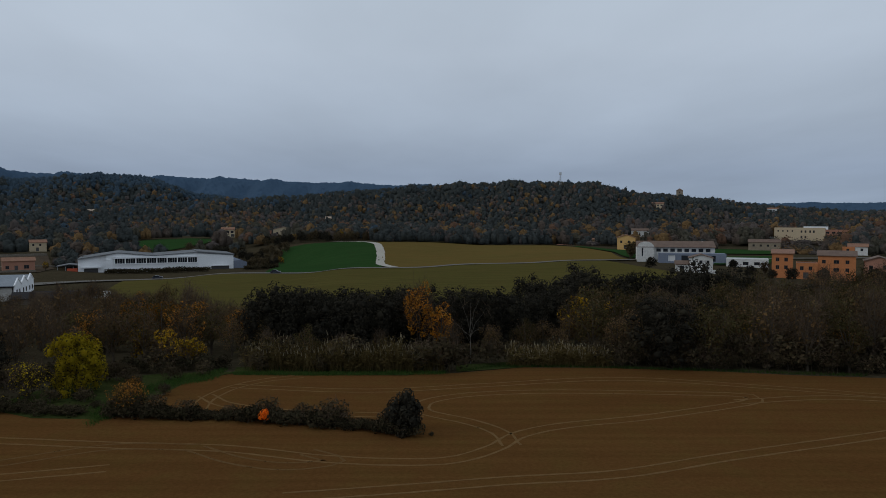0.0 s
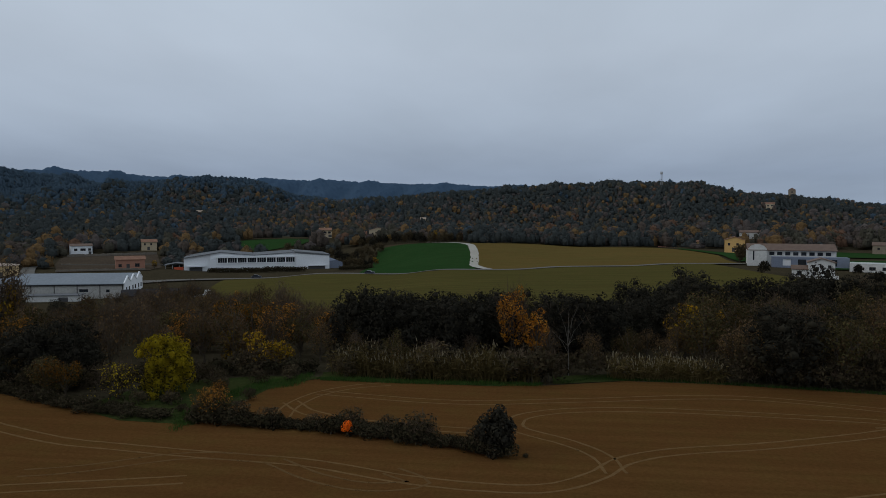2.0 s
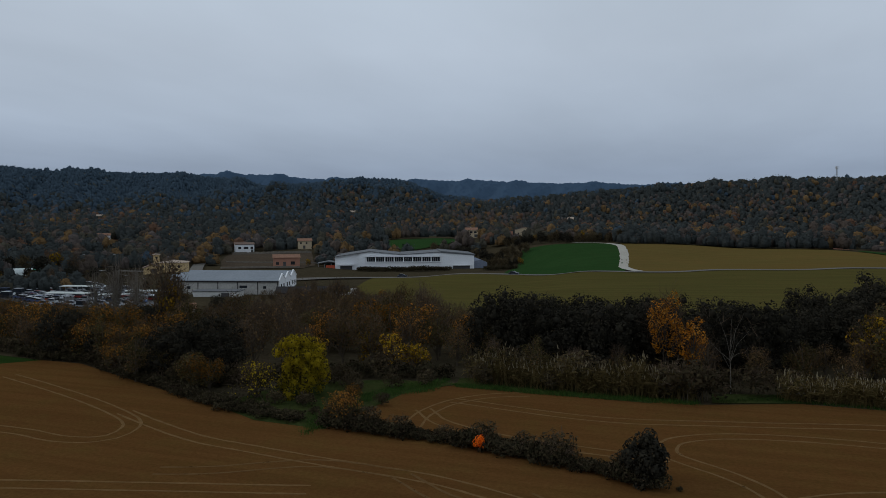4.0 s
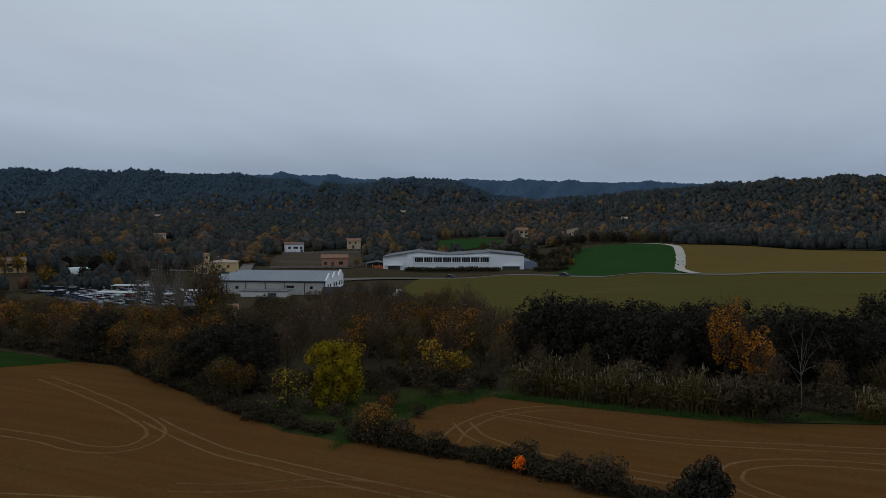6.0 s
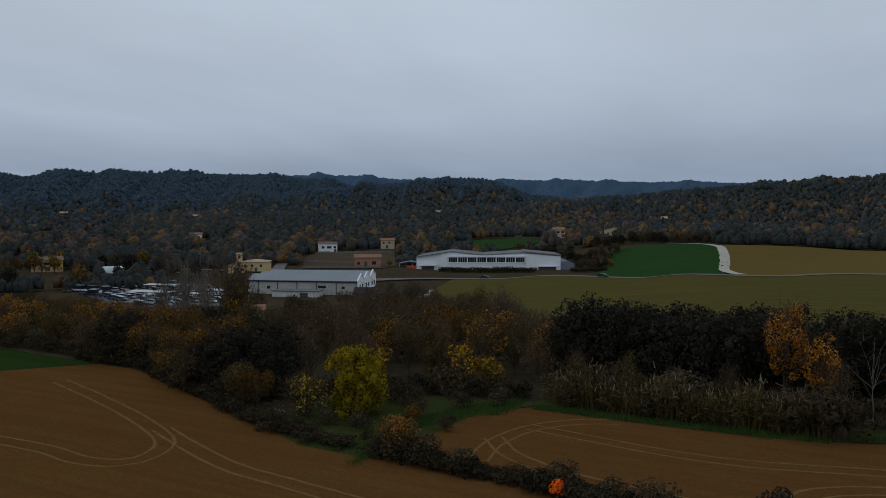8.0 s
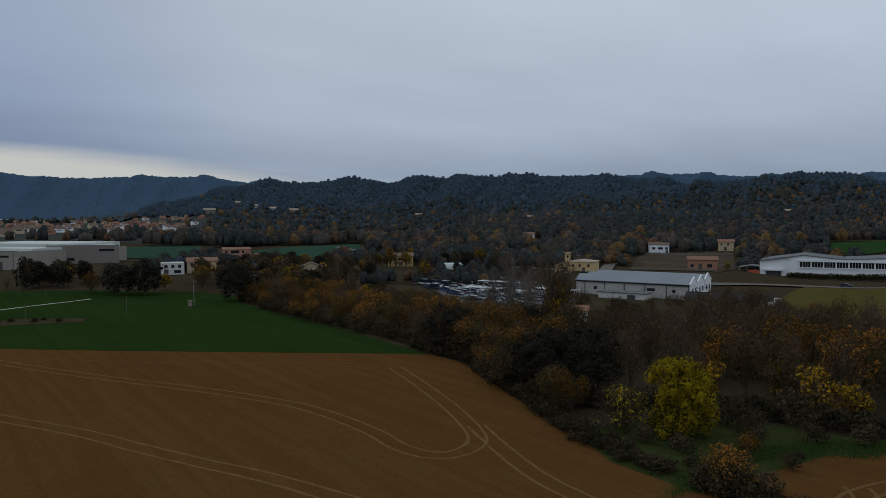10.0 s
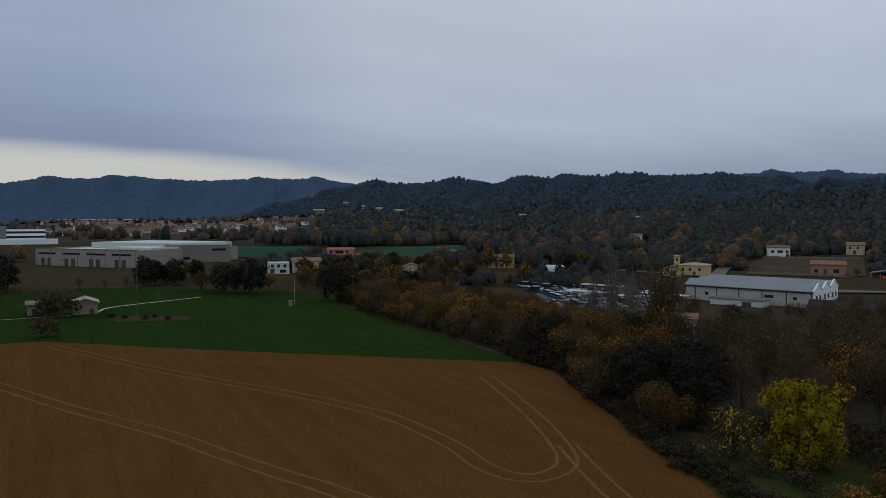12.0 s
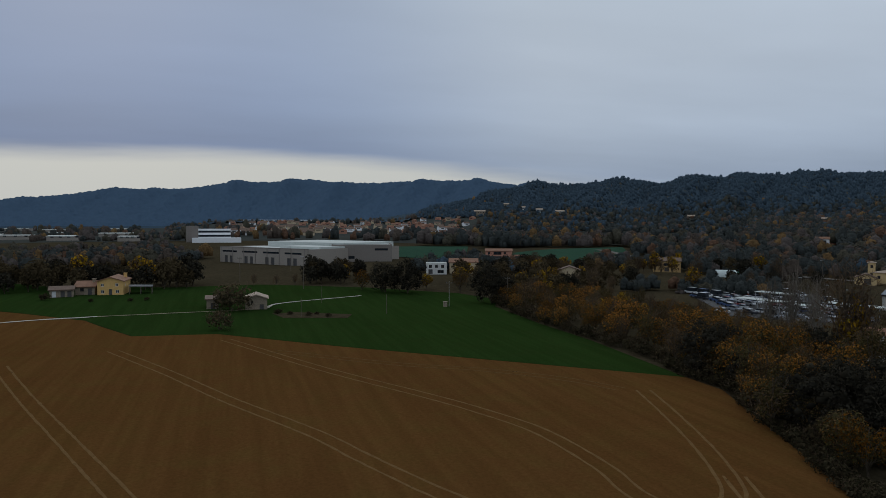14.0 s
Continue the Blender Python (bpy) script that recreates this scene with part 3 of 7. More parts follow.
# ---- fields, roads and wheel marks ----
patch("field_brown", [(-300, -160), (-182, 6.3), (-157.6, 18.5), (-156, 34), (-135.6, 54.6), (-121, 70.7), (-108.5, 84.6), (-97, 97.6), (-89, 97.4), (-73, 90.8), (-60.4, 85.8), (-46, 81.2), (-38, 79), (-36.8, 86), (-36, 97), (-30, 103), (-15, 103.4), (1, 103), (12, 107.2), (23, 107), (39, 104.8), (50, 102), (63, 100), (140, 95), (160, -160)], M["soil"], "ploughed brown field with pale wheel marks")
patch("field_wheat", [(-182, 6.5), (-157.6, 18.7), (-156, 34.2), (-135.6, 54.8), (-121, 70.9), (-108.5, 84.8), (-97, 97.5), (-129, 100), (-152, 100), (-184, 102), (-200, 109), (-219, 103), (-238, 78), (-250, 46), (-246, 20), (-262, -20), (-300, -50), (-330, -120), (-300, -158)], M["crop"], "dark green field of young winter wheat")
patch("field_sprouting", [(-112, 205), (-128, 289), (-100, 295), (-73, 297.5), (-21, 289.5), (30, 298.5), (68, 302.5), (80, 240), (40, 180), (-20, 160), (-60, 160)], M["crop_olive"], "olive green sprouting field beside the road", lift=0.4)
patch("field_green", [(-88, 394), (-82, 350), (-75, 302), (-25, 293.5), (-26, 305), (-31, 345), (-41, 390)], M["crop_bright"], "bright green crop on a gentle slope", lift=0.5)
patch("field_sown", [(-36, 389), (-24, 306), (-18, 293), (30, 302), (66, 306), (80, 309), (81, 345), (67, 370), (58, 386), (10, 392)], M["soil_far"], "sown ochre field below the wooded hill", lift=0.5)
patch("field_upper", [(-206, 404), (-198, 446), (-176, 500), (-140, 470), (-142, 428), (-168, 398)], M["crop_bright"], "green field behind the factory", lift=0.5)
patch("field_east", [(84, 322), (102, 330), (100, 372), (70, 384), (69, 372), (83, 347)], M["crop_bright"], "small green meadow beside the sown field", lift=0.5)
patch("field_east", [(124, 345), (160, 345), (205, 440), (175, 460)], M["crop_bright"], "green meadow near the road", lift=0.5)
patch("field_east", [(106, 282), (130, 285), (152, 328), (126, 325)], M["crop_bright"], "green meadow behind the low white building", lift=0.5)
patch("field_west", [(-318, 148), (-330, 205), (-397, 269), (-455, 300), (-440, 250), (-422, 205)], M["crop_teal"], "green crop beyond the tree line", lift=0.35)
patch("field_west", [(-375, 116), (-392, 164), (-495, 200), (-500, 165), (-440, 130)], M["crop_teal"], "green crop near the town", lift=0.35)
patch("field_west", [(-520, 300), (-560, 330), (-640, 330), (-640, 285)], M["crop_teal"], "pale green far field", lift=0.4)
patch("meadow", [(-46, 79.5), (-54, 83.5), (-52, 96), (-40, 103), (-30, 104), (-35, 96), (-36, 88), (-37, 79)], M["grass"], "rough green grass around the yellow tree", lift=0.08)
patch("grass_strip", [(-30, 102), (-5, 101.5), (-3, 105), (-25, 109), (-31, 107)], M["grass"], "green grass at the edge of the wood", lift=0.09)
patch("grass_strip", [(2, 104), (14, 108), (12, 112), (2, 109)], M["grass"], "green grass under the trees", lift=0.09)
patch("rubble_ground", [(-184, 46), (-176, 48), (-172, 62), (-178, 64), (-185, 52)], M["earth"], "trampled brown ground beside the stone barn", lift=0.1, category="ground")
patch("yard", [(-178, 168), (-222, 188), (-245, 207), (-205, 232), (-170, 215), (-158, 195)], M["dark_asphalt"], "paved yard of a car dealer", lift=0.15, category="yard")

patch("bare_plot", [(-206, 291), (-229, 322), (-243, 349), (-206, 374), (-180, 332), (-174, 309)], M["plot"], "bare brown terraced plot below the white house", lift=0.25, category="ground")
strip("road", [(-420, 262), (-330, 262), (-250, 262), (-195, 268), (-140, 285), (-100, 297), (-73, 299), (-21, 291), (30, 300), (68, 304), (95, 308), (150, 308), (230, 316)], 5.2, M["asphalt"], "pale grey asphalt country road", lift=0.54)
strip("farm_lane", [(-20, 295), (-24, 303), (-28, 320), (-30, 345), (-36, 375), (-46, 395), (-62, 405)], 3.9, M["gravel"], "pale gravel lane up to the woods", lift=0.56, ragged=0.25)
strip("farm_lane", [(-172, -30), (-182, -10), (-186.5, 8)], 0.9, M["gravel"], "thin gravel track between green fields", lift=0.14, ragged=0.15)
strip("farm_lane", [(-186.5, 8), (-189.5, 26), (-191.5, 44)], 0.6, M["gravel_dull"], "faint grassy track to the stone barn", lift=0.14, ragged=0.15)
strip("farm_lane", [(-193, 45), (-203, 50), (-217, 73)], 0.9, M["gravel"], "gravel track beside the stone barn", lift=0.14, ragged=0.15)
strip("lane", [(-204, 270), (-226, 300), (-240, 322), (-252, 335)], 5.5, M["asphalt"], "lane up past the white house", lift=0.6)


marks = 0


def wheel_marks(points, faint=False, gap=1.8, width=0.3):
    global marks
    for side in (-gap / 2, gap / 2):
        marks += 1
        strip("wheel_mark", points, width, M["track_faint" if faint else "track"], "pale dusty wheel mark across the ploughed soil", 0.064 + 0.0005 * marks, side, "wheel mark", 0.05, step=1.0)


wheel_marks([(-149.0, 35.5), (-117.4, 49.3), (-97.1, 59.8), (-88.0, 64.0), (-78.9, 67.1), (-67.8, 67.9), (-60.8, 67.3), (-57.1, 68.4), (-56.3, 71.1), (-59.0, 75.1), (-68.9, 79.8), (-81.7, 84.3), (-91.9, 87.5)])
wheel_marks([(-141.9, 17.5), (-120.1, 28.0), (-102.4, 35.8), (-85.2, 44.3), (-75.9, 47.9), (-68.2, 51.0), (-58.2, 55.1), (-30.0, 63.5)])
wheel_marks([(-62, 77.5), (-56.1, 75), (-47.8, 72), (-41, 71.0), (-32.5, 70.0), (-21, 69.0), (-11.7, 66.2), (-4.3, 65.2), (0.9, 65.8), (5.0, 69.2), (8.0, 73.6), (13.2, 76.9), (23.4, 80.3), (36.9, 86.5), (38.6, 89.0), (36.5, 90.7), (15.8, 92.1), (4.8, 90.9), (-1.0, 88), (-2.5, 85), (-1.8, 82), (2.9, 78.3), (5.9, 74.5), (6.8, 70)])
wheel_marks([(-45, 63), (-40.4, 64.8), (-32.5, 69.4), (-24, 69.4)], True)
wheel_marks([(-24, 69), (-19, 65.5), (-14, 64), (-10, 65.5), (-13, 68)], True)
wheel_marks([(-12.9, 56.8), (-3.9, 58.5), (5.6, 60.5), (15.7, 62.2), (27.6, 67.0), (46.0, 73.8), (75, 85)])
wheel_marks([(-28.6, 83), (-29.2, 88), (-27.9, 94), (-24.5, 98.5), (-20, 101)])
wheel_marks([(-30, 90), (-26, 85.5), (-19, 82.5), (-8, 81), (-2.2, 81.3)])
wheel_marks([(-28, 95), (-10, 92.5), (5, 95.5), (25, 99.5), (45, 94), (62, 88), (90, 82)])
wheel_marks([(36, 87), (50, 89), (68, 84), (95, 80)])
wheel_marks([(-132.4, 3.3), (-111.7, 11.3), (-88.5, 20.9), (-71.8, 27.8), (-45.1, 38.8)])
wheel_marks([(-134.4, 43.0), (-117.7, 60.6), (-110.1, 71.6), (-100.7, 80.7), (-93.1, 85.1)], True)

# ---- trees and shrubs ----
def leaf_quads(name, c, size, mat, aspect=0.6, droop=0.0, gen=rng, face=None, loose=0.55):
    """A mesh of small leaf sprays, one four-cornered face each, at the places c; face: the way that each looks, more or less."""
    n = len(c)
    a = gen.normal(size=(n, 3))
    if face is None:
        a[:, 2] = a[:, 2] * (1 - droop) + droop * 1.5
        b = np.cross(a, gen.normal(size=(n, 3)))
    else:
        look_ = face + loose * gen.normal(size=(n, 3)) * 0.6
        a = np.cross(look_, a)
        b = np.cross(look_, a)
    a /= np.linalg.norm(a, axis=1, keepdims=True) + 1e-9
    b /= np.linalg.norm(b, axis=1, keepdims=True) + 1e-9
    s = (np.asarray(size) * gen.uniform(0.6, 1.35, n))[:, None] if np.ndim(size) == 0 else size[:, None]
    fold = np.cross(a, b) * s * 0.25
    v = np.stack([c - a * s, c + b * s * aspect + fold, c + a * s, c - b * s * aspect + fold], 1).reshape(-1, 3)
    return mesh_from(name, v, np.arange(4 * n).reshape(-1, 4), mat)


def twig_blades(name, base, tip, width, mat, gen=rng):
    """Thin twigs or blades, each one narrow face from base to tip."""
    n = len(base)
    side = np.cross(tip - base, gen.normal(size=(n, 3)))
    side /= np.linalg.norm(side, axis=1, keepdims=True) + 1e-9
    w = np.broadcast_to(np.asarray(width, float), (n,))[:, None] / 2
    v = np.stack([base - side * w, base + side * w, tip + side * w * 0.3, tip - side * w * 0.3], 1).reshape(-1, 3)
    return mesh_from(name, v, np.arange(4 * n).reshape(-1, 4), mat)


def ragged(p, k, seed):
    """A cheap lumpy field, for gaps in a crown."""
    return np.sin(p[:, 0] * k + seed) * np.sin(p[:, 1] * k * 1.13 + 2.1 * seed) + np.sin(p[:, 2] * k * 0.9 + 1.7 * seed) * np.sin((p[:, 0] + p[:, 1]) * k * 0.6)


_ball = bmesh.new()
bmesh.ops.create_icosphere(_ball, subdivisions=1, radius=1.0)
_ball.verts.ensure_lookup_table()
BALL_V, BALL_F = np.array([v.co[:] for v in _ball.verts]), np.array([[v.index for v in f.verts] for f in _ball.faces])
_ball.free()


def tree(name, label, category, seed, height, radius, bare=0.2, lobes=9, leaves=1400, leaf=0.32, leaf_mat_="leaf_brown", second=None, share=0.0,
         twigs=0, twig_mat="twig", bark="bark", squash=1.0, gaps=-0.55, trunk=None, droop=0.0, stems=1, group="trees", spread=0.55, skirt=0.0, clump=1.0, core=0.0, core_mat=None):
    """A tree: tapered trunk with limbs to each lobe of the crown, and a crown of many small leaf sprays with gaps, or of bare twigs."""
    gen = np.random.default_rng(seed)
    ran = random.Random(seed)
    top = thing(name, label, category, 0, 0, -200, 0, group)
    base = height * bare
    ch = (height - base) / 2 * squash
    mid = height - ch
    tr = trunk or height * 0.022 + 0.05
    centres, radii = [], []
    for k in range(lobes):
        u = (k + 0.5) / lobes
        el = math.asin(1 - 1.75 * u)
        th = 2.4 * k + ran.uniform(-0.4, 0.4)
        q = ran.uniform(0.7, 1.15) * (spread if clump == 1.0 else ran.uniform(spread, 1.05 - 0.42 * clump))
        wide = max(math.cos(el), skirt) if el < 0 else math.cos(el)
        centres.append((radius * q * wide * math.cos(th), radius * q * wide * math.sin(th), mid + ch * q * math.sin(el) * (1.05 if el > 0 or not skirt else 1.35)))
        radii.append(ran.uniform(0.36, 0.56) * clump)
    centres.append((0, 0, mid))
    radii.append(0.55)
    verts, faces = [], []
    for s in range(stems):
        ox, oy = (0, 0) if stems == 1 else (ran.uniform(-0.3, 0.3) * radius, ran.uniform(-0.3, 0.3) * radius)
        tube(verts, faces, [(ox, oy, -0.3), (ox * 0.9 + ran.uniform(-0.1, 0.1), oy * 0.9, base * 0.6), (ox * 0.7 + ran.uniform(-0.2, 0.2), oy * 0.7 + ran.uniform(-0.2, 0.2), base + 0.4 * ch), (0, 0, mid + 0.75 * ch)], tr, tr * 0.2, 6)
    ends = []
    for q_, ((cx, cy, cz), r) in enumerate(zip(centres, radii)):
        ends.append((cx, cy, cz, r))
        if q_ % (3 if height < 4 else max(1, lobes // 7)):
            continue
        z0 = min(max(base * ran.uniform(0.8, 1.3), cz - 1.3 * math.hypot(cx, cy) - 0.2 * height), cz - 0.1)
        m_ = (cx * 0.45 + ran.uniform(-0.2, 0.2), cy * 0.45 + ran.uniform(-0.2, 0.2), z0 + (cz - z0) * 0.6)
        tube(verts, faces, [(0, 0, z0), m_, (cx, cy, cz), (cx * (1.25 if clump == 1.0 else 1.05), cy * (1.25 if clump == 1.0 else 1.05), cz + (0.25 if clump == 1.0 else 0.08) * ch)], tr * 0.45, tr * 0.08, 4)
    part("trunk", mesh_from("trunk", [tuple(v) for v in verts], faces, M[bark]), M[bark], top)
    E_ = np.array(ends)
    if core:
        n = len(E_)
        ball = BALL_V[None] * (E_[:, 3] * core)[:, None, None] * gen.uniform(0.6, 1.2, (n, len(BALL_V), 1)) * np.array([radius, radius, ch])
        ball = (ball + E_[:, None, :3]).reshape(-1, 3)
        ball[:, 2] = np.maximum(ball[:, 2], base * 0.6 + 0.05)
        part("inner_foliage", mesh_from("inner_foliage", ball, (BALL_F[None] + (np.arange(n) * len(BALL_V))[:, None, None]).reshape(-1, 3), M[core_mat or leaf_mat_]), None, top)
    total = max(leaves, 1) * 2
    pick = gen.choice(len(E_), total, p=E_[:, 3] ** 2 / (E_[:, 3] ** 2).sum())
    d = gen.normal(size=(total, 3))
    d /= np.linalg.norm(d, axis=1, keepdims=True)
    rad = E_[pick, 3][:, None] * gen.uniform(0.7 if core else 0.55, 1.05 if core else 1.0, (total, 1)) ** 0.6
    pts = E_[pick, :3] + d * rad * np.array([radius, radius, ch])
    ok = (ragged(pts / max(0.6, radius * 0.28), 1.0, seed) > gaps) & (pts[:, 2] > base * 0.75)
    pts, face = pts[ok][:leaves], d[ok][:leaves] + np.array([0, 0, 0.25])
    if leaves:
        if second:
            cut = gen.random(len(pts)) < share * np.clip(1.6 - 1.2 * (pts[:, 2] - base) / (2 * ch), 0.2, 1.6)
            part("foliage", leaf_quads("foliage", pts[cut], leaf, M[second], gen=gen, face=face[cut]), None, top)
            pts, face = pts[~cut], face[~cut]
        part("crown", leaf_quads("crown", pts, leaf, M[leaf_mat_], gen=gen, face=face), None, top)
    if twigs:
        pick = gen.choice(len(E_), twigs)
        d = gen.normal(size=(twigs, 3))
        d[:, 2] = d[:, 2] * 0.9 + 0.3
        d /= np.linalg.norm(d, axis=1, keepdims=True)
        start = E_[pick, :3] + gen.normal(size=(twigs, 3)) * E_[pick, 3][:, None] * np.array([radius, radius, ch]) * 0.42
        out = start - np.array([0, 0, base])
        out /= np.linalg.norm(out, axis=1, keepdims=True) + 1e-6
        tip = start + (d * 0.85 + out * 0.4) * gen.uniform(0.5, 1.5, (twigs, 1)) * height * 0.13
        part("brushwood", twig_blades("brushwood", start, tip, gen.uniform(0.04, 0.09, twigs), M[twig_mat], gen), None, top)["kind"] = "stuff"
    return top


KIND = {}


def kind(key, n, *args, **kw):
    KIND[key] = [tree(args[0], args[1], args[2], 100 * len(KIND) + i, *args[3:], **kw) for i in range(n)]


kind("holm", 3, "holm_oak", "dark evergreen holm oak with a dense round crown", "tree", 9.0, 5.2, bare=0.05, lobes=40, leaves=4200, leaf=0.18, core=0.42, leaf_mat_="leaf_holm", clump=0.52, gaps=-1.3, squash=1.08, skirt=0.85, group="holm oaks of the wood")
kind("brown", 4, "autumn_tree", "half-bare tree with withered brown leaves", "tree", 8.5, 3.4, bare=0.12, lobes=22, leaves=1050, leaf=0.165, leaf_mat_="leaf_brown", clump=0.62, second="leaf_olive", share=0.3, twigs=330, gaps=-0.7, skirt=0.85, group="trees of the stream wood")
kind("olive", 3, "leafy_tree", "olive green tree turning brown at the stream", "tree", 8.5, 3.4, bare=0.1, lobes=24, leaves=1500, leaf=0.165, clump=0.6, leaf_mat_="leaf_olive", second="leaf_brown", share=0.3, twigs=60, gaps=-0.7, skirt=0.85, group="trees of the stream wood")
kind("rust", 3, "oak_tree", "broad oak with rust orange autumn leaves", "tree", 7.5, 3.6, bare=0.1, lobes=26, leaves=1800, leaf=0.165, clump=0.58, leaf_mat_="leaf_rust", second="leaf_olive", share=0.62, twigs=90, gaps=-0.8, skirt=0.85, group="oaks of the field edge")
kind("gold", 2, "golden_tree", "small tree with golden yellow autumn leaves", "tree", 6.0, 2.7, bare=0.12, lobes=20, leaves=1000, leaf=0.22, clump=0.6, leaf_mat_="leaf_gold", second="leaf_brown", share=0.45, twigs=250, gaps=-0.5, skirt=0.85, group="golden trees of the wood edge")
kind("bare", 3, "bare_tree", "leafless tree with fine grey-brown twigs", "tree", 9.5, 3.0, bare=0.1, lobes=12, leaves=140, leaf=0.24, twigs=520, skirt=0.85, group="bare trees of the wood", squash=1.0)
kind("pale", 2, "bare_poplar", "bare poplar with pale grey upright twigs", "tree", 9.0, 2.4, bare=0.15, lobes=12, leaves=0, twigs=380, twig_mat="twig_pale", bark="bark_pale", group="bare poplars at the car yard")
kind("shrub", 4, "bramble_bush", "low dark bramble bush with some dead stems", "bush", 2.0, 1.7, bare=0.03, lobes=9, leaves=380, leaf=0.185, leaf_mat_="leaf_bramble", twigs=110, gaps=-0.9, trunk=0.05, stems=3, group="bushes of the hedgerow", spread=0.62, skirt=0.95)
kind("scrub", 3, "thicket_bush", "brown leafless thicket bush", "bush", 3.2, 2.2, bare=0.03, lobes=9, leaves=450, leaf=0.19, leaf_mat_="leaf_dusk", second="leaf_bramble", share=0.4, twigs=300, gaps=-0.7, trunk=0.06, stems=3, group="undergrowth of the wood", spread=0.62, skirt=0.95)
kind("mid_dark", 2, "pine_tree", "dark evergreen tree among the houses", "tree", 8.0, 3.8, bare=0.06, lobes=22, leaves=500, leaf=0.44, clump=0.62, core=0.5, leaf_mat_="leaf_holm", gaps=-1.2, skirt=0.85, group="evergreens of the valley")
kind("mid_brown", 3, "valley_tree", "brown autumn tree of the valley floor", "tree", 8.5, 3.4, bare=0.06, lobes=18, leaves=360, leaf=0.44, clump=0.64, core=0.4, leaf_mat_="leaf_dusk", gaps=-0.7, skirt=0.85, group="autumn trees of the valley")
kind("mid_gold", 2, "valley_tree", "tall tree with ochre yellow leaves in the valley", "tree", 9.0, 3.2, bare=0.12, lobes=18, leaves=420, leaf=0.44, clump=0.64, leaf_mat_="leaf_gold", second="leaf_brown", share=0.7, gaps=-0.7, skirt=0.85, group="yellow trees of the valley")

used = set()


def plant(key, x, y, scale=1.0, which=None, tall=1.0, sink=0.0):
    """Stands a tree of a kind at a place of the plan."""
    src = KIND[key][random.randrange(len(KIND[key])) if which is None else which]
    m = pose(x, y, ground_z(x, y) - sink, 0, 0, random.uniform(0, 360)) @ Matrix.Diagonal((scale, scale, scale * tall, 1))
    if src.name not in used:
        used.add(src.name)
        src.matrix_basis = m
        return src
    ob = copy_thing(src, Matrix.Identity(4))
    ob.matrix_basis = m
    return ob


def inside(poly, x, y):
    hit = False
    for (x0, y0), (x1, y1) in zip(poly, poly[1:] + poly[:1]):
        if (y0 > y) != (y1 > y) and x < (x1 - x0) * (y - y0) / (y1 - y0) + x0:
            hit = not hit
    return hit


def scatter(poly, spacing, mix, lo=0.8, hi=1.2, seed=1, avoid=(), tall=(0.9, 1.15)):
    """Stands trees of a mix of kinds over an outline, never closer than the spacing."""
    ran = random.Random(seed)
    xs, ys = [p[0] for p in poly], [p[1] for p in poly]
    done, keys, weights = [], [k for k, _ in mix], [w for _, w in mix]
    for _ in range(int(30 * (max(xs) - min(xs)) * (max(ys) - min(ys)) / spacing**2)):
        x, y = ran.uniform(min(xs), max(xs)), ran.uniform(min(ys), max(ys))
        if not inside(poly, x, y) or any((x - a) ** 2 + (y - b) ** 2 < spacing**2 for a, b in done) or any((x - a) ** 2 + (y - b) ** 2 < r * r for a, b, r in avoid):
            continue
        done.append((x, y))
        plant(ran.choices(keys, weights)[0], x, y, ran.uniform(lo, hi), tall=ran.uniform(*tall))
    return done


# single trees that stand out
yellow_tree = tree("yellow_tree", "yellow-green leafy tree at the field corner", "tree", 501, 9.0, 3.6, bare=0.0, lobes=50, leaves=11000, leaf=0.15, core=0.55, core_mat="leaf_yellow", leaf_mat_="leaf_yellow", second="leaf_olive", share=0.16, gaps=-1.3, squash=1.12, group="", skirt=0.95, spread=0.6, clump=0.5)
yellow_tree.matrix_basis = pose(-46.8, 91.3, ground_z(-46.8, 91.3), 0, 0, 40) @ Matrix.Diagonal((0.94, 0.94, 0.93, 1))
yellow_bush = tree("yellow_bush", "thin bush with sparse yellow-green leaves", "bush", 502, 5.0, 3.4, bare=0.0, skirt=0.95, lobes=14, leaves=1400, leaf=0.14, leaf_mat_="leaf_yellow", second="leaf_bramble", share=0.65, twigs=600, stems=3, group="")
yellow_bush.matrix_basis = pose(-51.5, 88.3, ground_z(-51.5, 88.3))
amber = tree("golden_poplar", "tall slender poplar with amber leaves thinning out", "tree", 503, 13.0, 2.9, bare=0.1, lobes=26, leaves=2000, leaf=0.15, leaf_mat_="leaf_amber", clump=0.5, twigs=700, twig_mat="twig", bark="bark", gaps=-0.25, trunk=0.11, stems=2, spread=0.65, group="")
amber.matrix_basis = pose(-4.0, 118, ground_z(-4, 118))
amber_low = tree("golden_poplar", "lower amber poplar leaning out beside the tall one", "tree", 507, 9.0, 2.4, bare=0.1, lobes=20, leaves=1500, leaf=0.15, leaf_mat_="leaf_amber", clump=0.55, twigs=300, gaps=-0.3, group="", spread=0.65)
amber_low.matrix_basis = pose(-0.2, 117.0, ground_z(-0.2, 117.0))
lone = tree("lone_bush", "dense dark evergreen bush at the hedge's end", "bush", 504, 5.2, 2.25, bare=0.0, lobes=30, leaves=2800, leaf=0.17, core=0.48, clump=0.6, leaf_mat_="leaf_holm", gaps=-1.4, group="", skirt=0.95)
lone.matrix_basis = pose(-4.0, 74.2, -0.5)
flame = tree("flame_bush", "small flame orange shrub in the hedge", "bush", 505, 2.1, 0.8, bare=0.1, lobes=7, leaves=420, leaf=0.13, leaf_mat_="leaf_red", gaps=-1.2, trunk=0.04, group="")
flame.matrix_basis = pose(-19.4, 77.3, 0.0) @ Matrix.Diagonal((0.8, 0.8, 0.85, 1))
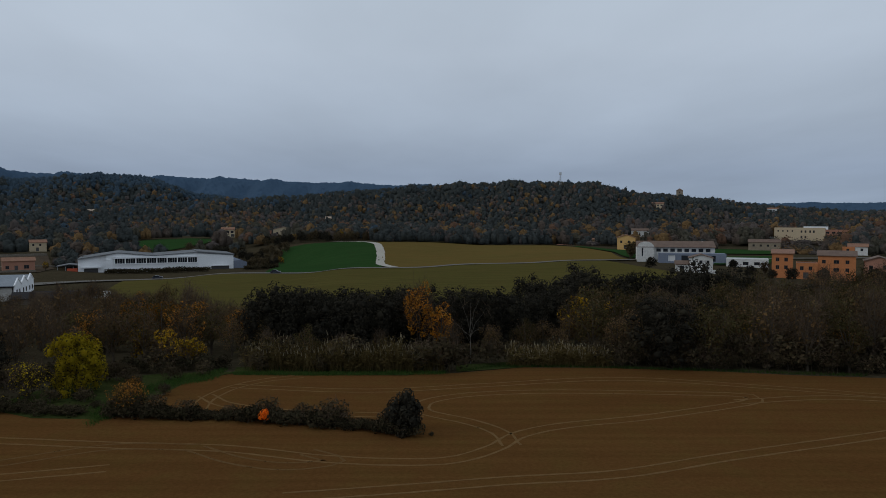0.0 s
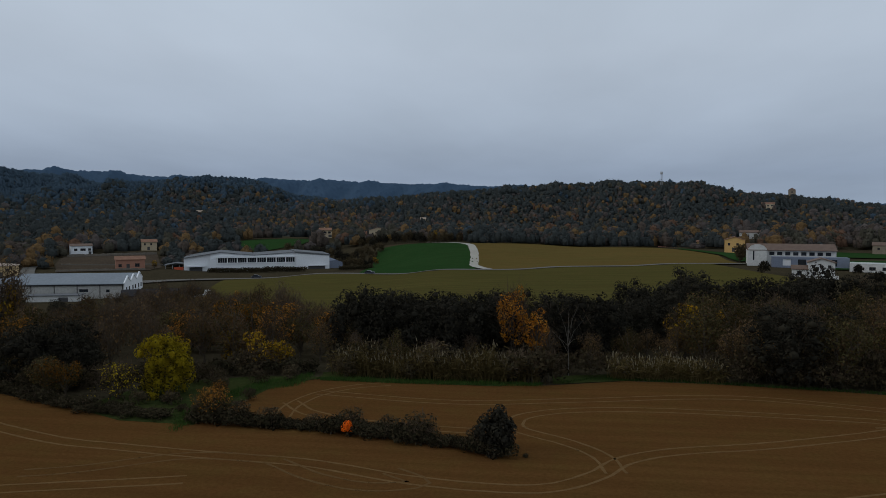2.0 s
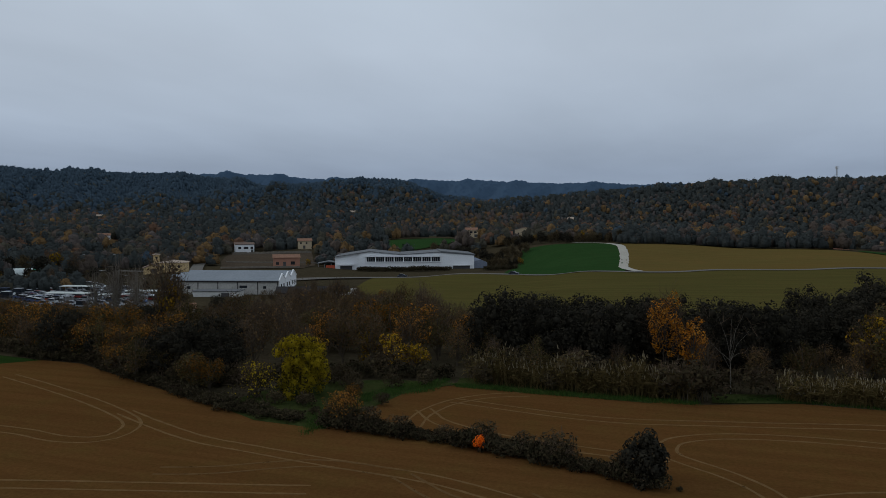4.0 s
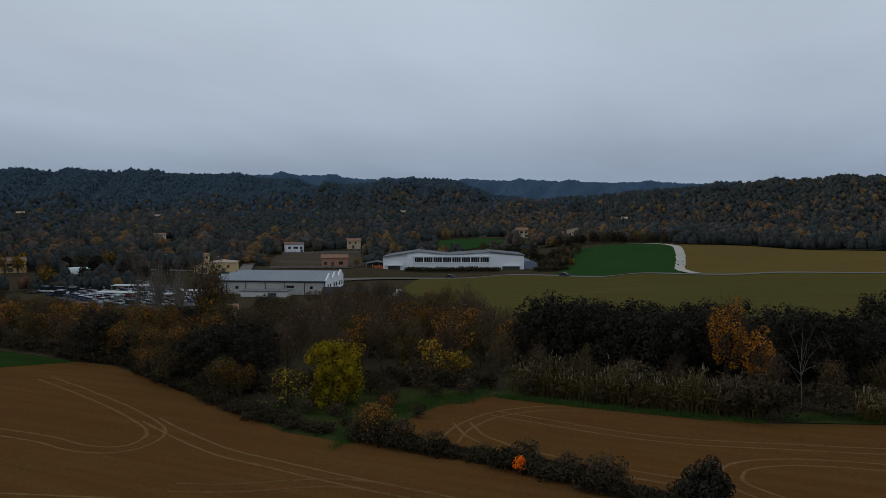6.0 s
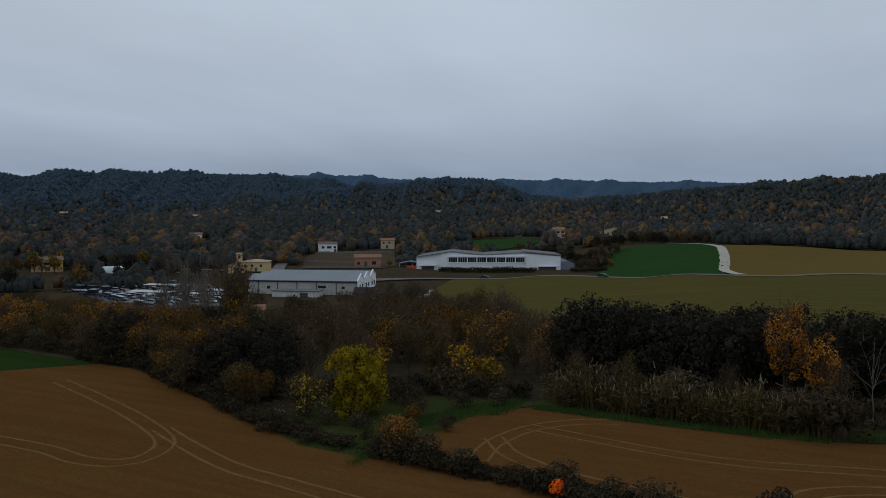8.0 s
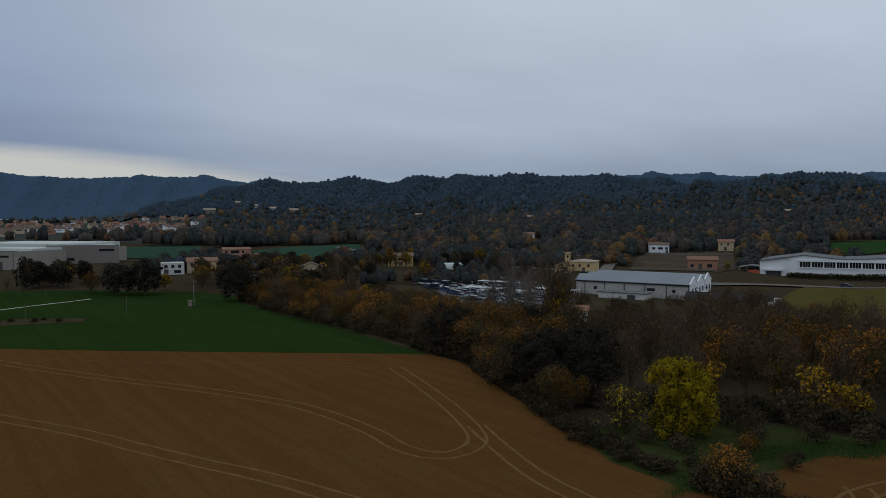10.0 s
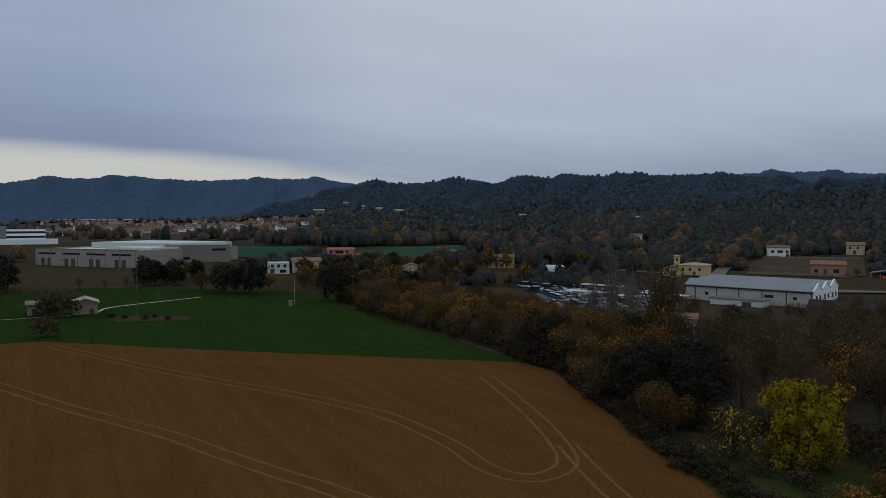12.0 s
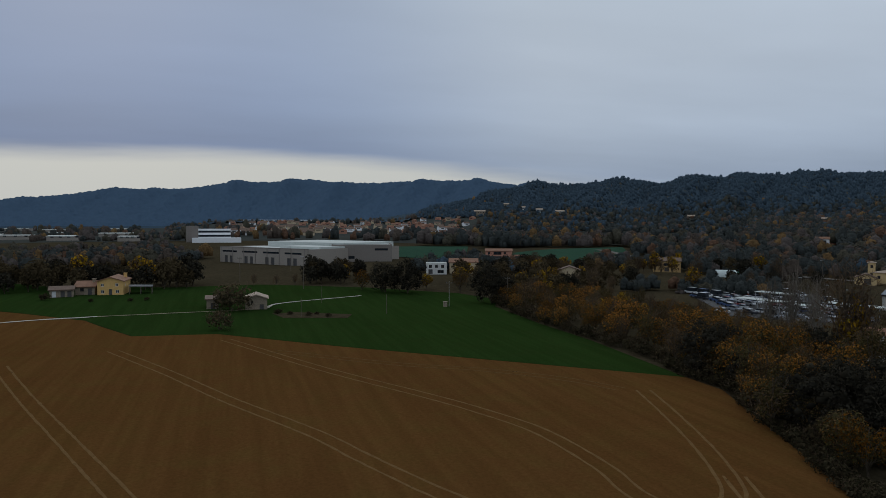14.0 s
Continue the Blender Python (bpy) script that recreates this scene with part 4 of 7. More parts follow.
snag = tree("dead_tree", "white dead tree with bare forked limbs", "tree", 506, 10.5, 3.0, bare=0.35, lobes=7, leaves=0, twigs=30, twig_mat="twig", bark="bark_pale", trunk=0.055, spread=0.9, group="")
snag.matrix_basis = pose(4.3, 110.0, ground_z(4.3, 110))

# ---- the stream wood between the fields ----
HOLMS = [(-28.5, 128.5), (-22, 124), (-15, 127), (-9, 131), (-17, 136), (-3, 137), (5, 141), (-25, 136), (-9, 142), (13, 146), (22, 156), (30, 160), (38, 158), (46, 163), (20, 166), (55, 168), (33, 170), (62, 175), (12, 133), (70, 172), (2, 128), (44, 172), (-25, 119), (-19, 118.5), (-13, 119), (-8, 122), (-29, 121), (52, 160), (26, 148), (8, 124), (-4, 125), (16, 140), (8, 133), (20, 148), (-21, 130), (-12, 125), (31, 152)]
for n, (x, y) in enumerate(HOLMS):
    plant("holm", x, y, random.uniform(0.95, 1.22) * (1.05 if x < 28 else 1.18), tall=random.uniform(0.98, 1.12))
for x, y, s in ((-66.6, 93.8, 0.95), (-61.5, 94.5, 0.8), (-71, 97, 0.85), (-66, 99, 0.95), (-74, 95, 0.6), (-95, 118, 0.8), (-60, 128, 0.85), (-103, 156, 0.8), (-99, 148, 0.8)):
    plant("holm", x, y, s)
for x, y, s in ((-41.1, 107.4, 1.0), (-37.4, 107.5, 0.78), (-47, 112, 0.9), (-53, 106, 0.8)):
    plant("gold", x, y, s)
for x, y, s in ((-35.2, 80.3, 0.55), (-37.0, 81.6, 0.5), (-38.9, 89.6, 0.36), (-96, 106, 0.9), (-88, 103, 0.8), (-103, 104, 0.72), (-80, 101, 0.85), (-110, 104, 0.8), (-118, 106, 0.85), (-130, 108, 1.05), (-125, 103, 0.75), (-137, 105, 0.9), (-92, 112, 1.0), (-75, 104, 0.85), (-36, 127, 1.0), (-48, 122, 1.3), (-43, 118, 1.1), (-54, 127, 1.35), (-59, 121, 1.05), (-46, 131, 1.3), (-84, 100, 0.8), (-99, 112, 1.05), (-108, 112, 1.0), (-120, 114, 1.0), (-142, 112, 0.95), (-152, 106, 0.85), (-165, 107, 0.8), (-83, 110, 1.0), (32, 113, 0.7), (61, 110, 0.8)):
    plant("rust", x, y, s)
plant("scrub", -35.3, 90.0, 0.5)
for x, y, s in ((25, 131, 1.35), (31, 134, 1.2), (53, 120, 1.0), (41, 124, 0.9)):
    plant("gold", x, y, s, tall=1.15)
trees_done = [(x, y, 3.0) for x, y in HOLMS] + [(-109, 146, 6), (-104, 138, 5), (-100, 131, 3), (-99, 126, 3), (-66.6, 93.8, 5.5), (-61.5, 94.5, 4.5), (-71, 97, 4.5), (-66, 99, 4.0), (-48, 122, 4.5), (-43, 118, 4), (-54, 127, 4.5), (-59, 121, 3.5), (-46, 131, 4), (-50, 116, 3), (-55, 115, 3), (-99, 112, 3), (-108, 112, 3), (-120, 114, 3), (-83, 110, 3), (-47, 91, 4.5), (-51.5, 88.3, 3.0), (-4, 118, 3.5), (-4, 113, 4.0), (-3.5, 109, 3.5), (4.3, 110, 2.0), (-41, 107, 2.5), (-37.5, 107.5, 2.5)]
RIGHT = [(34, 108), (64, 103), (74, 103), (90, 130), (120, 186), (75, 186), (60, 160), (28, 150), (22, 118)]
scatter(RIGHT, 4.9, [("brown", 1.5), ("olive", 6), ("bare", 4), ("holm", 0.6)], 0.9, 1.3, 3, trees_done)
MIDDLE = [(-30, 110), (-5, 110), (10, 113), (30, 118), (28, 135), (-20, 122), (-30, 125)]
scatter(MIDDLE, 5.5, [("brown", 4), ("bare", 5), ("olive", 2)], 0.5, 0.75, 4, trees_done)
LEFT = [(-32, 112), (-52, 108), (-58, 100), (-66, 103), (-92, 122), (-100, 150), (-90, 185), (-62, 172), (-45, 150), (-32, 132)]
scatter(LEFT, 5.0, [("brown", 6), ("bare", 7), ("rust", 1.4), ("olive", 1.0)], 0.7, 1.1, 5, trees_done)
EDGE = [(-58, 88), (-73, 90.5), (-89, 98), (-100, 98), (-100, 108), (-78, 106), (-60, 99)]
scatter(EDGE, 3.6, [("olive", 3), ("rust", 4), ("brown", 3), ("holm", 1)], 0.6, 0.85, 6, trees_done)
WEST = [(-102, 100), (-152, 100), (-190, 103), (-200, 112), (-205, 128), (-170, 138), (-135, 150), (-108, 145), (-95, 118)]
scatter(WEST, 4.9, [("rust", 4.5), ("brown", 4), ("olive", 5), ("bare", 2.5), ("gold", 1.0)], 0.55, 0.82, 7, trees_done)
BACK = [(-60, 175), (-95, 190), (-128, 200), (-118, 222), (-85, 205)]
scatter(BACK, 6.0, [("bare", 5), ("brown", 4), ("rust", 1)], 0.45, 0.62, 8)
# undergrowth closes the foot of the wood
FRONT = [(24, 108), (38, 106), (64, 102.5), (76, 101)]
for p in curve_through(FRONT, 2.4):
    plant("scrub", p.x, p.y + random.uniform(0.2, 2.2), random.uniform(0.75, 1.25))
    if random.random() < 0.7:
        plant("scrub", p.x + 1, p.y + random.uniform(3, 8), random.uniform(1.0, 1.6))
for p in curve_through([(-33, 106), (-46, 103), (-56, 97), (-60, 91), (-73, 92.0), (-89, 99), (-104, 100.5), (-130, 101), (-160, 101), (-190, 104)], 2.6):
    plant(random.choice(("scrub", "shrub", "shrub")), p.x, p.y + random.uniform(-0.4, 1.5), random.uniform(0.7, 1.3))
for p in curve_through([(-30, 108.5), (-12, 109), (4, 109.5), (22, 111)], 3.5):
    plant("scrub", p.x, p.y + random.uniform(0, 2.0), random.uniform(0.7, 1.2))
for p in curve_through([(-62, 86.2), (-54, 83.0), (-47.5, 81.0), (-42, 80.2)], 1.5):
    plant("shrub", p.x, p.y + random.uniform(-0.3, 0.6), random.uniform(0.5, 0.8), tall=random.uniform(0.6, 1.0))
    plant("shrub", p.x + 0.5, p.y + random.uniform(0.8, 2.2), random.uniform(0.5, 0.8), tall=random.uniform(0.6, 1.0))
for x, y, s in ((-1.5, 104.6, 1.6), (1.2, 105.4, 1.5), (-3.6, 105.8, 1.3), (-27, 104.6, 0.9), (-17.5, 104.4, 0.8), (-24.5, 107.5, 1.5), (-15, 107.2, 1.6), (30, 110, 1.7), (37, 109, 1.8), (45, 108, 1.6), (52, 107, 1.8), (58, 106, 1.7), (66, 105, 1.8), (71, 105, 1.7)):
    plant("scrub", x, y, s)
for x, y, s in ((-19.5, 106.8, 0.62), (-9.5, 107.5, 0.58), (-26.5, 109, 0.6)):
    plant("olive", x, y, s)
for n, p in enumerate(curve_through([(-104, 99.8), (-97, 99), (-88.5, 98.4), (-80, 94.6), (-73, 91.6), (-66, 88.8), (-60, 86.6), (-54, 84.4)], 1.7)):
    plant("shrub", p.x, p.y - 0.5 + random.uniform(-0.3, 0.5), random.uniform(0.6, 0.95))
    if p.x < -60 and n % 2 == 0:
        plant(("olive", "scrub", "rust", "olive", "holm")[n // 2 % 5], p.x + 0.8, p.y + random.uniform(1.4, 2.6), random.uniform(0.5, 0.72))
# the hedgerow on the ploughed field
for n, p in enumerate(curve_through([(-37.5, 80.4), (-28, 79.4), (-21.3, 78.8), (-15.4, 77.4), (-10.9, 75.8), (-5.2, 74.2)], 0.85)):
    s = 0.74 + 0.22 * math.sin(n * 0.55) * math.sin(n * 0.23 + 1) + random.uniform(-0.08, 0.08)
    plant("shrub", p.x, p.y + random.uniform(-0.7, 0.2), s * random.uniform(0.85, 1.05), tall=random.uniform(0.8, 1.15))
    plant("shrub" if n % 5 else "scrub", p.x, p.y + random.uniform(0.5, 1.5), s * random.uniform(0.75, 0.95), tall=random.uniform(0.8, 1.2))
for x, y, s in ((-41, 84, 0.5), (-43.5, 86.5, 0.6), (-40.5, 93, 0.7), (-42.5, 96.5, 0.8), (-37.5, 98.5, 0.7), (-45, 98, 0.9), (-49.5, 95.5, 0.9), (-34, 101.5, 0.7), (-47.5, 86.2, 0.6), (-44.8, 87.6, 0.55), (-50, 84.8, 0.5), (-36.2, 93.5, 0.35)):
    plant("scrub" if s > 0.55 else "shrub", x, y, s)
plant("scrub", -12.0, 76.8, 0.95)
plant("scrub", -35.5, 80.6, 0.95)
plant("shrub", -1.2, 73.3, 0.22)
for x, y, s in ((-4.0, 73.0, 0.75), (-5.2, 73.6, 0.7), (-2.9, 73.4, 0.7), (-4.4, 75.2, 0.8)):
    plant("shrub", x, y, s)

# trees about the western farm and the lane
for key, x, y, s in (("holm", -190.5, 103.5, 1.15), ("holm", -221, 88, 1.2), ("holm", -225, 82, 1.05), ("rust", -232, 76, 0.9), ("gold", -229, 96, 0.9), ("brown", -219, 104, 0.9), ("scrub", -190.4, 37.2, 2.15), ("scrub", -191.6, 35.4, 1.5), ("scrub", -161.5, 34.5, 1.3), ("bare", -246, 44, 0.45), ("bare", -247, 51, 0.4), ("mid_dark", -252, 66, 1.05), ("mid_dark", -249, 72, 0.9), ("mid_dark", -249, 62, 0.8), ("mid_gold", -253, 74, 0.75), ("bare", -248, 57, 0.42), ("mid_dark", -252, -2, 0.95)):
    plant(key, x, y, s)
for x, y, s in ((-181, 50, 0.3), (-178, 54, 0.36), (-175.5, 58, 0.3), (-183, 47.5, 0.4), (-180, 56, 0.25), (-216, -9, 0.6), (-208, 12.5, 0.3), (-209, 3, 0.28), (-209.5, 16, 0.3)):
    plant("shrub", x, y, s * 1.6)
scatter([(-310, -170), (-246, -62), (-238, -20), (-239, 14), (-243, 28), (-262, 28), (-266, -20), (-285, -70), (-345, -160)], 5.2, [("mid_brown", 5), ("mid_dark", 4), ("mid_gold", 0.6)], 0.75, 1.2, 9)
scatter([(-249, 60), (-258, 80), (-280, 88), (-276, 64)], 6.0, [("mid_brown", 3), ("mid_dark", 4)], 0.7, 1.05, 10)
scatter([(-228, 106), (-205, 128), (-225, 150), (-262, 140), (-250, 112)], 6.0, [("mid_brown", 5), ("mid_gold", 2), ("mid_dark", 2)], 0.7, 1.0, 11)
# bare poplars at the car yard
for x, y, s in ((-118, 135, 1.1), (-121.5, 138, 1.0), (-115, 137.5, 1.05), (-125, 136, 0.95), (-112, 134.5, 0.9)):
    plant("pale", x, y, s, tall=1.7)
plant("bare", -101, 129.5, 1.5, tall=1.28)
plant("bare", -99, 131, 1.2, tall=1.3)
plant("gold", -100, 130.5, 1.15, tall=1.7)
plant("bare", -79, 148, 1.25)
plant("olive", -139, 182, 0.9)
plant("holm", -133, 190, 0.55)
plant("brown", -127, 196, 0.55)
plant("brown", -119, 200, 0.6)


# ---- cane brake and grass, past counting ----
def brake(name, line, width, count, height, label, mat, bend=0.5, lean=0.62, blade=0.08, leafy=True):
    pts = curve_through(line, 0.5)
    k = rng.integers(0, len(pts), count)
    base = np.array([(pts[i].x, pts[i].y, 0) for i in k]) + np.c_[rng.normal(0, 0.4, count), rng.uniform(-width / 2, width / 2, count), np.zeros(count)]
    base[:, 2] = ground_z(base[:, 0], base[:, 1])
    h = height * rng.uniform(0.5, 1.1, count) * (0.82 + 0.22 * np.sin(base[:, 0] * 1.1) * np.sin(base[:, 0] * 0.37 + 1))
    tip = base + np.c_[rng.normal(0, lean, count) * h * 0.4, rng.normal(0, lean, count) * h * 0.4, h]
    sets = [twig_blades(name, base, tip, blade, M[mat])]
    if leafy:
        n = count * 3
        j = rng.integers(0, count, n)
        f = rng.uniform(0.35, 1.0, n)[:, None]
        root = base[j] + (tip[j] - base[j]) * f
        end = root + np.c_[rng.normal(0, 0.45, n), rng.normal(0, 0.45, n), rng.uniform(-0.35, 0.25, n)]
        sets.append(twig_blades(name, root, end, 0.16, M[mat]))
        m = count // 2
        j = rng.integers(0, count, m)
        sets.append(leaf_quads(name, tip[j], 0.24, M[mat], 0.35, 0.8))
    bm = bmesh.new()
    for me in sets:
        bm.from_mesh(me)
    ob = part(name, bm, M[mat], None)
    if leafy:
        j = rng.integers(0, count, count // 3)
        end = tip[j] + np.c_[rng.normal(0, 0.16, len(j)), rng.normal(0, 0.16, len(j)), rng.uniform(0.3, 0.8, len(j))]
        part("plume", twig_blades("plume", tip[j], end, 0.13, M["plume"]), None, ob, "pale feathery plumes")["kind"] = "stuff"
    return tagged(ob, label, "reeds" if leafy else "grass", kind="stuff")


brake("giant_canes", [(-29, 106.8), (-15, 105.2), (0, 105.6)], 3.6, 1500, 4.4, "tall straw-coloured giant canes at the wood's edge", "leaf_cane")
brake("giant_canes", [(10.5, 109.2), (18, 109.5), (25, 108.8)], 2.8, 1000, 3.4, "drooping pale giant canes under the trees", "leaf_cane", lean=0.6)
brake("giant_canes", [(-72, 165), (-85, 172), (-92, 185)], 5, 400, 3.0, "pale canes by the stream", "leaf_cane")
brake("tall_grass", [(-30, 102.6), (-15, 102.3), (0, 103.2)], 2.0, 5000, 0.5, "fringe of bright green grass along the wood", "leaf_grass", leafy=False, blade=0.06)
brake("tall_grass", [(-38, 80), (-40, 88), (-36, 98), (-32, 102)], 8.0, 8000, 0.45, "rough green grass in the field corner", "leaf_grass", leafy=False, blade=0.06)
brake("tall_grass", [(3, 105), (10, 108.0), (26, 107.0), (60, 101.8)], 1.6, 3000, 0.45, "green grass at the foot of the trees", "leaf_grass", leafy=False, blade=0.06)



# ---- buildings ----
def wall_mesh(w, h, holes, th=0.3, gable=0.0):
    """A wall in x and z with real openings (x, z, w, h, from its left foot), thick towards +y, with a gable if given."""
    bm = bmesh.new()
    xs = sorted({0.0, w, *(v for x, z, a, b in holes for v in (x, x + a))})
    zs = sorted({0.0, h, *(v for x, z, a, b in holes for v in (z, z + b))})
    for x0, x1 in zip(xs, xs[1:]):
        for z0, z1 in zip(zs, zs[1:]):
            cx, cz = (x0 + x1) / 2, (z0 + z1) / 2
            if not any(x < cx < x + a and z < cz < z + b for x, z, a, b in holes):
                box(bm, x0, x1, 0, th, z0, z1)
    if gable:
        prism(bm, [(0, h), (w, h), (w / 2, h + gable)], 0, th)
    bmesh.ops.remove_doubles(bm, verts=bm.verts[:], dist=0.001)
    return bm


def window(parent, x, z, w, h, m, frame_mat, bars=1, door=None):
    """A window set back in its opening: frame and panes, or a door leaf."""
    if door:
        ob = part("door", boxes((x, x + w, 0.12, 0.2, z, z + h)), M[door], parent)
        ob.matrix_basis = m
        return ob
    t = min(0.09, w * 0.12)
    bm = boxes((x, x + t, 0.1, 0.2, z, z + h), (x + w - t, x + w, 0.1, 0.2, z, z + h), (x + t, x + w - t, 0.1, 0.2, z, z + t), (x + t, x + w - t, 0.1, 0.2, z + h - t, z + h))
    for k in range(bars):
        c = x + w * (k + 1) / (bars + 1)
        box(bm, c - t / 2, c + t / 2, 0.105, 0.195, z + t, z + h - t)
    fr = part("window_frame", bm, M[frame_mat], parent)
    fr.matrix_basis = m
    part("pane", boxes((x + t, x + w - t, 0.14, 0.16, z + t, z + h - t)), M["glass"], fr)
    return fr


def roof_part(parent, w, d, h, style, rise, mat, over=0.4, th=0.22):
    bm = bmesh.new()
    if style == "x":  # ridge along x
        k = rise / (d / 2)
        a = [(-over, h - over * k), (d / 2, h + rise), (d + over, h - over * k), (d + over, h - over * k + th), (d / 2, h + rise + th), (-over, h - over * k + th)]
        prism(bm, a, -over, w + over)
        for v in bm.verts:
            v.co.x, v.co.y = v.co.y, v.co.x
    elif style == "y":  # ridge along y, gable to the front
        k = rise / (w / 2)
        prism(bm, [(-over, h - over * k), (w / 2, h + rise), (w + over, h - over * k), (w + over, h - over * k + th), (w / 2, h + rise + th), (-over, h - over * k + th)], -over, d + over)
    elif style == "mono":  # falls towards the front
        prism(bm, [(-over, h - over * rise / d), (d + over, h + rise), (d + over, h + rise + th), (-over, h - over * rise / d + th)], -over, w + over)
        for v in bm.verts:
            v.co.x, v.co.y = v.co.y, v.co.x
    elif style == "hip":
        e = min(w, d) / 2
        o = [bm.verts.new(c) for c in ((-over, -over, h), (w + over, -over, h), (w + over, d + over, h), (-over, d + over, h))]
        u = [bm.verts.new((c.co.x, c.co.y, h + 0.15)) for c in o]
        r = [bm.verts.new((e, d / 2, h + rise)), bm.verts.new((w - e, d / 2, h + rise))]
        bm.faces.new(o[::-1])
        for i in range(4):
            bm.faces.new((o[i], o[(i + 1) % 4], u[(i + 1) % 4], u[i]))
        for f in ((u[0], u[1], r[1], r[0]), (u[1], u[2], r[1]), (u[2], u[3], r[0], r[1]), (u[3], u[0], r[0])):
            bm.faces.new(f)
    else:  # flat with a parapet
        box(bm, 0.3, w - 0.3, 0.3, d - 0.3, h - 0.35, h - 0.15)
    bmesh.ops.recalc_face_normals(bm, faces=bm.faces[:])
    return part("roof", bm, M[mat], parent)


BUILT = [(-142.9, 341.2, 40), (-107.7, 352.4, 24), (-172.7, 239.6, 40), (-146.6, 247.2, 26), (95, 292, 34), (-350, 50, 60), (-336, 95, 34), (-570, 20, 36), (-263.3, 232.3, 18)]  # x, y, width


def building(name, label, x, y, rot, w, d, h, style="x", rise=1.4, wall="white", roof="tiles", front=(), left=(), right=(), frames="frame_dark", category="house", z=None, chimney=None, back=True, group="", dx=0.0, over=0.4, foot=0.6):
    """A house with four walls, roof, windows and doors. x, y: the middle of its front. Openings: x, z, w, h[, door material]."""
    BUILT.append((x, y, w))
    a = radians(rot)
    ox, oy = x - math.cos(a) * w / 2, y - math.sin(a) * w / 2
    base = ground_z(x, y) if z is None else z
    top = thing(name, label, category, ox, oy, base, rot, group)
    gx = rise if style == "y" else 0.0
    gy = rise if style == "x" else 0.0
    m_front = Matrix.Identity(4)
    m_left = pose(0, d, 0, 0, 0, -90)
    m_right = pose(w, 0, 0, 0, 0, 90)
    m_back = pose(w, d, 0, 0, 0, 180)
    for width, holes, m, g in ((w, front, m_front, gx), (d, left, m_left, gy), (d, right, m_right, gy), (w, (), m_back, gx)):
        inner = [(hx, hz + foot, hw, hh) for hx, hz, hw, hh, *_ in holes]
        bm = wall_mesh(width, h + foot, inner, 0.3, g)
        if m in (m_left, m_right):
            for v in bm.verts:
                v.co.x = min(max(v.co.x, 0.303), width - 0.303)
        for v in bm.verts:
            v.co.z -= foot
        wl = part("wall", bm, M[wall], top)
        wl.matrix_basis = m
        for hx, hz, hw, hh, *door in holes:
            window(wl, hx, hz, hw, hh, Matrix.Identity(4), frames, 1 if hw > 0.7 else 0, door[0] if door else None)
    roof_part(top, w, d, h, style, rise, roof, over)
    if chimney:
        cx, cy, ch = chimney
        part("chimney", boxes((cx - 0.4, cx + 0.4, cy - 0.4, cy + 0.4, h - 0.3, h + ch), (cx - 0.5, cx + 0.5, cy - 0.5, cy + 0.5, h + ch, h + ch + 0.15)), M[wall], top)
    return top


def row(x0, x1, n, z, w, h, *door):
    """Evenly spaced openings."""
    s = (x1 - x0) / n
    return [(x0 + s * (k + 0.5) - w / 2, z, w, h, *door) for k in range(n)]


# the long white factory with a strip of windows
fac = thing("factory", "long white factory hall with a ribbon of dark windows", "factory", -154.0, 335.5, -3.6, 24.0)
FW = 37.6
for nm, dims in (("plinth_wall", (0, FW, 0, 0.35, -0.8, 4.3)), ("ledge", (-0.4, FW + 0.2, -0.5, 0.35, 4.3, 4.65)), ("lintel", (-0.4, FW + 0.2, -0.7, 0.35, 7.0, 7.75))):
    part(nm, boxes(dims), M["white"], fac)
for k in range(9):
    c = 0.35 + k * (FW - 0.7) / 8
    part("pillar", boxes((c - 0.25, c + 0.25, -0.1, 0.35, 4.65, 7.0)), M["white"], fac)
for k in range(8):
    a, b = 0.35 + k * (FW - 0.7) / 8 + 0.25, 0.35 + (k + 1) * (FW - 0.7) / 8 - 0.25
    pn = part("window_band", boxes((a, b, 0.2, 0.24, 4.65, 7.0)), M["glass"], fac)
    for j in range(1, 4):
        c = a + (b - a) * j / 4
        part("mullion", boxes((c - 0.05, c + 0.05, 0.14, 0.2, 4.65, 7.0)), M["frame_white"], pn)
part("rear_wall", boxes((0, FW, 28, 28.3, -0.8, 7.7), (0, 0.3, 0.4, 28, -0.8, 7.7)), M["white_dirty"], fac)


def sheet(name, outline, y0, y1, parent, mat="roof_grey", label=""):
    bm = bmesh.new()
    prism(bm, outline, y0, y1)
    bmesh.ops.recalc_face_normals(bm, faces=bm.faces[:])
    return part(name, bm, M[mat], parent, label)


sheet("roof", [(-15, 7.0), (2, 9.6), (17.5, 8.0), (17.5, 8.25), (2, 9.85), (-15, 7.25)], -0.3, 28.5, fac)
sheet("roof", [(17.7, 8.0), (33, 9.0), (FW + 0.2, 9.25), (FW + 0.2, 9.5), (33, 9.25), (17.7, 8.25)], -0.3, 28.5, fac)
part("upper_wall", prism(bmesh.new(), [(-3.2, 6.45), (0, 6.45), (0, 7.76), (FW, 7.76), (FW, 9.2), (33, 8.98), (17.6, 7.98), (2, 9.55), (-3.2, 8.78)], 0.36, 0.6), M["white"], fac)
part("fascia", boxes((3.2, FW, -0.12, 0.34, 7.76, 7.98)), M["white"], fac)
bm = bmesh.new()
prism(bm, [(FW + 0.01, -0.8), (FW + 16.6, -0.8), (FW + 16.6, 7.6), (FW + 0.01, 8.9)], -0.6, 28)
part("side_hall", bm, M["white"], fac, "plain white side hall")
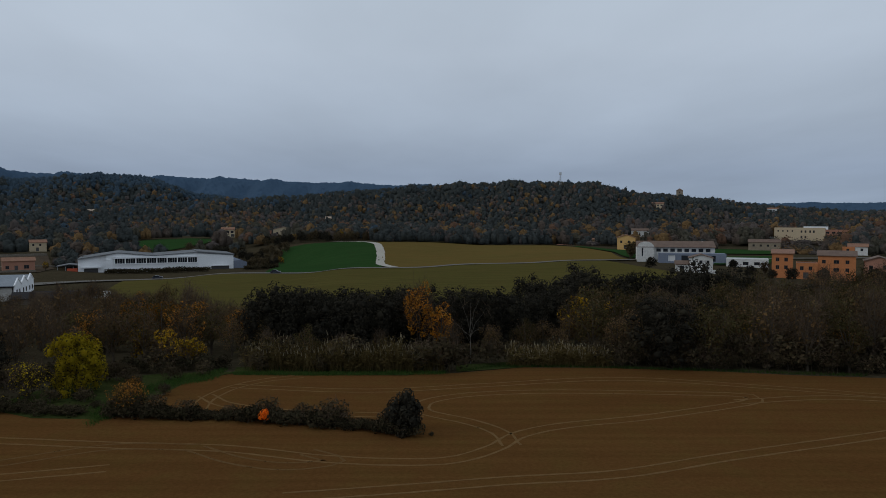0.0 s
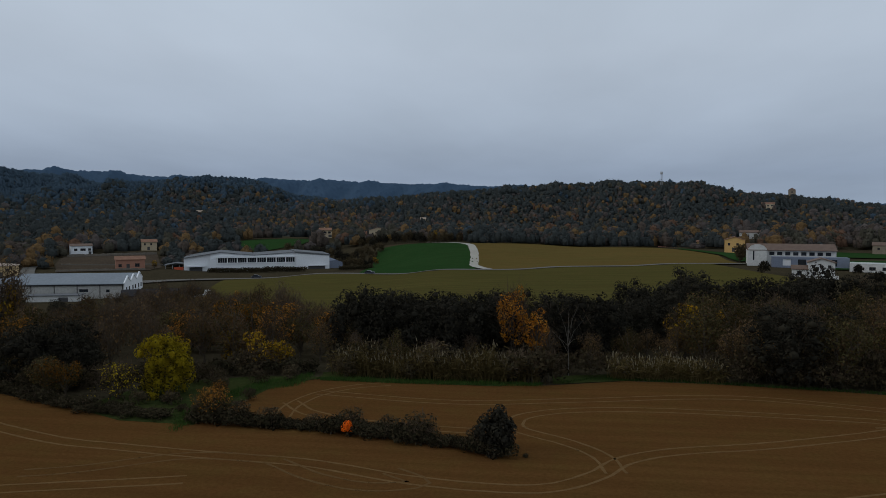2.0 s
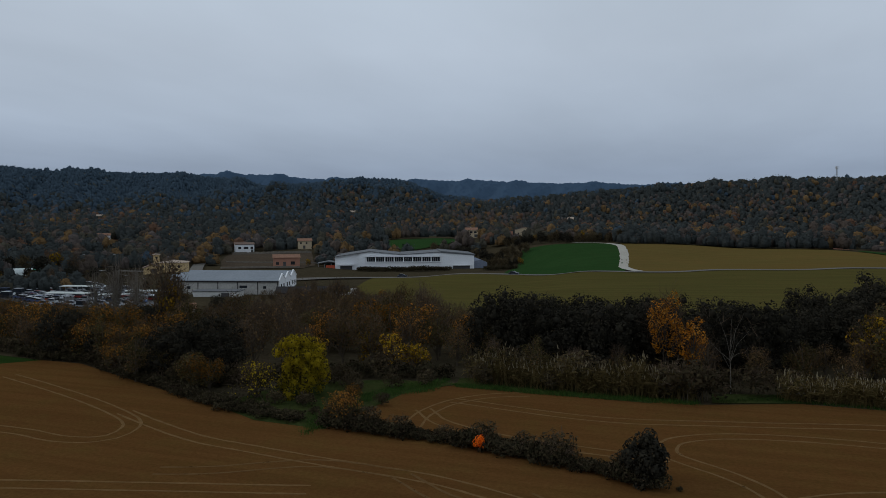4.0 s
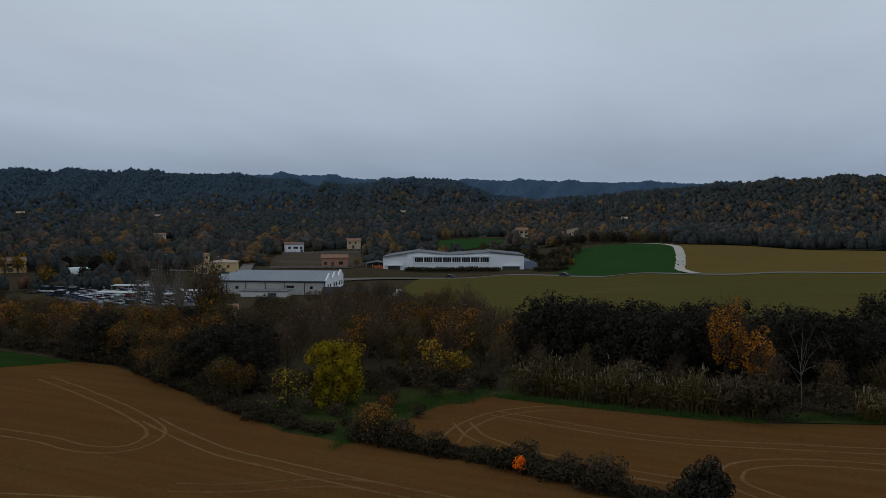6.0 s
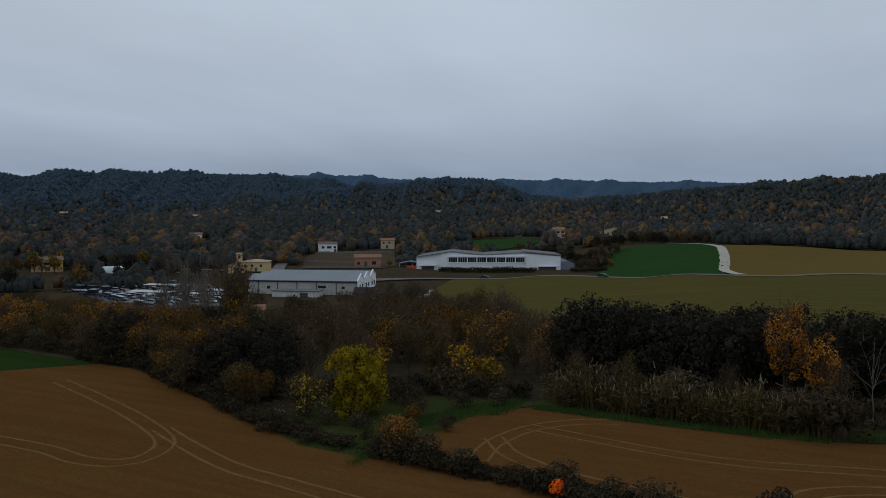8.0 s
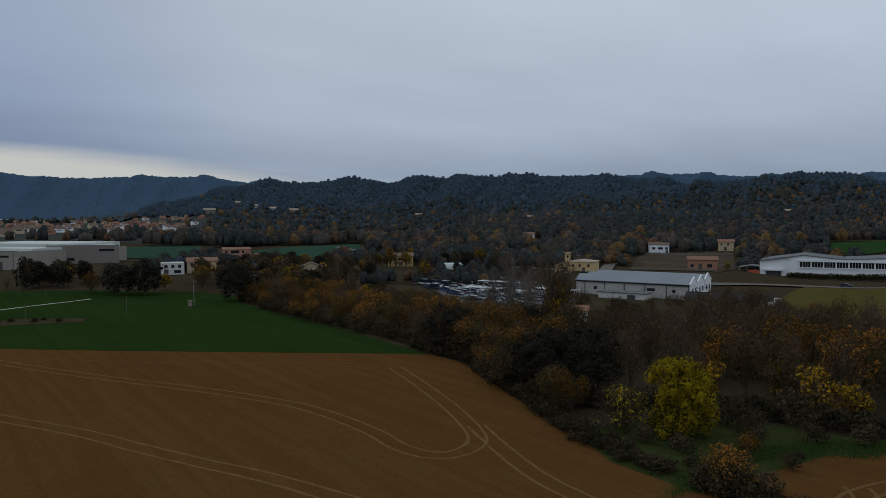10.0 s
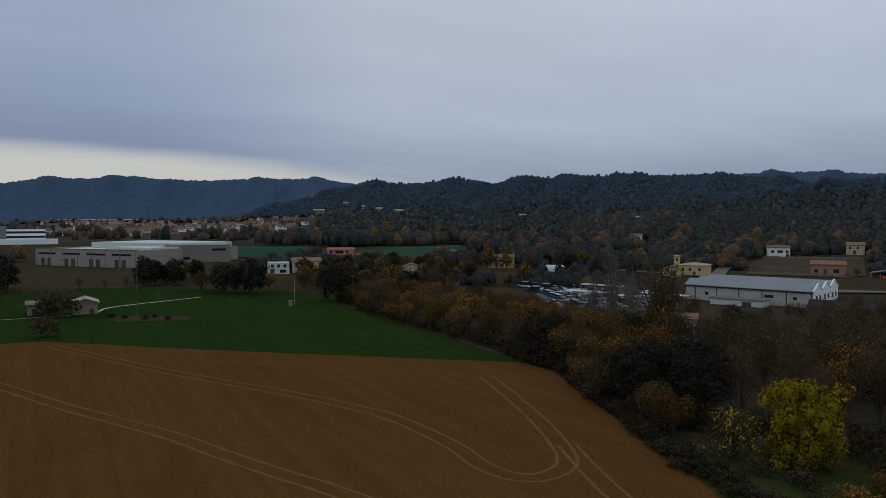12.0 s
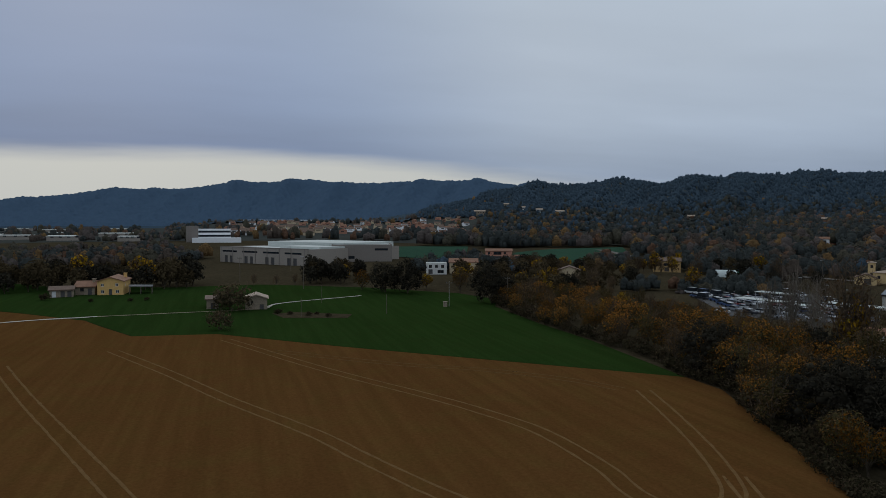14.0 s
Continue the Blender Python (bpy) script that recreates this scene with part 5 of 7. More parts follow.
sheet("roof", [(FW - 0.2, 9.0), (FW + 17, 7.6), (FW + 17, 8.3), (FW - 0.2, 9.9)], -0.9, 28.3, fac)
part("gate", boxes((FW + 6, FW + 14.5, -0.7, -0.62, 0.4, 2.6)), M["door_dark"], fac)
part("awning", boxes((FW + 5.8, FW + 14.8, -1.6, -0.62, 2.6, 3.1)), M["white"], fac)
bm = bmesh.new()
prism(bm, [(FW + 16.7, -0.8), (FW + 23.5, -0.8), (FW + 23.5, 4.0), (FW + 20.2, 5.3), (FW + 16.7, 4.6)], 1.5, 24)
part("annex", bm, M["bluegrey"], fac, "blue-grey gabled annex")
bm = bmesh.new()
prism(bm, [(-15, -0.8), (-3.25, -0.8), (-3.25, 8.7), (-15, 6.95)], 1.0, 27)
part("low_hall", bm, M["white"], fac)
part("loading_bay", boxes((-12.5, -6.6, 0.85, 0.98, 0.3, 2.6)), M["door_dark"], fac)
part("awning", boxes((-13.5, -5.5, -1.0, 0.98, 2.9, 3.5)), M["white"], fac)
part("porch", boxes((-3.2, -0.02, -0.4, 12, -0.8, 6.4)), M["white"], fac)
part("banner", boxes((-19.5, -15.2, 0.8, 1.0, 1.2, 2.9)), M["red"], fac, "orange-red banner")
sheet("canopy", [(-24, 3.6), (-18.5, 4.6), (-13.6, 3.9), (-13.6, 4.15), (-18.5, 4.85), (-24, 3.85)], 2, 12, fac)
for k in range(4):
    part("canopy_post", boxes((-23.5 + 3.2 * k, -23.3 + 3.2 * k, 2.2, 2.4, -0.6, 3.6)), M["steel"], fac)
for k in range(3):
    part("vent", boxes((28.5 + 1.2 * k, 29.2 + 1.2 * k, -0.06, 0.02, 2.2, 2.7)), M["door_dark"], fac)

# the grey-roofed sheds with three white gables
shed = thing("workshop", "long workshop with grey-blue roof and white gables", "workshop", -187.6, 233.8, -6.6, 17.0)
SH, SD = 42.0, 11.0
for k in range(3):
    y0, h0 = k * 8.6, 5.6 + 0.15 * k
    part("gable_wall", prism(bmesh.new(), [(0, -0.8), (8.5, -0.8), (8.5, h0), (4.25, h0 + 2.0), (0, h0)], SH, SH + 0.35), M["white"], shed).matrix_basis = pose(0, y0, 0) @ Matrix(((0, 1, 0, 0), (1, 0, 0, 0), (0, 0, 1, 0), (0, 0, 0, 1)))
    bm = bmesh.new()
    prism(bm, [(-0.25, h0 - 0.1), (4.25, h0 + 1.95), (8.75, h0 - 0.1), (8.75, h0 + 0.1), (4.25, h0 + 2.15), (-0.25, h0 + 0.1)], -0.3, SH + 0.02)
    for v in bm.verts:
        v.co.x, v.co.y = v.co.y, v.co.x
    bmesh.ops.recalc_face_normals(bm, faces=bm.faces[:])
    rf = part("roof", bm, M["metal_roof"], shed)
    rf.matrix_basis = pose(0, y0, 0)
    part("coping", prism(bmesh.new(), [(-0.3, h0), (4.25, h0 + 2.3), (8.8, h0), (8.8, h0 + 0.3), (4.25, h0 + 2.65), (-0.3, h0 + 0.3)], SH - 0.05, SH + 0.45), M["white"], shed).matrix_basis = pose(0, y0, 0) @ Matrix(((0, 1, 0, 0), (1, 0, 0, 0), (0, 0, 1, 0), (0, 0, 0, 1)))
    for a in (1.8, 5.4):
        part("window", boxes((SH + 0.36, SH + 0.42, y0 + a, y0 + a + 1.3, 2.6, 4.2)), M["glass"], shed)
# front wall in the darker beige that holds its shade
part("wall", wall_mesh(SH, 6.4, [(7, 3.2, 1.3, 1.1), (27, 3.6, 3.0, 1.0), (36, 3.4, 1.2, 1.0)], 0.3), M["beige_wall"], shed).matrix_basis = pose(0, 0.02, -0.8)
part("wall", boxes((0, 0.3, 0.4, 25.6, -0.8, 5.6), (0, SH, 25.7, 26.0, -0.8, 5.6)), M["white_dirty"], shed)
for q, z_, w_, h_ in ((7, 2.4, 1.3, 1.1), (27, 2.8, 3.0, 1.0), (36, 2.6, 1.2, 1.0)):
    part("window", boxes((q, q + w_, 0.2, 0.26, z_, z_ + h_)), M["glass"], shed)
part("eaves_gutter", boxes((-0.2, SH, -0.5, -0.27, 5.1, 5.5)), M["dark_roof"], shed)
for k in range(6):
    part("downpipe", boxes((3.5 + 7.6 * k, 3.72 + 7.6 * k, -0.2, 0.0, -0.8, 5.1), bevel=0.05), M["dark_roof"], shed)
lean = thing("lean_to", "low lean-to with grey sheet roof beside the workshop", "shed", -172.9, 229.1, -6.6, 17.0)
part("wall", boxes((0, 17, 0, 0.3, -0.6, 2.4), (0, 0.3, 0.3, 6, -0.6, 2.4), (16.7, 17, 0.3, 6, -0.6, 2.4)), M["white_dirty"], lean)
sheet("roof", [(-0.4, 2.45), (17.4, 2.45), (17.4, 2.7), (-0.4, 2.7)], -0.4, 6.2, lean)
part("gate", boxes((10.5, 13.5, -0.06, -0.01, -0.4, 1.9)), M["door_dark"], lean)
dark = thing("dark_shed", "long low shed with a nearly black sheet roof", "shed", -140.3, 233.1, -6.4, 26.0)
part("wall", boxes((0, 25, 0.3, 0.6, -0.6, 2.2), (0, 25, 9.4, 9.7, -0.6, 2.2), (0, 0.3, 0.6, 9.4, -0.6, 2.2), (24.7, 25, 0.6, 9.4, -0.6, 2.2)), M["stone_dark"], dark)
roof_part(dark, 25, 10, 2.3, "x", 1.7, "dark_roof", 0.5)
building("hut", "small white hut with a tiled roof among the trees", -109.0, 146.0, 40, 4.2, 4, 3.9, "x", 0.8, "white_dirty", "tiles", front=[(0.6, 1.8, 0.9, 1.2), (2.6, 0.1, 1.0, 2.0, "door_dark")], category="hut", z=-1.9, foot=1.5)

# houses of the valley
building("villa", "cream villa with a terracotta roof on the slope", -158.9, 540.4, 18, 14.5, 9, 5.8, "x", 1.6, "cream", "tiles", front=[(3.2, 3.2, 2.2, 1.6), (6.6, 3.2, 2.0, 1.6), (6.8, 0.4, 2.4, 2.0, "door_dark"), (10.6, 3.2, 1.2, 1.4)], chimney=(4, 4, 2.2))
building("villa", "pale stucco villa with low tiled roofs and trees around", -115.3, 521.5, 14, 15, 10, 6.6, "y", 2.0, "cream", "tiles_brown", front=[(2, 3.4, 1.2, 1.4), (6.4, 3.4, 1.6, 1.4), (10.5, 3.4, 1.2, 1.4), (4.0, 0.3, 1.8, 2.0, "door_dark"), (9, 0.8, 1.4, 1.4)])
building("outbuilding", "reddish brick outbuilding beside the villa", -127.3, 523.8, 14, 4.5, 6, 5.8, "flat", 0, "brick", "dark_roof", front=[(1.4, 2.8, 1.4, 1.4)])
building("outbuilding", "low white terrace wing of the villa", -124.9, 516.7, 14, 8, 5, 2.6, "flat", 0, "cream", "pale_roof", front=[(4.4, 0.2, 1.8, 2.0, "door_dark")])
building("house", "bright white house with a brown tiled roof", -243.6, 363.8, 40, 10.5, 8, 5.2, "x", 0.9, "white", "tiles_brown", front=[(1.6, 2.5, 1.6, 1.3), (4.6, 2.5, 2.6, 1.3), (8.4, 2.5, 1.4, 1.3), (8.6, 0.2, 1.4, 2.0, "door_dark")], right=[(2, 2.4, 1.2, 1.3)])
building("house", "salmon brick house with a low tiled roof", -186.5, 315.4, 33, 12.5, 9, 4.4, "x", 1.3, "brick", "tiles", front=[(1.2, 1.0, 1.4, 1.4), (4.6, 0.2, 1.4, 2.2, "door_dark"), (8.2, 1.0, 2.0, 1.6)])
building("country_house", "ochre country house with a pale hipped tile roof", -211.6, 264.4, 30, 11, 10, 4.4, "hip", 1.1, "cream_yellow", "tiles_pale", front=[(1.2, 2.2, 1.0, 1.2), (4, 2.2, 1.0, 1.2), (7.8, 2.2, 1.0, 1.2), (5.6, 0.1, 1.2, 1.9, "door_dark")])
building("house_tower", "slender ochre tower of the country house", -219.0, 263.6, 43, 2.4, 2.4, 7.8, "hip", 0.5, "cream_yellow", "tiles_pale", front=[(0.8, 5.8, 0.8, 1.2), (0.8, 3.0, 0.8, 1.2)], category="tower")
building("outbuilding", "low ochre barn below the country house", -215.4, 257.0, 42, 7.0, 7, 2.6, "y", 1.4, "cream_yellow", "tiles_brown", front=[(3, 0.2, 2.2, 2.2, "door_dark")])
building("house", "small white house at the wood's foot", -238.6, 400.8, 33, 4.6, 5, 3.4, "y", 0.8, "white_dirty", "tiles_brown", front=[(1.4, 1.0, 1.4, 1.2)])
building("house", "two-storey cream house with a red roof among trees", -224.3, 398.0, 32, 8.2, 7, 5.0, "x", 1.3, "cream", "tiles", front=[(1.2, 3.0, 1.0, 1.2), (4.6, 3.0, 1.0, 1.2), (3, 0.2, 1.4, 2.0, "door_dark")])
building("house", "white house far out among autumn woods", -402.7, 421.5, 47, 8.5, 7, 4.6, "x", 1.3, "white", "tiles", front=[(1.4, 2.4, 1.6, 1.3), (5, 2.4, 1.6, 1.3)])
building("house", "pinkish house far out among autumn woods", -409.2, 438.7, 46, 8.5, 7, 3.8, "x", 1.2, "pink", "tiles", front=[(1.4, 1.4, 1.6, 1.3), (5, 1.4, 1.6, 1.3)])
building("house", "coral red house with a flat roof by the green field", -367.8, 174.1, 70, 14, 9, 4.8, "x", 1.0, "pink", "tiles", front=[(1.2, 3.0, 1.2, 1.3), (4.2, 2.8, 4.2, 1.6), (9.6, 3.0, 1.2, 1.3), (4.2, 0.2, 4.2, 1.9, "door_dark")])
building("outbuilding", "low coral red garage wing", -364.3, 183.6, 70, 6, 6, 2.6, "flat", 0, "pink", "tiles", front=[(1.5, 0.1, 2.6, 2.0, "door_dark")])
building("house", "long white house with a terracotta roof", -278.5, 124.8, 72, 11, 9, 4.4, "x", 1.2, "cream", "tiles", front=[(1.2, 2.8, 1.0, 1.2), (4, 2.8, 1.0, 1.2), (6.8, 2.8, 1.0, 1.2), (4.0, 0.3, 1.6, 1.9, "door_dark")], right=[(3, 2.4, 1, 1)])
building("house", "flat-roofed grey and white house with a veranda", -276.6, 113.2, 75, 8, 8, 4.4, "flat", 0, "white_dirty", "pale_roof", front=[*row(0.5, 7.5, 3, 2.5, 1.1, 1.2), (0.9, 0.2, 1.6, 1.8, "door_dark"), (4.4, 0.5, 2.4, 1.2)])
building("house", "pale house half hidden by autumn trees", -262.0, 162.3, 63, 9, 7, 3.8, "y", 1.6, "cream", "tiles_brown", front=[(1.8, 1.2, 1.1, 1.2), (5.6, 1.2, 1.1, 1.2)])
building("house", "ochre farmhouse behind yellow trees", -293.3, 226.7, 57, 12, 8, 5.0, "x", 1.3, "ochre", "tiles_brown", front=[(1.4, 2.8, 1.4, 1.3), (4.8, 2.8, 2.2, 1.3), (9.0, 2.8, 1.4, 1.3), (5, 0.3, 2, 1.9, "door_dark")])

def stone_wall(points, h, label):
    """A rough field wall of stacked stone, uneven along its top."""
    line = curve_through(points, 1.2)
    verts, quads = [], []
    for i, q in enumerate(line):
        way = (line[min(i + 1, len(line) - 1)] - line[max(i - 1, 0)]).normalized()
        side = Vector((-way.y, way.x, 0)) * 0.25
        z = ground_z(q.x, q.y)
        t = z + h * random.uniform(0.85, 1.1)
        verts += [(*(q - side).xy, z - 0.4), (*(q - side).xy, t), (*(q + side).xy, t), (*(q + side).xy, z - 0.4)]
        if i:
            k = 4 * i
            quads += [(k - 4, k, k + 1, k - 3), (k - 3, k + 1, k + 2, k - 2), (k - 2, k + 2, k + 3, k - 1)]
    tagged(new("field_wall", mesh_from("field_wall", verts, quads, M["stone_dark"])), label, "wall", "walls of the terraced plot")


stone_wall([(-241, 348), (-224, 360), (-205, 372)], 1.5, "dark dry-stone wall along the upper terrace")
stone_wall([(-226, 322), (-205, 334), (-186, 346)], 0.9, "low dry-stone wall across the bare plot")
stone_wall([(-208, 293), (-192, 302), (-176, 310)], 1.1, "dry-stone wall beside the road")

# the eastern village
wb = thing("barrel_hall", "white and blue-grey hall with barrel-vaulted ends", "hall", 81.5, 301.5, 4.2, -13.0)
arc = [(0, -0.8), (7, -0.8), (7, 6.0)] + [(3.5 + 3.5 * math.cos(t), 6.0 + 2.6 * math.sin(t)) for t in np.linspace(0.15, math.pi - 0.15, 9)] + [(0, 6.0)]
part("end_wall", prism(bmesh.new(), arc, -0.2, 0.25), M["white_dirty"], wb)
part("slot_window", boxes((1.9, 2.4, -0.26, -0.21, 2.4, 6.0)), M["glass"], wb)
part("hall_wall", boxes((7.05, 31, 0.6, 0.9, -0.8, 6.2), (0, 0.3, 0.3, 14, -0.8, 6.2), (30.7, 31, 0.95, 14, -0.8, 6.2), (0.35, 30.6, 13.7, 14, -0.8, 6.2)), M["white_dirty"], wb)
roof_part(wb, 31, 14, 6.3, "x", 2.2, "tiles_brown", 0.3)
for k in range(8):
    part("arch_window", boxes((7.8 + 2.8 * k, 9.6 + 2.8 * k, 0.52, 0.58, 4.4, 5.7)), M["glass"], wb)
arc2 = [(24, 6.0), (31, 6.0)] + [(27.5 + 3.5 * math.cos(t), 6.0 + 2.6 * math.sin(t)) for t in np.linspace(0.15, math.pi - 0.15, 9)]
part("end_wall", prism(bmesh.new(), arc2, 13.4, 13.65), M["white"], wb)
part("front_block", wall_mesh(26, 4.8, [(3.6 + 5.2 * k, 1.6, 2.8, 2.4) for k in range(4)], 0.4), M["bluegrey"], wb).matrix_basis = pose(8.5, -5.4, -0.8)
part("front_block_roof", boxes((8.5, 34.5, -5.0, 0.55, 3.7, 4.0), (8.5, 8.9, -5.0, 0.55, -0.8, 3.7), (34.1, 34.5, -5.0, 0.55, -0.8, 3.7)), M["bluegrey"], wb)
for k in range(4):
    part("shop_window", boxes((12.1 + 5.2 * k, 14.9 + 5.2 * k, -5.2, -5.12, 0.8, 3.2)), M["frame_white" if k == 0 else "glass"], wb)
building("house", "white two-storey house with brown tiled roofs", 90.0, 250, -17, 7.6, 8, 4.8, "y", 1.2, "white_dirty", "tiles_brown", front=[(1.0, 2.9, 0.9, 1.1), (3.3, 2.9, 0.9, 1.1), (5.6, 2.9, 0.9, 1.1), (1.2, 0.4, 1.1, 1.5), (4.6, 0.3, 1.6, 1.7, "door_dark")], right=[(2, 2.8, 1, 1.1), (5, 2.8, 1, 1.1)])
building("outbuilding", "low white wing with a tiled roof", 84.0, 251.8, -17, 4.4, 6, 2.5, "x", 1.0, "white_dirty", "tiles_brown", front=[(1.4, 0.4, 1.4, 1.5)])
building("garden_wall", "long white garden wall of the house", 88.5, 246.5, -17, 10, 0.8, 1.0, "flat", 0, "white_dirty", "white_dirty", category="wall")
building("outbuilding", "low white flat-roofed building with a terrace", 117, 276, -23, 15, 9, 3.2, "flat", 0, "white_dirty", "pale_roof", front=[(1.5, 0.3, 2.4, 2.0), (6, 0.8, 2.0, 1.2), (10, 0.8, 2.0, 1.2)])
building("apartment_house", "tall orange stucco house with stepped roofs", 114.5, 242, -26, 6.5, 9, 8.2, "mono", 1.0, "orange", "tiles", front=[(1.2, 5.6, 1.1, 1.3), (3.8, 5.6, 1.1, 1.3), (1.2, 3.0, 1.1, 1.3), (3.8, 3.0, 1.1, 1.3)])
building("apartment_house", "lower orange stucco wing with roof terrace", 121, 238.5, -26, 6.5, 9, 5.4, "flat", 0, "orange", "tiles", front=[(1.2, 3.0, 1.1, 1.3), (3.8, 3.0, 1.1, 1.3), (2.2, 0.2, 1.6, 2.1, "door_dark")])
building("apartment_house", "broad orange stucco house with brown roofs", 129, 235, -29, 11, 10, 8.0, "x", 1.4, "orange", "tiles_brown", front=[(1.2, 5.4, 1.1, 1.2), (4.6, 5.4, 1.6, 1.2), (8, 5.4, 1.1, 1.2), (1.2, 2.8, 1.1, 1.2), (4.6, 2.8, 1.6, 1.2), (8, 2.8, 1.1, 1.2)])
building("apartment_house", "orange stucco house end with a tiled roof", 139, 228.5, -29, 8, 10, 6.6, "y", 1.3, "brick", "tiles_brown", front=[(1.2, 4.0, 1.1, 1.2), (5, 4.0, 1.1, 1.2), (3, 1, 1.6, 1.2)])
building("apartment_house", "brown-red house at the village edge", 150, 226, -30, 9, 10, 5.8, "x", 1.4, "brick", "tiles", front=[(1.5, 3.4, 1.2, 1.2), (5.5, 3.4, 1.2, 1.2)])
building("apartment_block", "large beige apartment block with rows of windows", 249, 502, -26, 32, 12, 9.0, "flat", 0, "cream", "pale_roof", front=[*row(16, 21, 2, 5.6, 1.1, 1.6), *row(16, 21, 2, 1.8, 1.1, 1.6), *row(21.5, 26, 2, 5.6, 1.1, 1.6), *row(1, 13, 4, 6.2, 0.9, 1.1)], category="apartments")
building("apartment_block", "beige brick apartment wing with terraces", 286, 526, -28, 22, 12, 7.0, "flat", 0, "brick", "tiles", front=[*row(1, 21, 5, 4.2, 2.2, 1.3), *row(1, 21, 5, 1.0, 2.2, 1.3)], category="apartments")
building("house", "modern white house above the village", 322, 621, -27, 19, 10, 7.0, "flat", 0, "white", "pale_roof", front=[*row(1, 18, 4, 3.8, 2.6, 1.6), *row(1, 18, 3, 0.6, 2.6, 1.8)])
building("house", "white house with dark doors under the hill", 149, 540, -15, 14.5, 8, 4.8, "x", 1.4, "white_dirty", "tiles_brown", front=[(2, 1.4, 1.2, 1.4), (5.4, 1.4, 1.2, 1.4), (9.6, 1.4, 1.2, 1.4)])
building("house", "ochre yellow house beside the road", 99, 388, -14, 9.6, 8, 6.4, "y", 1.6, "yellow", "tiles", front=[(1.6, 3.6, 1.1, 1.3), (5.6, 3.6, 1.1, 1.3), (3.6, 0.4, 1.6, 2.0, "door_dark")])
building("house", "low pinkish house at the wood's foot", 80, 473, -10, 10, 7, 4.4, "x", 1.3, "pink", "tiles_brown", front=[(1.6, 1.2, 1.3, 1.4), (6, 1.2, 1.3, 1.4)])
building("outbuilding", "small ochre shed at the wood's foot", 100, 490, -11, 7, 5, 3.0, "x", 0.8, "ochre", "tiles", front=[(2, 0.2, 2.2, 2.0, "door_dark")], category="shed")
building("terrace_row", "row of brown stone farm buildings", 196, 438, -24, 18, 9, 5.4, "x", 1.6, "stone", "tiles_brown", front=row(1, 17, 4, 2.8, 1.2, 1.3), category="house")
building("house", "white house high on the slope", 376, 818, -25, 14, 8, 5.0, "x", 1.3, "white", "tiles", front=row(1, 13, 3, 2.4, 1.6, 1.4))
building("house", "cream house in the woods below the ridge", 229, 767, -17, 12, 8, 4.8, "x", 1.3, "cream", "tiles", front=row(1, 11, 3, 2.2, 1.6, 1.4))
building("house", "small orange house among garden trees", 187, 331, -29, 5, 6, 4.4, "flat", 0, "orange", "tiles", front=[(1.6, 2.4, 1.2, 1.2)])
building("house", "brown-roofed house at the village edge", 205, 322, -31, 9, 8, 4.6, "x", 1.6, "brick", "tiles_brown", front=row(1, 8, 2, 2.4, 1.2, 1.3))
building("house", "long house with terracotta roof in the village", 262, 400, -32, 16, 9, 5.4, "x", 1.5, "brick", "tiles", front=row(1, 15, 4, 2.8, 1.3, 1.3))
building("house", "white-walled house in the village gardens", 215, 372, -30, 9, 8, 4.6, "x", 1.4, "white_dirty", "tiles", front=row(1, 8, 2, 2.4, 1.2, 1.3))
building("chapel", "old stone chapel tower on the ridge", 312, 950, -18, 8.4, 8, 14.0, "hip", 3.0, "stone", "tiles_brown", front=[(3.6, 10.4, 1.3, 2.2)], category="chapel", over=0.2)
building("house", "stone house beside the chapel", 338, 944, -19, 20, 8, 3.6, "x", 1.4, "stone", "tiles_brown", front=row(1, 19, 4, 1.4, 1.2, 1.2))
mast = thing("radio_mast", "slim lattice radio mast on the wooded hill", "mast", 150, 922, ground_z(150, 922) + 3.0, 0)
v, f = [], []
for a in range(3):
    t = 2 * math.pi * a / 3
    tube(v, f, [(1.3 * math.cos(t), 1.3 * math.sin(t), -1), (0.75 * math.cos(t), 0.75 * math.sin(t), 19)], 0.22, 0.16, 4)
for k in range(12):
    z0, z1 = 1.4 * k, 1.4 * k + 1.4
    for a in range(3):
        t, u = 2 * math.pi * a / 3, 2 * math.pi * (a + 1) / 3
        tube(v, f, [(1.2 * math.cos(t), 1.2 * math.sin(t), z0), (1.1 * math.cos(u), 1.1 * math.sin(u), z1)], 0.09, 0.09, 3)
part("lattice", mesh_from("lattice", [tuple(q) for q in v], f, M["steel"]), None, mast)
for k in range(3):
    t = 2 * math.pi * k / 3 + 0.4
    part("antenna", boxes((1.25 * math.cos(t) - 0.3, 1.25 * math.cos(t) + 0.3, 1.25 * math.sin(t) - 0.3, 1.25 * math.sin(t) + 0.3, 15.2, 18.4)), M["white_dirty"], mast)

# the western farm
building("farmhouse", "yellow farmhouse with a terracotta roof and white windows", -226.0, 5.1, 86, 6.6, 10, 3.8, "y", 1.1, "yellow", "tiles", front=[(0.9, 2.4, 0.8, 0.8), (4.6, 2.4, 0.8, 0.8), (0.9, 0.5, 0.9, 0.9), (2.9, 0.05, 0.9, 1.6, "door_dark"), (4.7, 0.5, 0.9, 0.9)], right=[(3, 2.2, 0.8, 0.8), (6.5, 2.2, 0.8, 0.8)], frames="frame_white", chimney=(5.6, 8.4, 1.6))
building("farmhouse_wing", "farmhouse wing with a long terracotta roof", -227.8, -1.5, 88, 5.0, 8, 2.3, "x", 1.2, "stone", "tiles", front=[(1.2, 1.0, 1.0, 1.0), (3.2, 0.05, 1.0, 1.8, "door_dark")], chimney=(4.3, 3.0, 1.9), category="house")
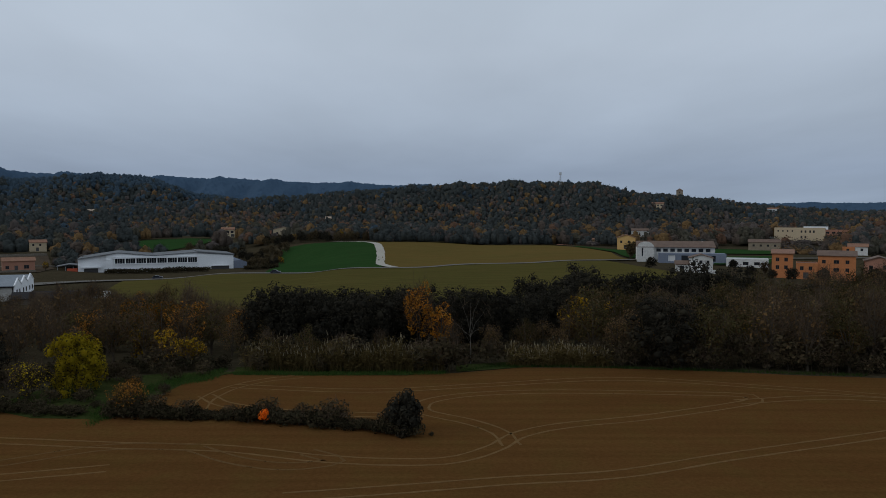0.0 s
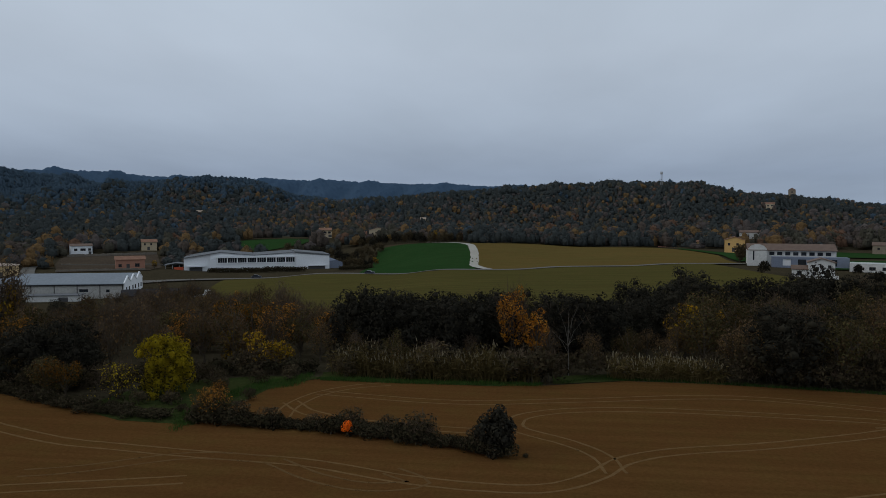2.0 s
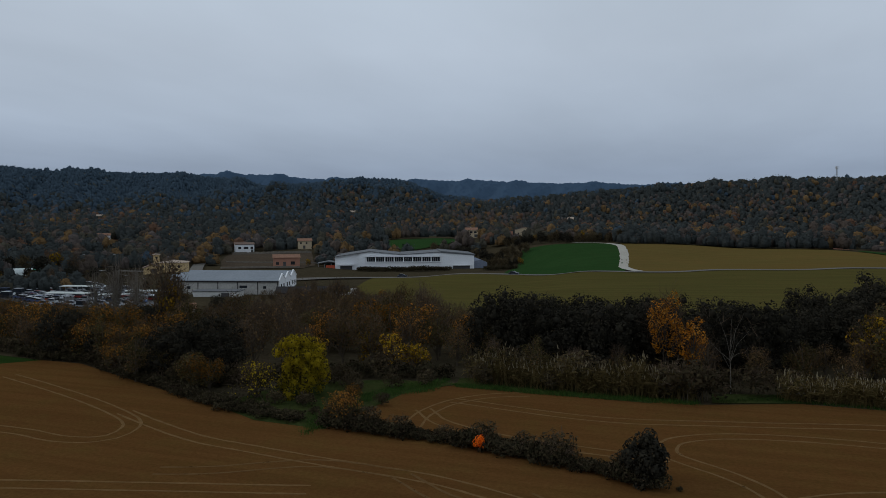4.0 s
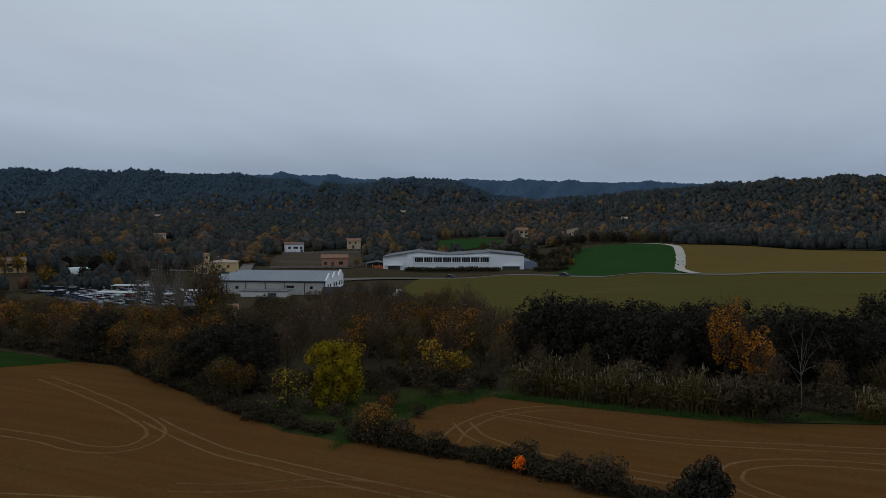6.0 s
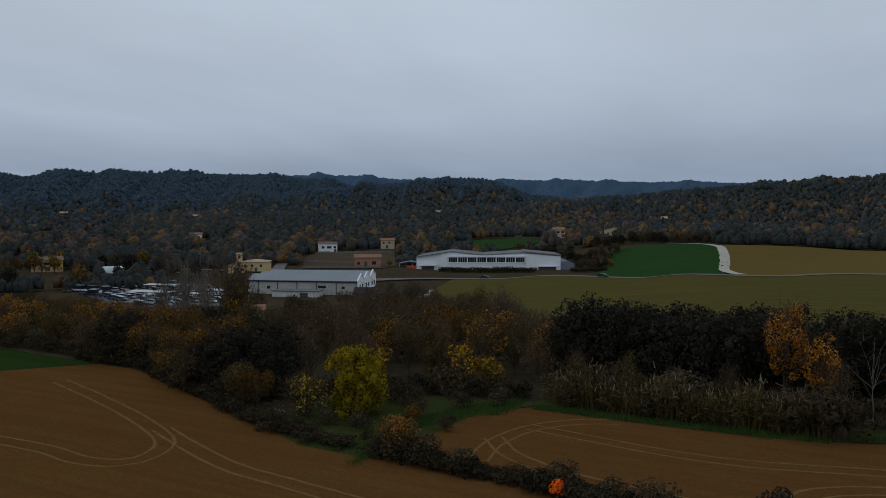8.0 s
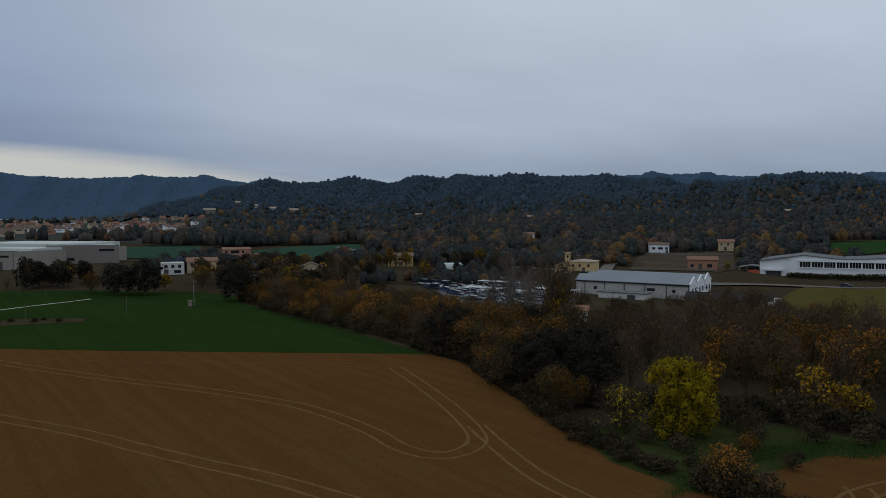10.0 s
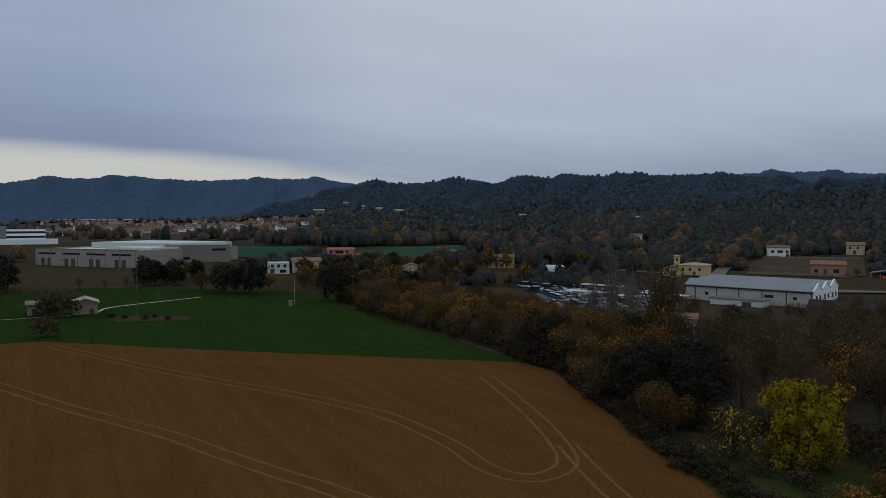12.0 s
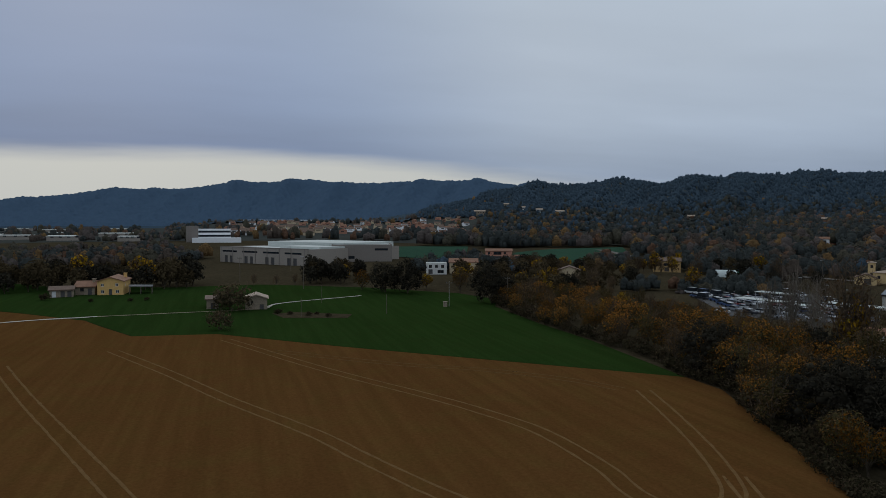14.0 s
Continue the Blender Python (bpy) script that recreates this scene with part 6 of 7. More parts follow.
building("farm_shed", "low tan farm shed with a brown roof", -223.0, -6.4, 97, 5.6, 5, 2.0, "x", 0.7, "stone", "tiles_brown", front=[(0.5, 0.05, 1.0, 1.6, "frame_white"), (2.6, 0.05, 1.0, 1.6, "door_dark"), (4.2, 0.05, 1.0, 1.6, "door_dark")], category="shed")
port = thing("carport", "open carport with a pale grey sheet roof", "carport", -226.7, 9.7, ground_z(-227.3, 11.6), 94)
sheet("roof", [(0, 2.2), (6.2, 2.0), (6.2, 2.12), (0, 2.32)], -0.3, 5.5, port, "roof_grey")
for px, py in ((0.2, 0), (3.1, 0), (6.0, 0), (0.2, 5), (3.1, 5), (6.0, 5)):
    part("post", boxes((px - 0.08, px + 0.08, py - 0.08, py + 0.08, -0.4, 2.05)), M["pole_wood"], port)
building("barn", "ruined stone barn wall beside a bush", -194.1, 32.5, 91, 2.8, 5, 2.4, "mono", 0.4, "stone", "tiles_brown", front=[(1.0, 0.0, 1.0, 1.6, "door_dark")], category="barn")
building("barn", "small stone barn with a tiled roof", -191.6, 42.7, 88, 5.2, 6.5, 2.7, "y", 0.9, "stone", "tiles_pale", front=[(3.4, 0.0, 1.0, 1.3, "door_dark"), (1.4, 1.6, 0.5, 0.6)], category="barn")

# industry and town beyond
big = thing("warehouse", "huge grey-brown concrete warehouse with pale roof", "warehouse", -373.6, 32.7, 2.2, 36.0)
WH = 62.0
DOORS = [(q + 15 * k, 0.9, 2.4, 3.4) for k in range(4) for q in (3.5, 7.5)]
part("wall", wall_mesh(WH, 8.4, DOORS, 0.4), M["concrete"], big).matrix_basis = pose(0, 0, -0.8)
for q, _, w_, h_ in DOORS:
    part("loading_door", boxes((q, q + w_, 0.2, 0.28, 0.1, 3.5)), M["door_dark"], big)
for k in range(8):
    part("panel_rib", boxes((1.2 + 8.4 * k, 1.5 + 8.4 * k, -0.14, -0.005, -0.8, 7.6)), M["concrete_dark"], big)
for q in (2, 17, 32, 47):
    part("window_band", boxes((q, q + 11, -0.05, 0.0, 5.2, 6.0)), M["glass"], big)
part("coping", boxes((-0.1, WH + 0.1, -0.2, 0.5, 7.6, 7.85)), M["concrete_dark"], big)
part("wall", boxes((0, 0.4, 0.5, 60, -0.8, 7.6), (WH - 0.4, WH, 0.5, 60, -0.8, 7.6), (0.5, WH - 0.5, 59.6, 60, -0.8, 7.6)), M["concrete"], big)
part("roof", boxes((0.45, WH - 0.45, 0.5, 59.5, 6.8, 7.2)), M["pale_roof"], big)
part("roof_hall", boxes((6, WH - 2, 24, 58, 7.25, 9.8)), M["pale_roof"], big)
part("roof_hall", boxes((34, WH - 1, 8, 23.5, 7.25, 8.4)), M["pale_roof"], big)
big2 = thing("warehouse", "tall brown-grey panelled warehouse block", "warehouse", -339, 81.5, 3.0, 80.0)
part("wall", wall_mesh(27.5, 9.2, [(7, 2.6, 3.4, 1.3), (19.6, 6.4, 6, 1.0)], 0.4), M["concrete_dark"], big2).matrix_basis = pose(0, 0, -0.8)
part("window_band", boxes((7, 10.4, 0.2, 0.26, 1.8, 3.1)), M["glass"], big2)
part("window_band", boxes((19.6, 25.6, 0.2, 0.26, 5.6, 6.6)), M["glass"], big2)
part("wall", boxes((0, 0.4, 0.5, 40, -0.8, 8.4), (27.1, 27.5, 0.5, 40, -0.8, 8.4), (0.5, 27, 39.6, 40, -0.8, 8.4)), M["concrete_dark"], big2)
part("roof", boxes((0.45, 27.05, 0.5, 39.5, 7.7, 8.1)), M["pale_roof"], big2)
off = thing("office_building", "white office building with three bands of windows", "office", -570.5, 15.5, 6.3, 91.0)
part("stair_tower", boxes((-8.4, -0.05, -0.5, 14, -0.8, 12.2)), M["concrete_dark"], off)
for k in range(4):
    part("band", boxes((0, 23, 0, 0.4, -0.8 if k == 0 else 3.1 * k - 0.5, 3.1 * k + (1.1 if k < 3 else 0.9))), M["white"], off)
for k in range(3):
    part("window_band", boxes((0.1, 22.9, 0.22, 0.3, 3.1 * k + 1.1, 3.1 * k + 2.6)), M["glass"], off)
part("body", boxes((0, 23, 0.45, 14, -0.8, 10.0)), M["white_dirty"], off)
part("low_block", boxes((-4, 30, -14, -2, -0.8, 3.6)), M["white"], off)


def town_house(seed):
    ran = random.Random(seed)
    w, h, d = ran.uniform(8, 14), ran.choice((3.6, 4.5, 5.5, 6.5)), 10
    wall = ran.choice(("brick", "pink", "cream", "cream", "white", "white"))
    return building("town_house", "town house with a terracotta tiled roof", 0, 0, 0, w, d, h, ran.choice("xxy"), 2.8, wall, ran.choice(("tiles", "tiles", "tiles_brown")), front=row(0.5, w - 0.5, 1, h - 2.6, w * 0.5, 1.3), group="houses of the town", z=-300, foot=3.0)


town = [town_house(900 + k) for k in range(8)]
ran = random.Random(42)
placed = []
for k in range(4000):
    if len(placed) >= 145:
        break
    az, r = ran.uniform(69.5, 88.5), ran.uniform(740, 1260)
    tx, ty = -math.sin(radians(az)) * r, math.cos(radians(az)) * r
    if any((tx - a) ** 2 + (ty - b) ** 2 < 12.5**2 for a, b in placed):
        continue
    if ground_z(tx, ty) > 26:
        continue
    placed.append((tx, ty))
    m = pose(tx, ty, ground_z(tx, ty), 0, 0, az + ran.uniform(-35, 35)) @ Matrix.Diagonal((0.7, 0.7, 0.7, 1))
    if len(placed) <= 8:
        town[len(placed) - 1].matrix_basis = m
    else:
        copy_thing(ran.choice(town), Matrix.Identity(4)).matrix_basis = m
# villas on the hillside and low factory roofs on the plain
for n, (x, y, rot, w, h, wall) in enumerate(((-1086, 419, 70, 24, 6, "stone"), (-1210, 517, 68, 20, 5, "stone"), (-1061, 482, 67, 11, 3.5, "white"), (-1051, 506, 65, 14, 4.5, "white"), (-992, 513, 64, 18, 3.2, "white_dirty"), (-850, 640, 53, 13, 3, "stone"), (-700, 720, 44, 16, 3, "stone"), (-680, 726, 43, 9, 3, "cream"), (-400, 820, 26, 12, 3, "stone"), (-110, 690, 9, 7, 3.2, "cream"))):
    w *= 0.75
    building("hillside_villa", "pale villa among the pines of the hillside", x, y, rot, w, 7, h, "x", 1.8, wall, "tiles_pale", front=row(1, w - 1, 4, h - 2.4, 1.6, 1.5), foot=4.0)
far_hall = building("long_hall", "long white industrial hall far on the plain", -1907, 154, 86, 190, 30, 9, "flat", 0, "white", "pale_roof", category="factory", foot=6.0, z=17.5, front=row(2, 188, 12, 4.5, 6, 1.6))
for n, (az, r, w) in enumerate(((98, 640, 26), (101, 700, 34), (95, 760, 40), (103, 800, 30), (99, 900, 44), (93.5, 600, 18), (104, 1000, 50), (100, 1250, 60), (96, 1350, 50), (103, 1500, 80))):
    building("industrial_hall", "low grey industrial hall on the plain", -math.sin(radians(az)) * r, math.cos(radians(az)) * r, az - 12, w * 0.75, 14, 3.2, "x", 0.8, "concrete", "pale_roof", front=row(1, w - 1, 4, 2.4, 2.4, 1.4), category="factory", foot=3.0, group="halls of the plain")


# ---- vehicles, poles, hedges ----
def car_paint():
    m, nt, b = shader("car_paint", 0.3, 0.2, 0.5)
    info, ramp = nt.nodes.new("ShaderNodeObjectInfo"), nt.nodes.new("ShaderNodeValToRGB")
    ramp.color_ramp.interpolation = "CONSTANT"
    el = ramp.color_ramp.elements
    el[0].position, el[0].color = 0.0, (0.62, 0.63, 0.65, 1)
    el[1].position, el[1].color = 0.4, (0.28, 0.3, 0.33, 1)
    for p, c in ((0.58, (0.02, 0.022, 0.03, 1)), (0.74, (0.05, 0.09, 0.2, 1)), (0.84, (0.25, 0.03, 0.025, 1)), (0.9, (0.5, 0.51, 0.52, 1))):
        el.new(p).color = c
    nt.links.new(info.outputs["Random"], ramp.inputs[0])
    nt.links.new(ramp.outputs[0], b.inputs["Base Color"])
    return m


M["paint"] = car_paint()
M["paint_dark"] = surface("dark_blue_car_paint", (0.018, 0.022, 0.035), (0.022, 0.027, 0.042), 1.0, 8.0, 0.05, rough=0.3, spec=0.5)


def make_car(label, paint="paint", van=False):
    top = thing("car", label, "car", 0, 0, -300, 0, "cars in the yard")
    L, W, H = (4.9, 1.85, 2.2) if van else (4.2, 1.72, 1.42)
    bm = bmesh.new()
    prism(bm, [(0, 0.28), (L, 0.28), (L, 0.7), (L - 0.15, 0.92), (0.12, 0.86), (0, 0.6)], 0, W)
    bmesh.ops.bevel(bm, geom=bm.edges[:], offset=0.07, segments=2, affect="EDGES")
    part("body", bm, M[paint], top)
    cab = [(0.2, 0.88), (L - 0.9, 0.9), (L - 1.7, H), (0.3, H)] if van else [(0.35, 0.86), (L - 1.0, 0.9), (L - 1.75, H), (0.95, H)]
    bm = bmesh.new()
    prism(bm, cab, 0.1, W - 0.1)
    bmesh.ops.bevel(bm, geom=bm.edges[:], offset=0.05, segments=1, affect="EDGES")
    part("cabin_glass", bm, M["glass"], top)
    part("car_roof", boxes((cab[3][0] + 0.08, cab[2][0] - 0.05, 0.14, W - 0.14, H - 0.01, H + 0.05), bevel=0.02), M[paint], top)
    for x in (0.75, L - 0.85):
        for y in (-0.02, W - 0.18):
            v, f = [], []
            tube(v, f, [(x, y, 0.32), (x, y + 0.2, 0.32)], 0.32, 0.32, 12)
            n = len(v)
            me = bpy.data.meshes.new("wheel")
            me.from_pydata([tuple(q) for q in v], [], [*f, tuple(range(0, 12)), tuple(range(12, 24))])
            me.materials.append(M["tyre"])
            part("wheel", me, None, top)
    return top


CARS = [make_car("parked car in the crowded yard"), make_car("parked delivery van in the crowded yard", van=True)]
ran = random.Random(5)
first = True
YARD = [(-180, 170), (-222, 190), (-242, 207), (-206, 229), (-172, 213), (-162, 195)]
n = 0
for k in range(14):
    for j in range(15):
        x, y = -242 + 5.6 * k, 170 + 3.9 * j + (k % 3) * 0.7
        if not inside(YARD, x, y) or ran.random() < 0.16:
            continue
        src = CARS[1 if ran.random() < 0.14 else 0]
        m = pose(x, y, ground_z(x, y) + 0.16, 0, 0, ran.choice((0, 180)) + ran.uniform(-6, 6) + 12)
        if src.matrix_basis.translation.z < -100:
            src.matrix_basis = m
        else:
            copy_thing(src, m)
for x, y, rot in ((-119.5, 294.2, 16), (-72, 298.6, -4)):
    c = make_car("dark car driving on the country road", "paint_dark")
    tagged(c, group="cars on the road")
    c.matrix_basis = pose(x, y, ground_z(x, y) + 0.31, 0, 0, rot)
truck = thing("truck", "grey flatbed truck parked by the dark shed", "truck", -106.5, 214.7, ground_z(-106.5, 214.7), 35)
part("cab", boxes((4.6, 6.4, 0, 2.2, 0.6, 2.8), bevel=0.1), M["white_dirty"], truck)
part("windscreen", boxes((6.38, 6.44, 0.2, 2.0, 1.7, 2.6)), M["glass"], truck)
part("bed", boxes((0, 4.5, 0, 2.2, 0.8, 1.5), bevel=0.05), M["steel"], truck)
for x in (0.9, 5.3):
    for y in (0.0, 1.9):
        part("wheel", boxes((x - 0.4, x + 0.4, y, y + 0.3, 0, 0.8), bevel=0.12), M["tyre"], truck)

for x, y, w, rot in ((-192, 182, 14, 20), (-205, 200, 12, 25), (-184, 207, 16, 20), (-178, 190, 9, 35)):
    can = thing("yard_canopy", "pale flat canopy over parked cars", "canopy", x, y, ground_z(x, y), rot, "canopies of the yard")
    sheet("roof", [(0, 2.7), (w, 2.5), (w, 2.62), (0, 2.82)], 0, 5.0, can, "pale_roof")
    for q in (0.3, w / 2, w - 0.3):
        for s in (0.3, 4.7):
            part("post", boxes((q - 0.07, q + 0.07, s - 0.07, s + 0.07, -0.5, 2.5)), M["steel"], can)

tun = thing("greenhouse_tunnel", "white plastic tunnel with a green netting end", "greenhouse", -268.6, 232.8, ground_z(-265.3, 232.3), 50)
ring = [(3.0 * math.cos(t), 2.9 * math.sin(t)) for t in np.linspace(0, math.pi, 11)]
for nm, a, b, mat in (("film", 0.0, 9.4, "film"), ("net_end", 9.45, 13.2, "green_net")):
    bm = bmesh.new()
    prism(bm, ring, a, b)
    for v in bm.verts:
        v.co.x, v.co.y = v.co.y, v.co.x
    bmesh.ops.recalc_face_normals(bm, faces=bm.faces[:])
    part(nm, bm, M[mat], tun)


def pole(x, y, h, kind_="wood", cross=True):
    nm = "utility_pole" if cross else "street_lamp"
    top = thing(nm, "weathered utility pole with a crossarm in the fields" if cross else "pale street lamp column with a small head", "pole", x, y, ground_z(x, y), random.uniform(60, 100), "poles")
    v, f = [], []
    tube(v, f, [(0, 0, -0.4), (0, 0, h * 0.5), (0, 0, h)], 0.085, 0.05, 8)
    part("shaft", mesh_from("shaft", [tuple(q) for q in v], f, M["pole_wood" if kind_ == "wood" or not cross else "pole_concrete"], True), None, top)
    if cross:
        part("crossarm", boxes((-0.8, 0.8, -0.06, 0.06, h - 0.6, h - 0.45)), M["pole_wood"], top)
        for q in (-0.7, 0, 0.7):
            part("insulator", boxes((q - 0.05, q + 0.05, -0.05, 0.05, h - 0.44, h - 0.22)), M["roof_grey"], top)
    else:
        part("lamp_head", boxes((-0.9, 0.1, -0.12, 0.12, h - 0.02, h + 0.1)), M["steel"], top)
    return top


pole(-236.4, 58.6, 10.0, "concrete", False)
pole(-187.0, 90.6, 6.6, "concrete")
pole(-186.6, 106.5, 7.4)
for x, y in ((-203, 60.0), (-176.0, 52.0), (-177, 72)):
    post = thing("field_post", "thin dark wooden post in the wheat", "post", x, y, ground_z(x, y), 0, "posts in the wheat")
    v, f = [], []
    tube(v, f, [(0, 0, -0.4), (0.02, 0.03, 2.2), (0.05, 0.02, 4.6)], 0.06, 0.045, 6)
    part("shaft", mesh_from("shaft", [tuple(q) for q in v], f, M["pole_wood"], True), None, post)
pole(-262, 40, 8.5)
pole(-300, 60, 9.5, "concrete", False)
for x, y in ((-172, 204), (-185, 210), (-200, 214), (-205, 255), (-233, 255), (-250, 255)):
    pole(x, y, 8.0, "concrete", False)
boxy = thing("meter_box", "small pale meter cabin at the field pole", "box", -186.4, 89.4, ground_z(-186, 90), 80)
part("cabin", boxes((-0.45, 0.45, -0.4, 0.4, -0.2, 1.3), (-0.55, 0.55, -0.5, 0.5, 1.3, 1.4)), M["stone"], boxy)

# clipped dark hedges along the factory
for x, y, s in ((-108.5, 389.2, 0.9), (-103, 384.0, 0.75), (-114.4, 392.3, 0.95), (-120.3, 397.5, 0.9), (-127.1, 404.6, 0.8), (-92, 372, 0.5), (-88, 366, 0.45)):
    plant(random.choice(("mid_dark", "mid_dark", "mid_brown")), x, y, s)
scatter([(-100, 404), (-45, 401), (-36, 396), (-34, 408), (-60, 420), (-104, 424)], 5.0, [("mid_brown", 5), ("mid_dark", 3), ("mid_gold", 1)], 0.5, 0.85, 31)
for line in ([(-151.3, 323.4), (-133.2, 329.0), (-111.0, 336.5)], [(-93.9, 343.1), (-80.8, 345.8)]):
    for p in curve_through(line, 1.6):
        plant("shrub", p.x, p.y, random.uniform(1.1, 1.5))
# garden trees by the houses
for key, x, y, s in (("mid_dark", -107.9, 514.3, 0.9), ("mid_gold", -82.0, 363.7, 0.55), ("mid_gold", -176.5, 318.5, 0.5), ("mid_brown", -142.2, 402.9, 0.9), ("mid_gold", -232, 196, 1.1), ("mid_gold", -285.1, 215.2, 1.15), ("mid_gold", -278.0, 219.0, 1.0), ("mid_brown", -295.2, 212.4, 0.9), ("mid_dark", -255, 150, 0.8), ("mid_dark", -360, 160, 0.7), ("mid_brown", 83, 318, 1.0), ("mid_brown", 87, 330, 0.9), ("mid_dark", 100, 233, 0.6), ("mid_dark", 106, 231, 0.5), ("mid_dark", 137, 226, 0.6), ("mid_brown", 112, 250, 0.6), ("mid_dark", 126, 250, 0.7), ("mid_dark", 146, 244, 0.8), ("mid_dark", 152, 252, 0.9), ("mid_dark", 111, 228, 0.6), ("mid_dark", 119, 224, 0.65), ("mid_dark", 132, 220, 0.7), ("mid_dark", 143, 216, 0.75), ("mid_dark", 76, 262, 0.6), ("mid_dark", 106, 262, 0.5)):
    plant(key, x, y, s)
scatter([(-98, 362), (-86, 350), (-84, 392), (-102, 398)], 4.6, [("mid_brown", 4), ("mid_dark", 3), ("mid_gold", 0.6)], 0.45, 0.7, 32)
scatter([(-205, 128), (-256, 140), (-300, 142), (-318, 190), (-290, 205), (-262, 192), (-228, 160)], 7.0, [("mid_brown", 5), ("bare", 4), ("mid_dark", 3), ("mid_gold", 1.5)], 0.6, 1.0, 35, [(-262, 162, 9), (-258, 157, 8), (-278, 125, 10), (-277, 113, 9), (-255, 158, 7)])
scatter([(-236, 238), (-296, 205), (-312, 250), (-270, 268), (-240, 258)], 8.0, [("mid_brown", 5), ("bare", 4), ("mid_dark", 3), ("mid_gold", 2)], 0.6, 1.05, 33, [(-263, 236, 13), (-258, 226, 9), (-293, 227, 9), (-286, 222, 8)])
scatter([(-196, 232), (-228, 214), (-252, 214), (-238, 240), (-212, 246)], 6.5, [("mid_brown", 4), ("bare", 4), ("mid_dark", 4), ("mid_gold", 1)], 0.4, 0.7, 34, [(-215, 250, 10)])
# ---- far woods ----
def stand(name, label, x, y, size, kinds, lobes=4, sprays=0, tall=1.0, spray=0.062, low=1.0):
    """Woods past counting: every tree a crown of several uneven leafy masses, with loose sprays over them where it stands nearer."""
    n = len(x)
    z = np.concatenate([np.atleast_1d(ground_z(x[i : i + 8000], y[i : i + 8000])) for i in range(0, n, 8000)])
    hgt = size * tall * rng.uniform(0.75, 1.3, n) * low
    pine = np.isin(kinds, (GROVE_NAMES.index("pine"), GROVE_NAMES.index("ridge")))
    # leafy masses: one at the top, the rest in a ring below it
    k = np.arange(lobes)[None]
    th = rng.uniform(0, 6.28, (n, 1)) + k * 6.28 / max(1, lobes - 1) + rng.normal(0, 0.35, (n, lobes))
    out = np.where(k == 0, 0.06, 0.27) * size[:, None] * rng.uniform(0.7, 1.25, (n, lobes))
    rad = size[:, None] * rng.uniform(0.22, 0.32, (n, lobes))
    up = np.where(k == 0, 0.74, 0.52) * hgt[:, None] * rng.uniform(0.85, 1.12, (n, lobes))
    c = np.stack([x[:, None] + out * np.cos(th), y[:, None] + out * np.sin(th), z[:, None] + up], -1)
    wide = np.ones((n, lobes, 1, 3))
    wide[..., 2] = np.where(pine, 1.0, 0.85)[:, None, None] * np.clip(hgt / size, 0.5, 1.2)[:, None, None]
    v = c[:, :, None] + BALL_V * rad[..., None, None] * wide * rng.uniform(0.72, 1.25, (n, lobes, len(BALL_V), 1))
    # a skirt hides the trunk: the lower masses reach down
    v[..., 2] = np.where(BALL_V[:, 2] < -0.4, np.minimum(v[..., 2], (z + 0.14 * hgt)[:, None, None]), v[..., 2])
    verts = v.reshape(-1, 3)
    faces = (BALL_F[None] + (np.arange(n * lobes) * len(BALL_V))[:, None, None]).reshape(-1, 3)
    slot = np.repeat(kinds, lobes * len(BALL_F))
    if sprays:
        pick = rng.integers(0, lobes, (n, sprays))
        d = rng.normal(size=(n, sprays, 3))
        d[..., 2] = np.abs(d[..., 2]) * 1.1 - 0.25
        d /= np.linalg.norm(d, axis=-1, keepdims=True)
        r_ = np.take_along_axis(rad, pick, 1)[..., None]
        p = np.take_along_axis(c, pick[..., None], 1) + d * r_ * rng.uniform(0.85, 1.45, (n, sprays, 1))
        nrm = d + rng.normal(0, 0.55, d.shape) + np.array([0, 0, 0.3])
        a = np.cross(nrm, rng.normal(size=d.shape))
        a /= np.linalg.norm(a, axis=-1, keepdims=True) + 1e-9
        b = np.cross(nrm, a)
        b /= np.linalg.norm(b, axis=-1, keepdims=True) + 1e-9
        s = (size[:, None] * spray * rng.uniform(0.6, 1.3, (n, sprays)))[..., None]
        thin = np.where(kinds == GROVE_NAMES.index("bare"), 0.22, 0.75)[:, None, None]
        long_ = np.where(kinds == GROVE_NAMES.index("bare"), 1.9, 1.0)[:, None, None]
        q = np.stack([p - a * s * long_, p + b * s * thin, p + a * s * long_, p - b * s * thin], -2).reshape(-1, 3)
        i4 = len(verts) + np.arange(n * sprays)[:, None] * 4
        verts = np.concatenate([verts, q])
        faces = np.concatenate([faces, i4 + [0, 1, 2], i4 + [0, 2, 3]])
        slot = np.concatenate([slot, np.repeat(kinds, sprays), np.repeat(kinds, sprays)])
    me = mesh_from(name, verts, faces, None)
    for m in GROVE.values():
        me.materials.append(m)
    me.polygons.foreach_set("material_index", slot.astype(np.int32))
    me.update()
    return tagged(new(name, me), label, "woods", kind="stuff")


CLEAR = [(-158, 322, 14), (-170, 330, 12), (-165, 312, 14), (-178, 318, 10), (-172, 300, 16), (-186, 290, 12), (-160, 305, 14), (-60, 340, 40), (-35, 390, 14), (20, 345, 46), (50, 345, 42), (-60, 300, 38), (0, 300, 40), (50, 310, 30), (-150, 268, 18), (-165, 280, 16), (-132, 262, 18), (-176, 262, 12), (-118, 262, 16), (-160, 425, 24), (-170, 460, 22), (-188, 420, 16), (-160, 482, 18), (-150, 452, 20), (-185, 445, 14), (-380, 200, 40), (-430, 240, 35), (-440, 165, 45), (140, 300, 26), (165, 380, 30), (-222, 296, 10), (-580, 308, 40), (-60, 375, 30)]
LOW_WOOD = []
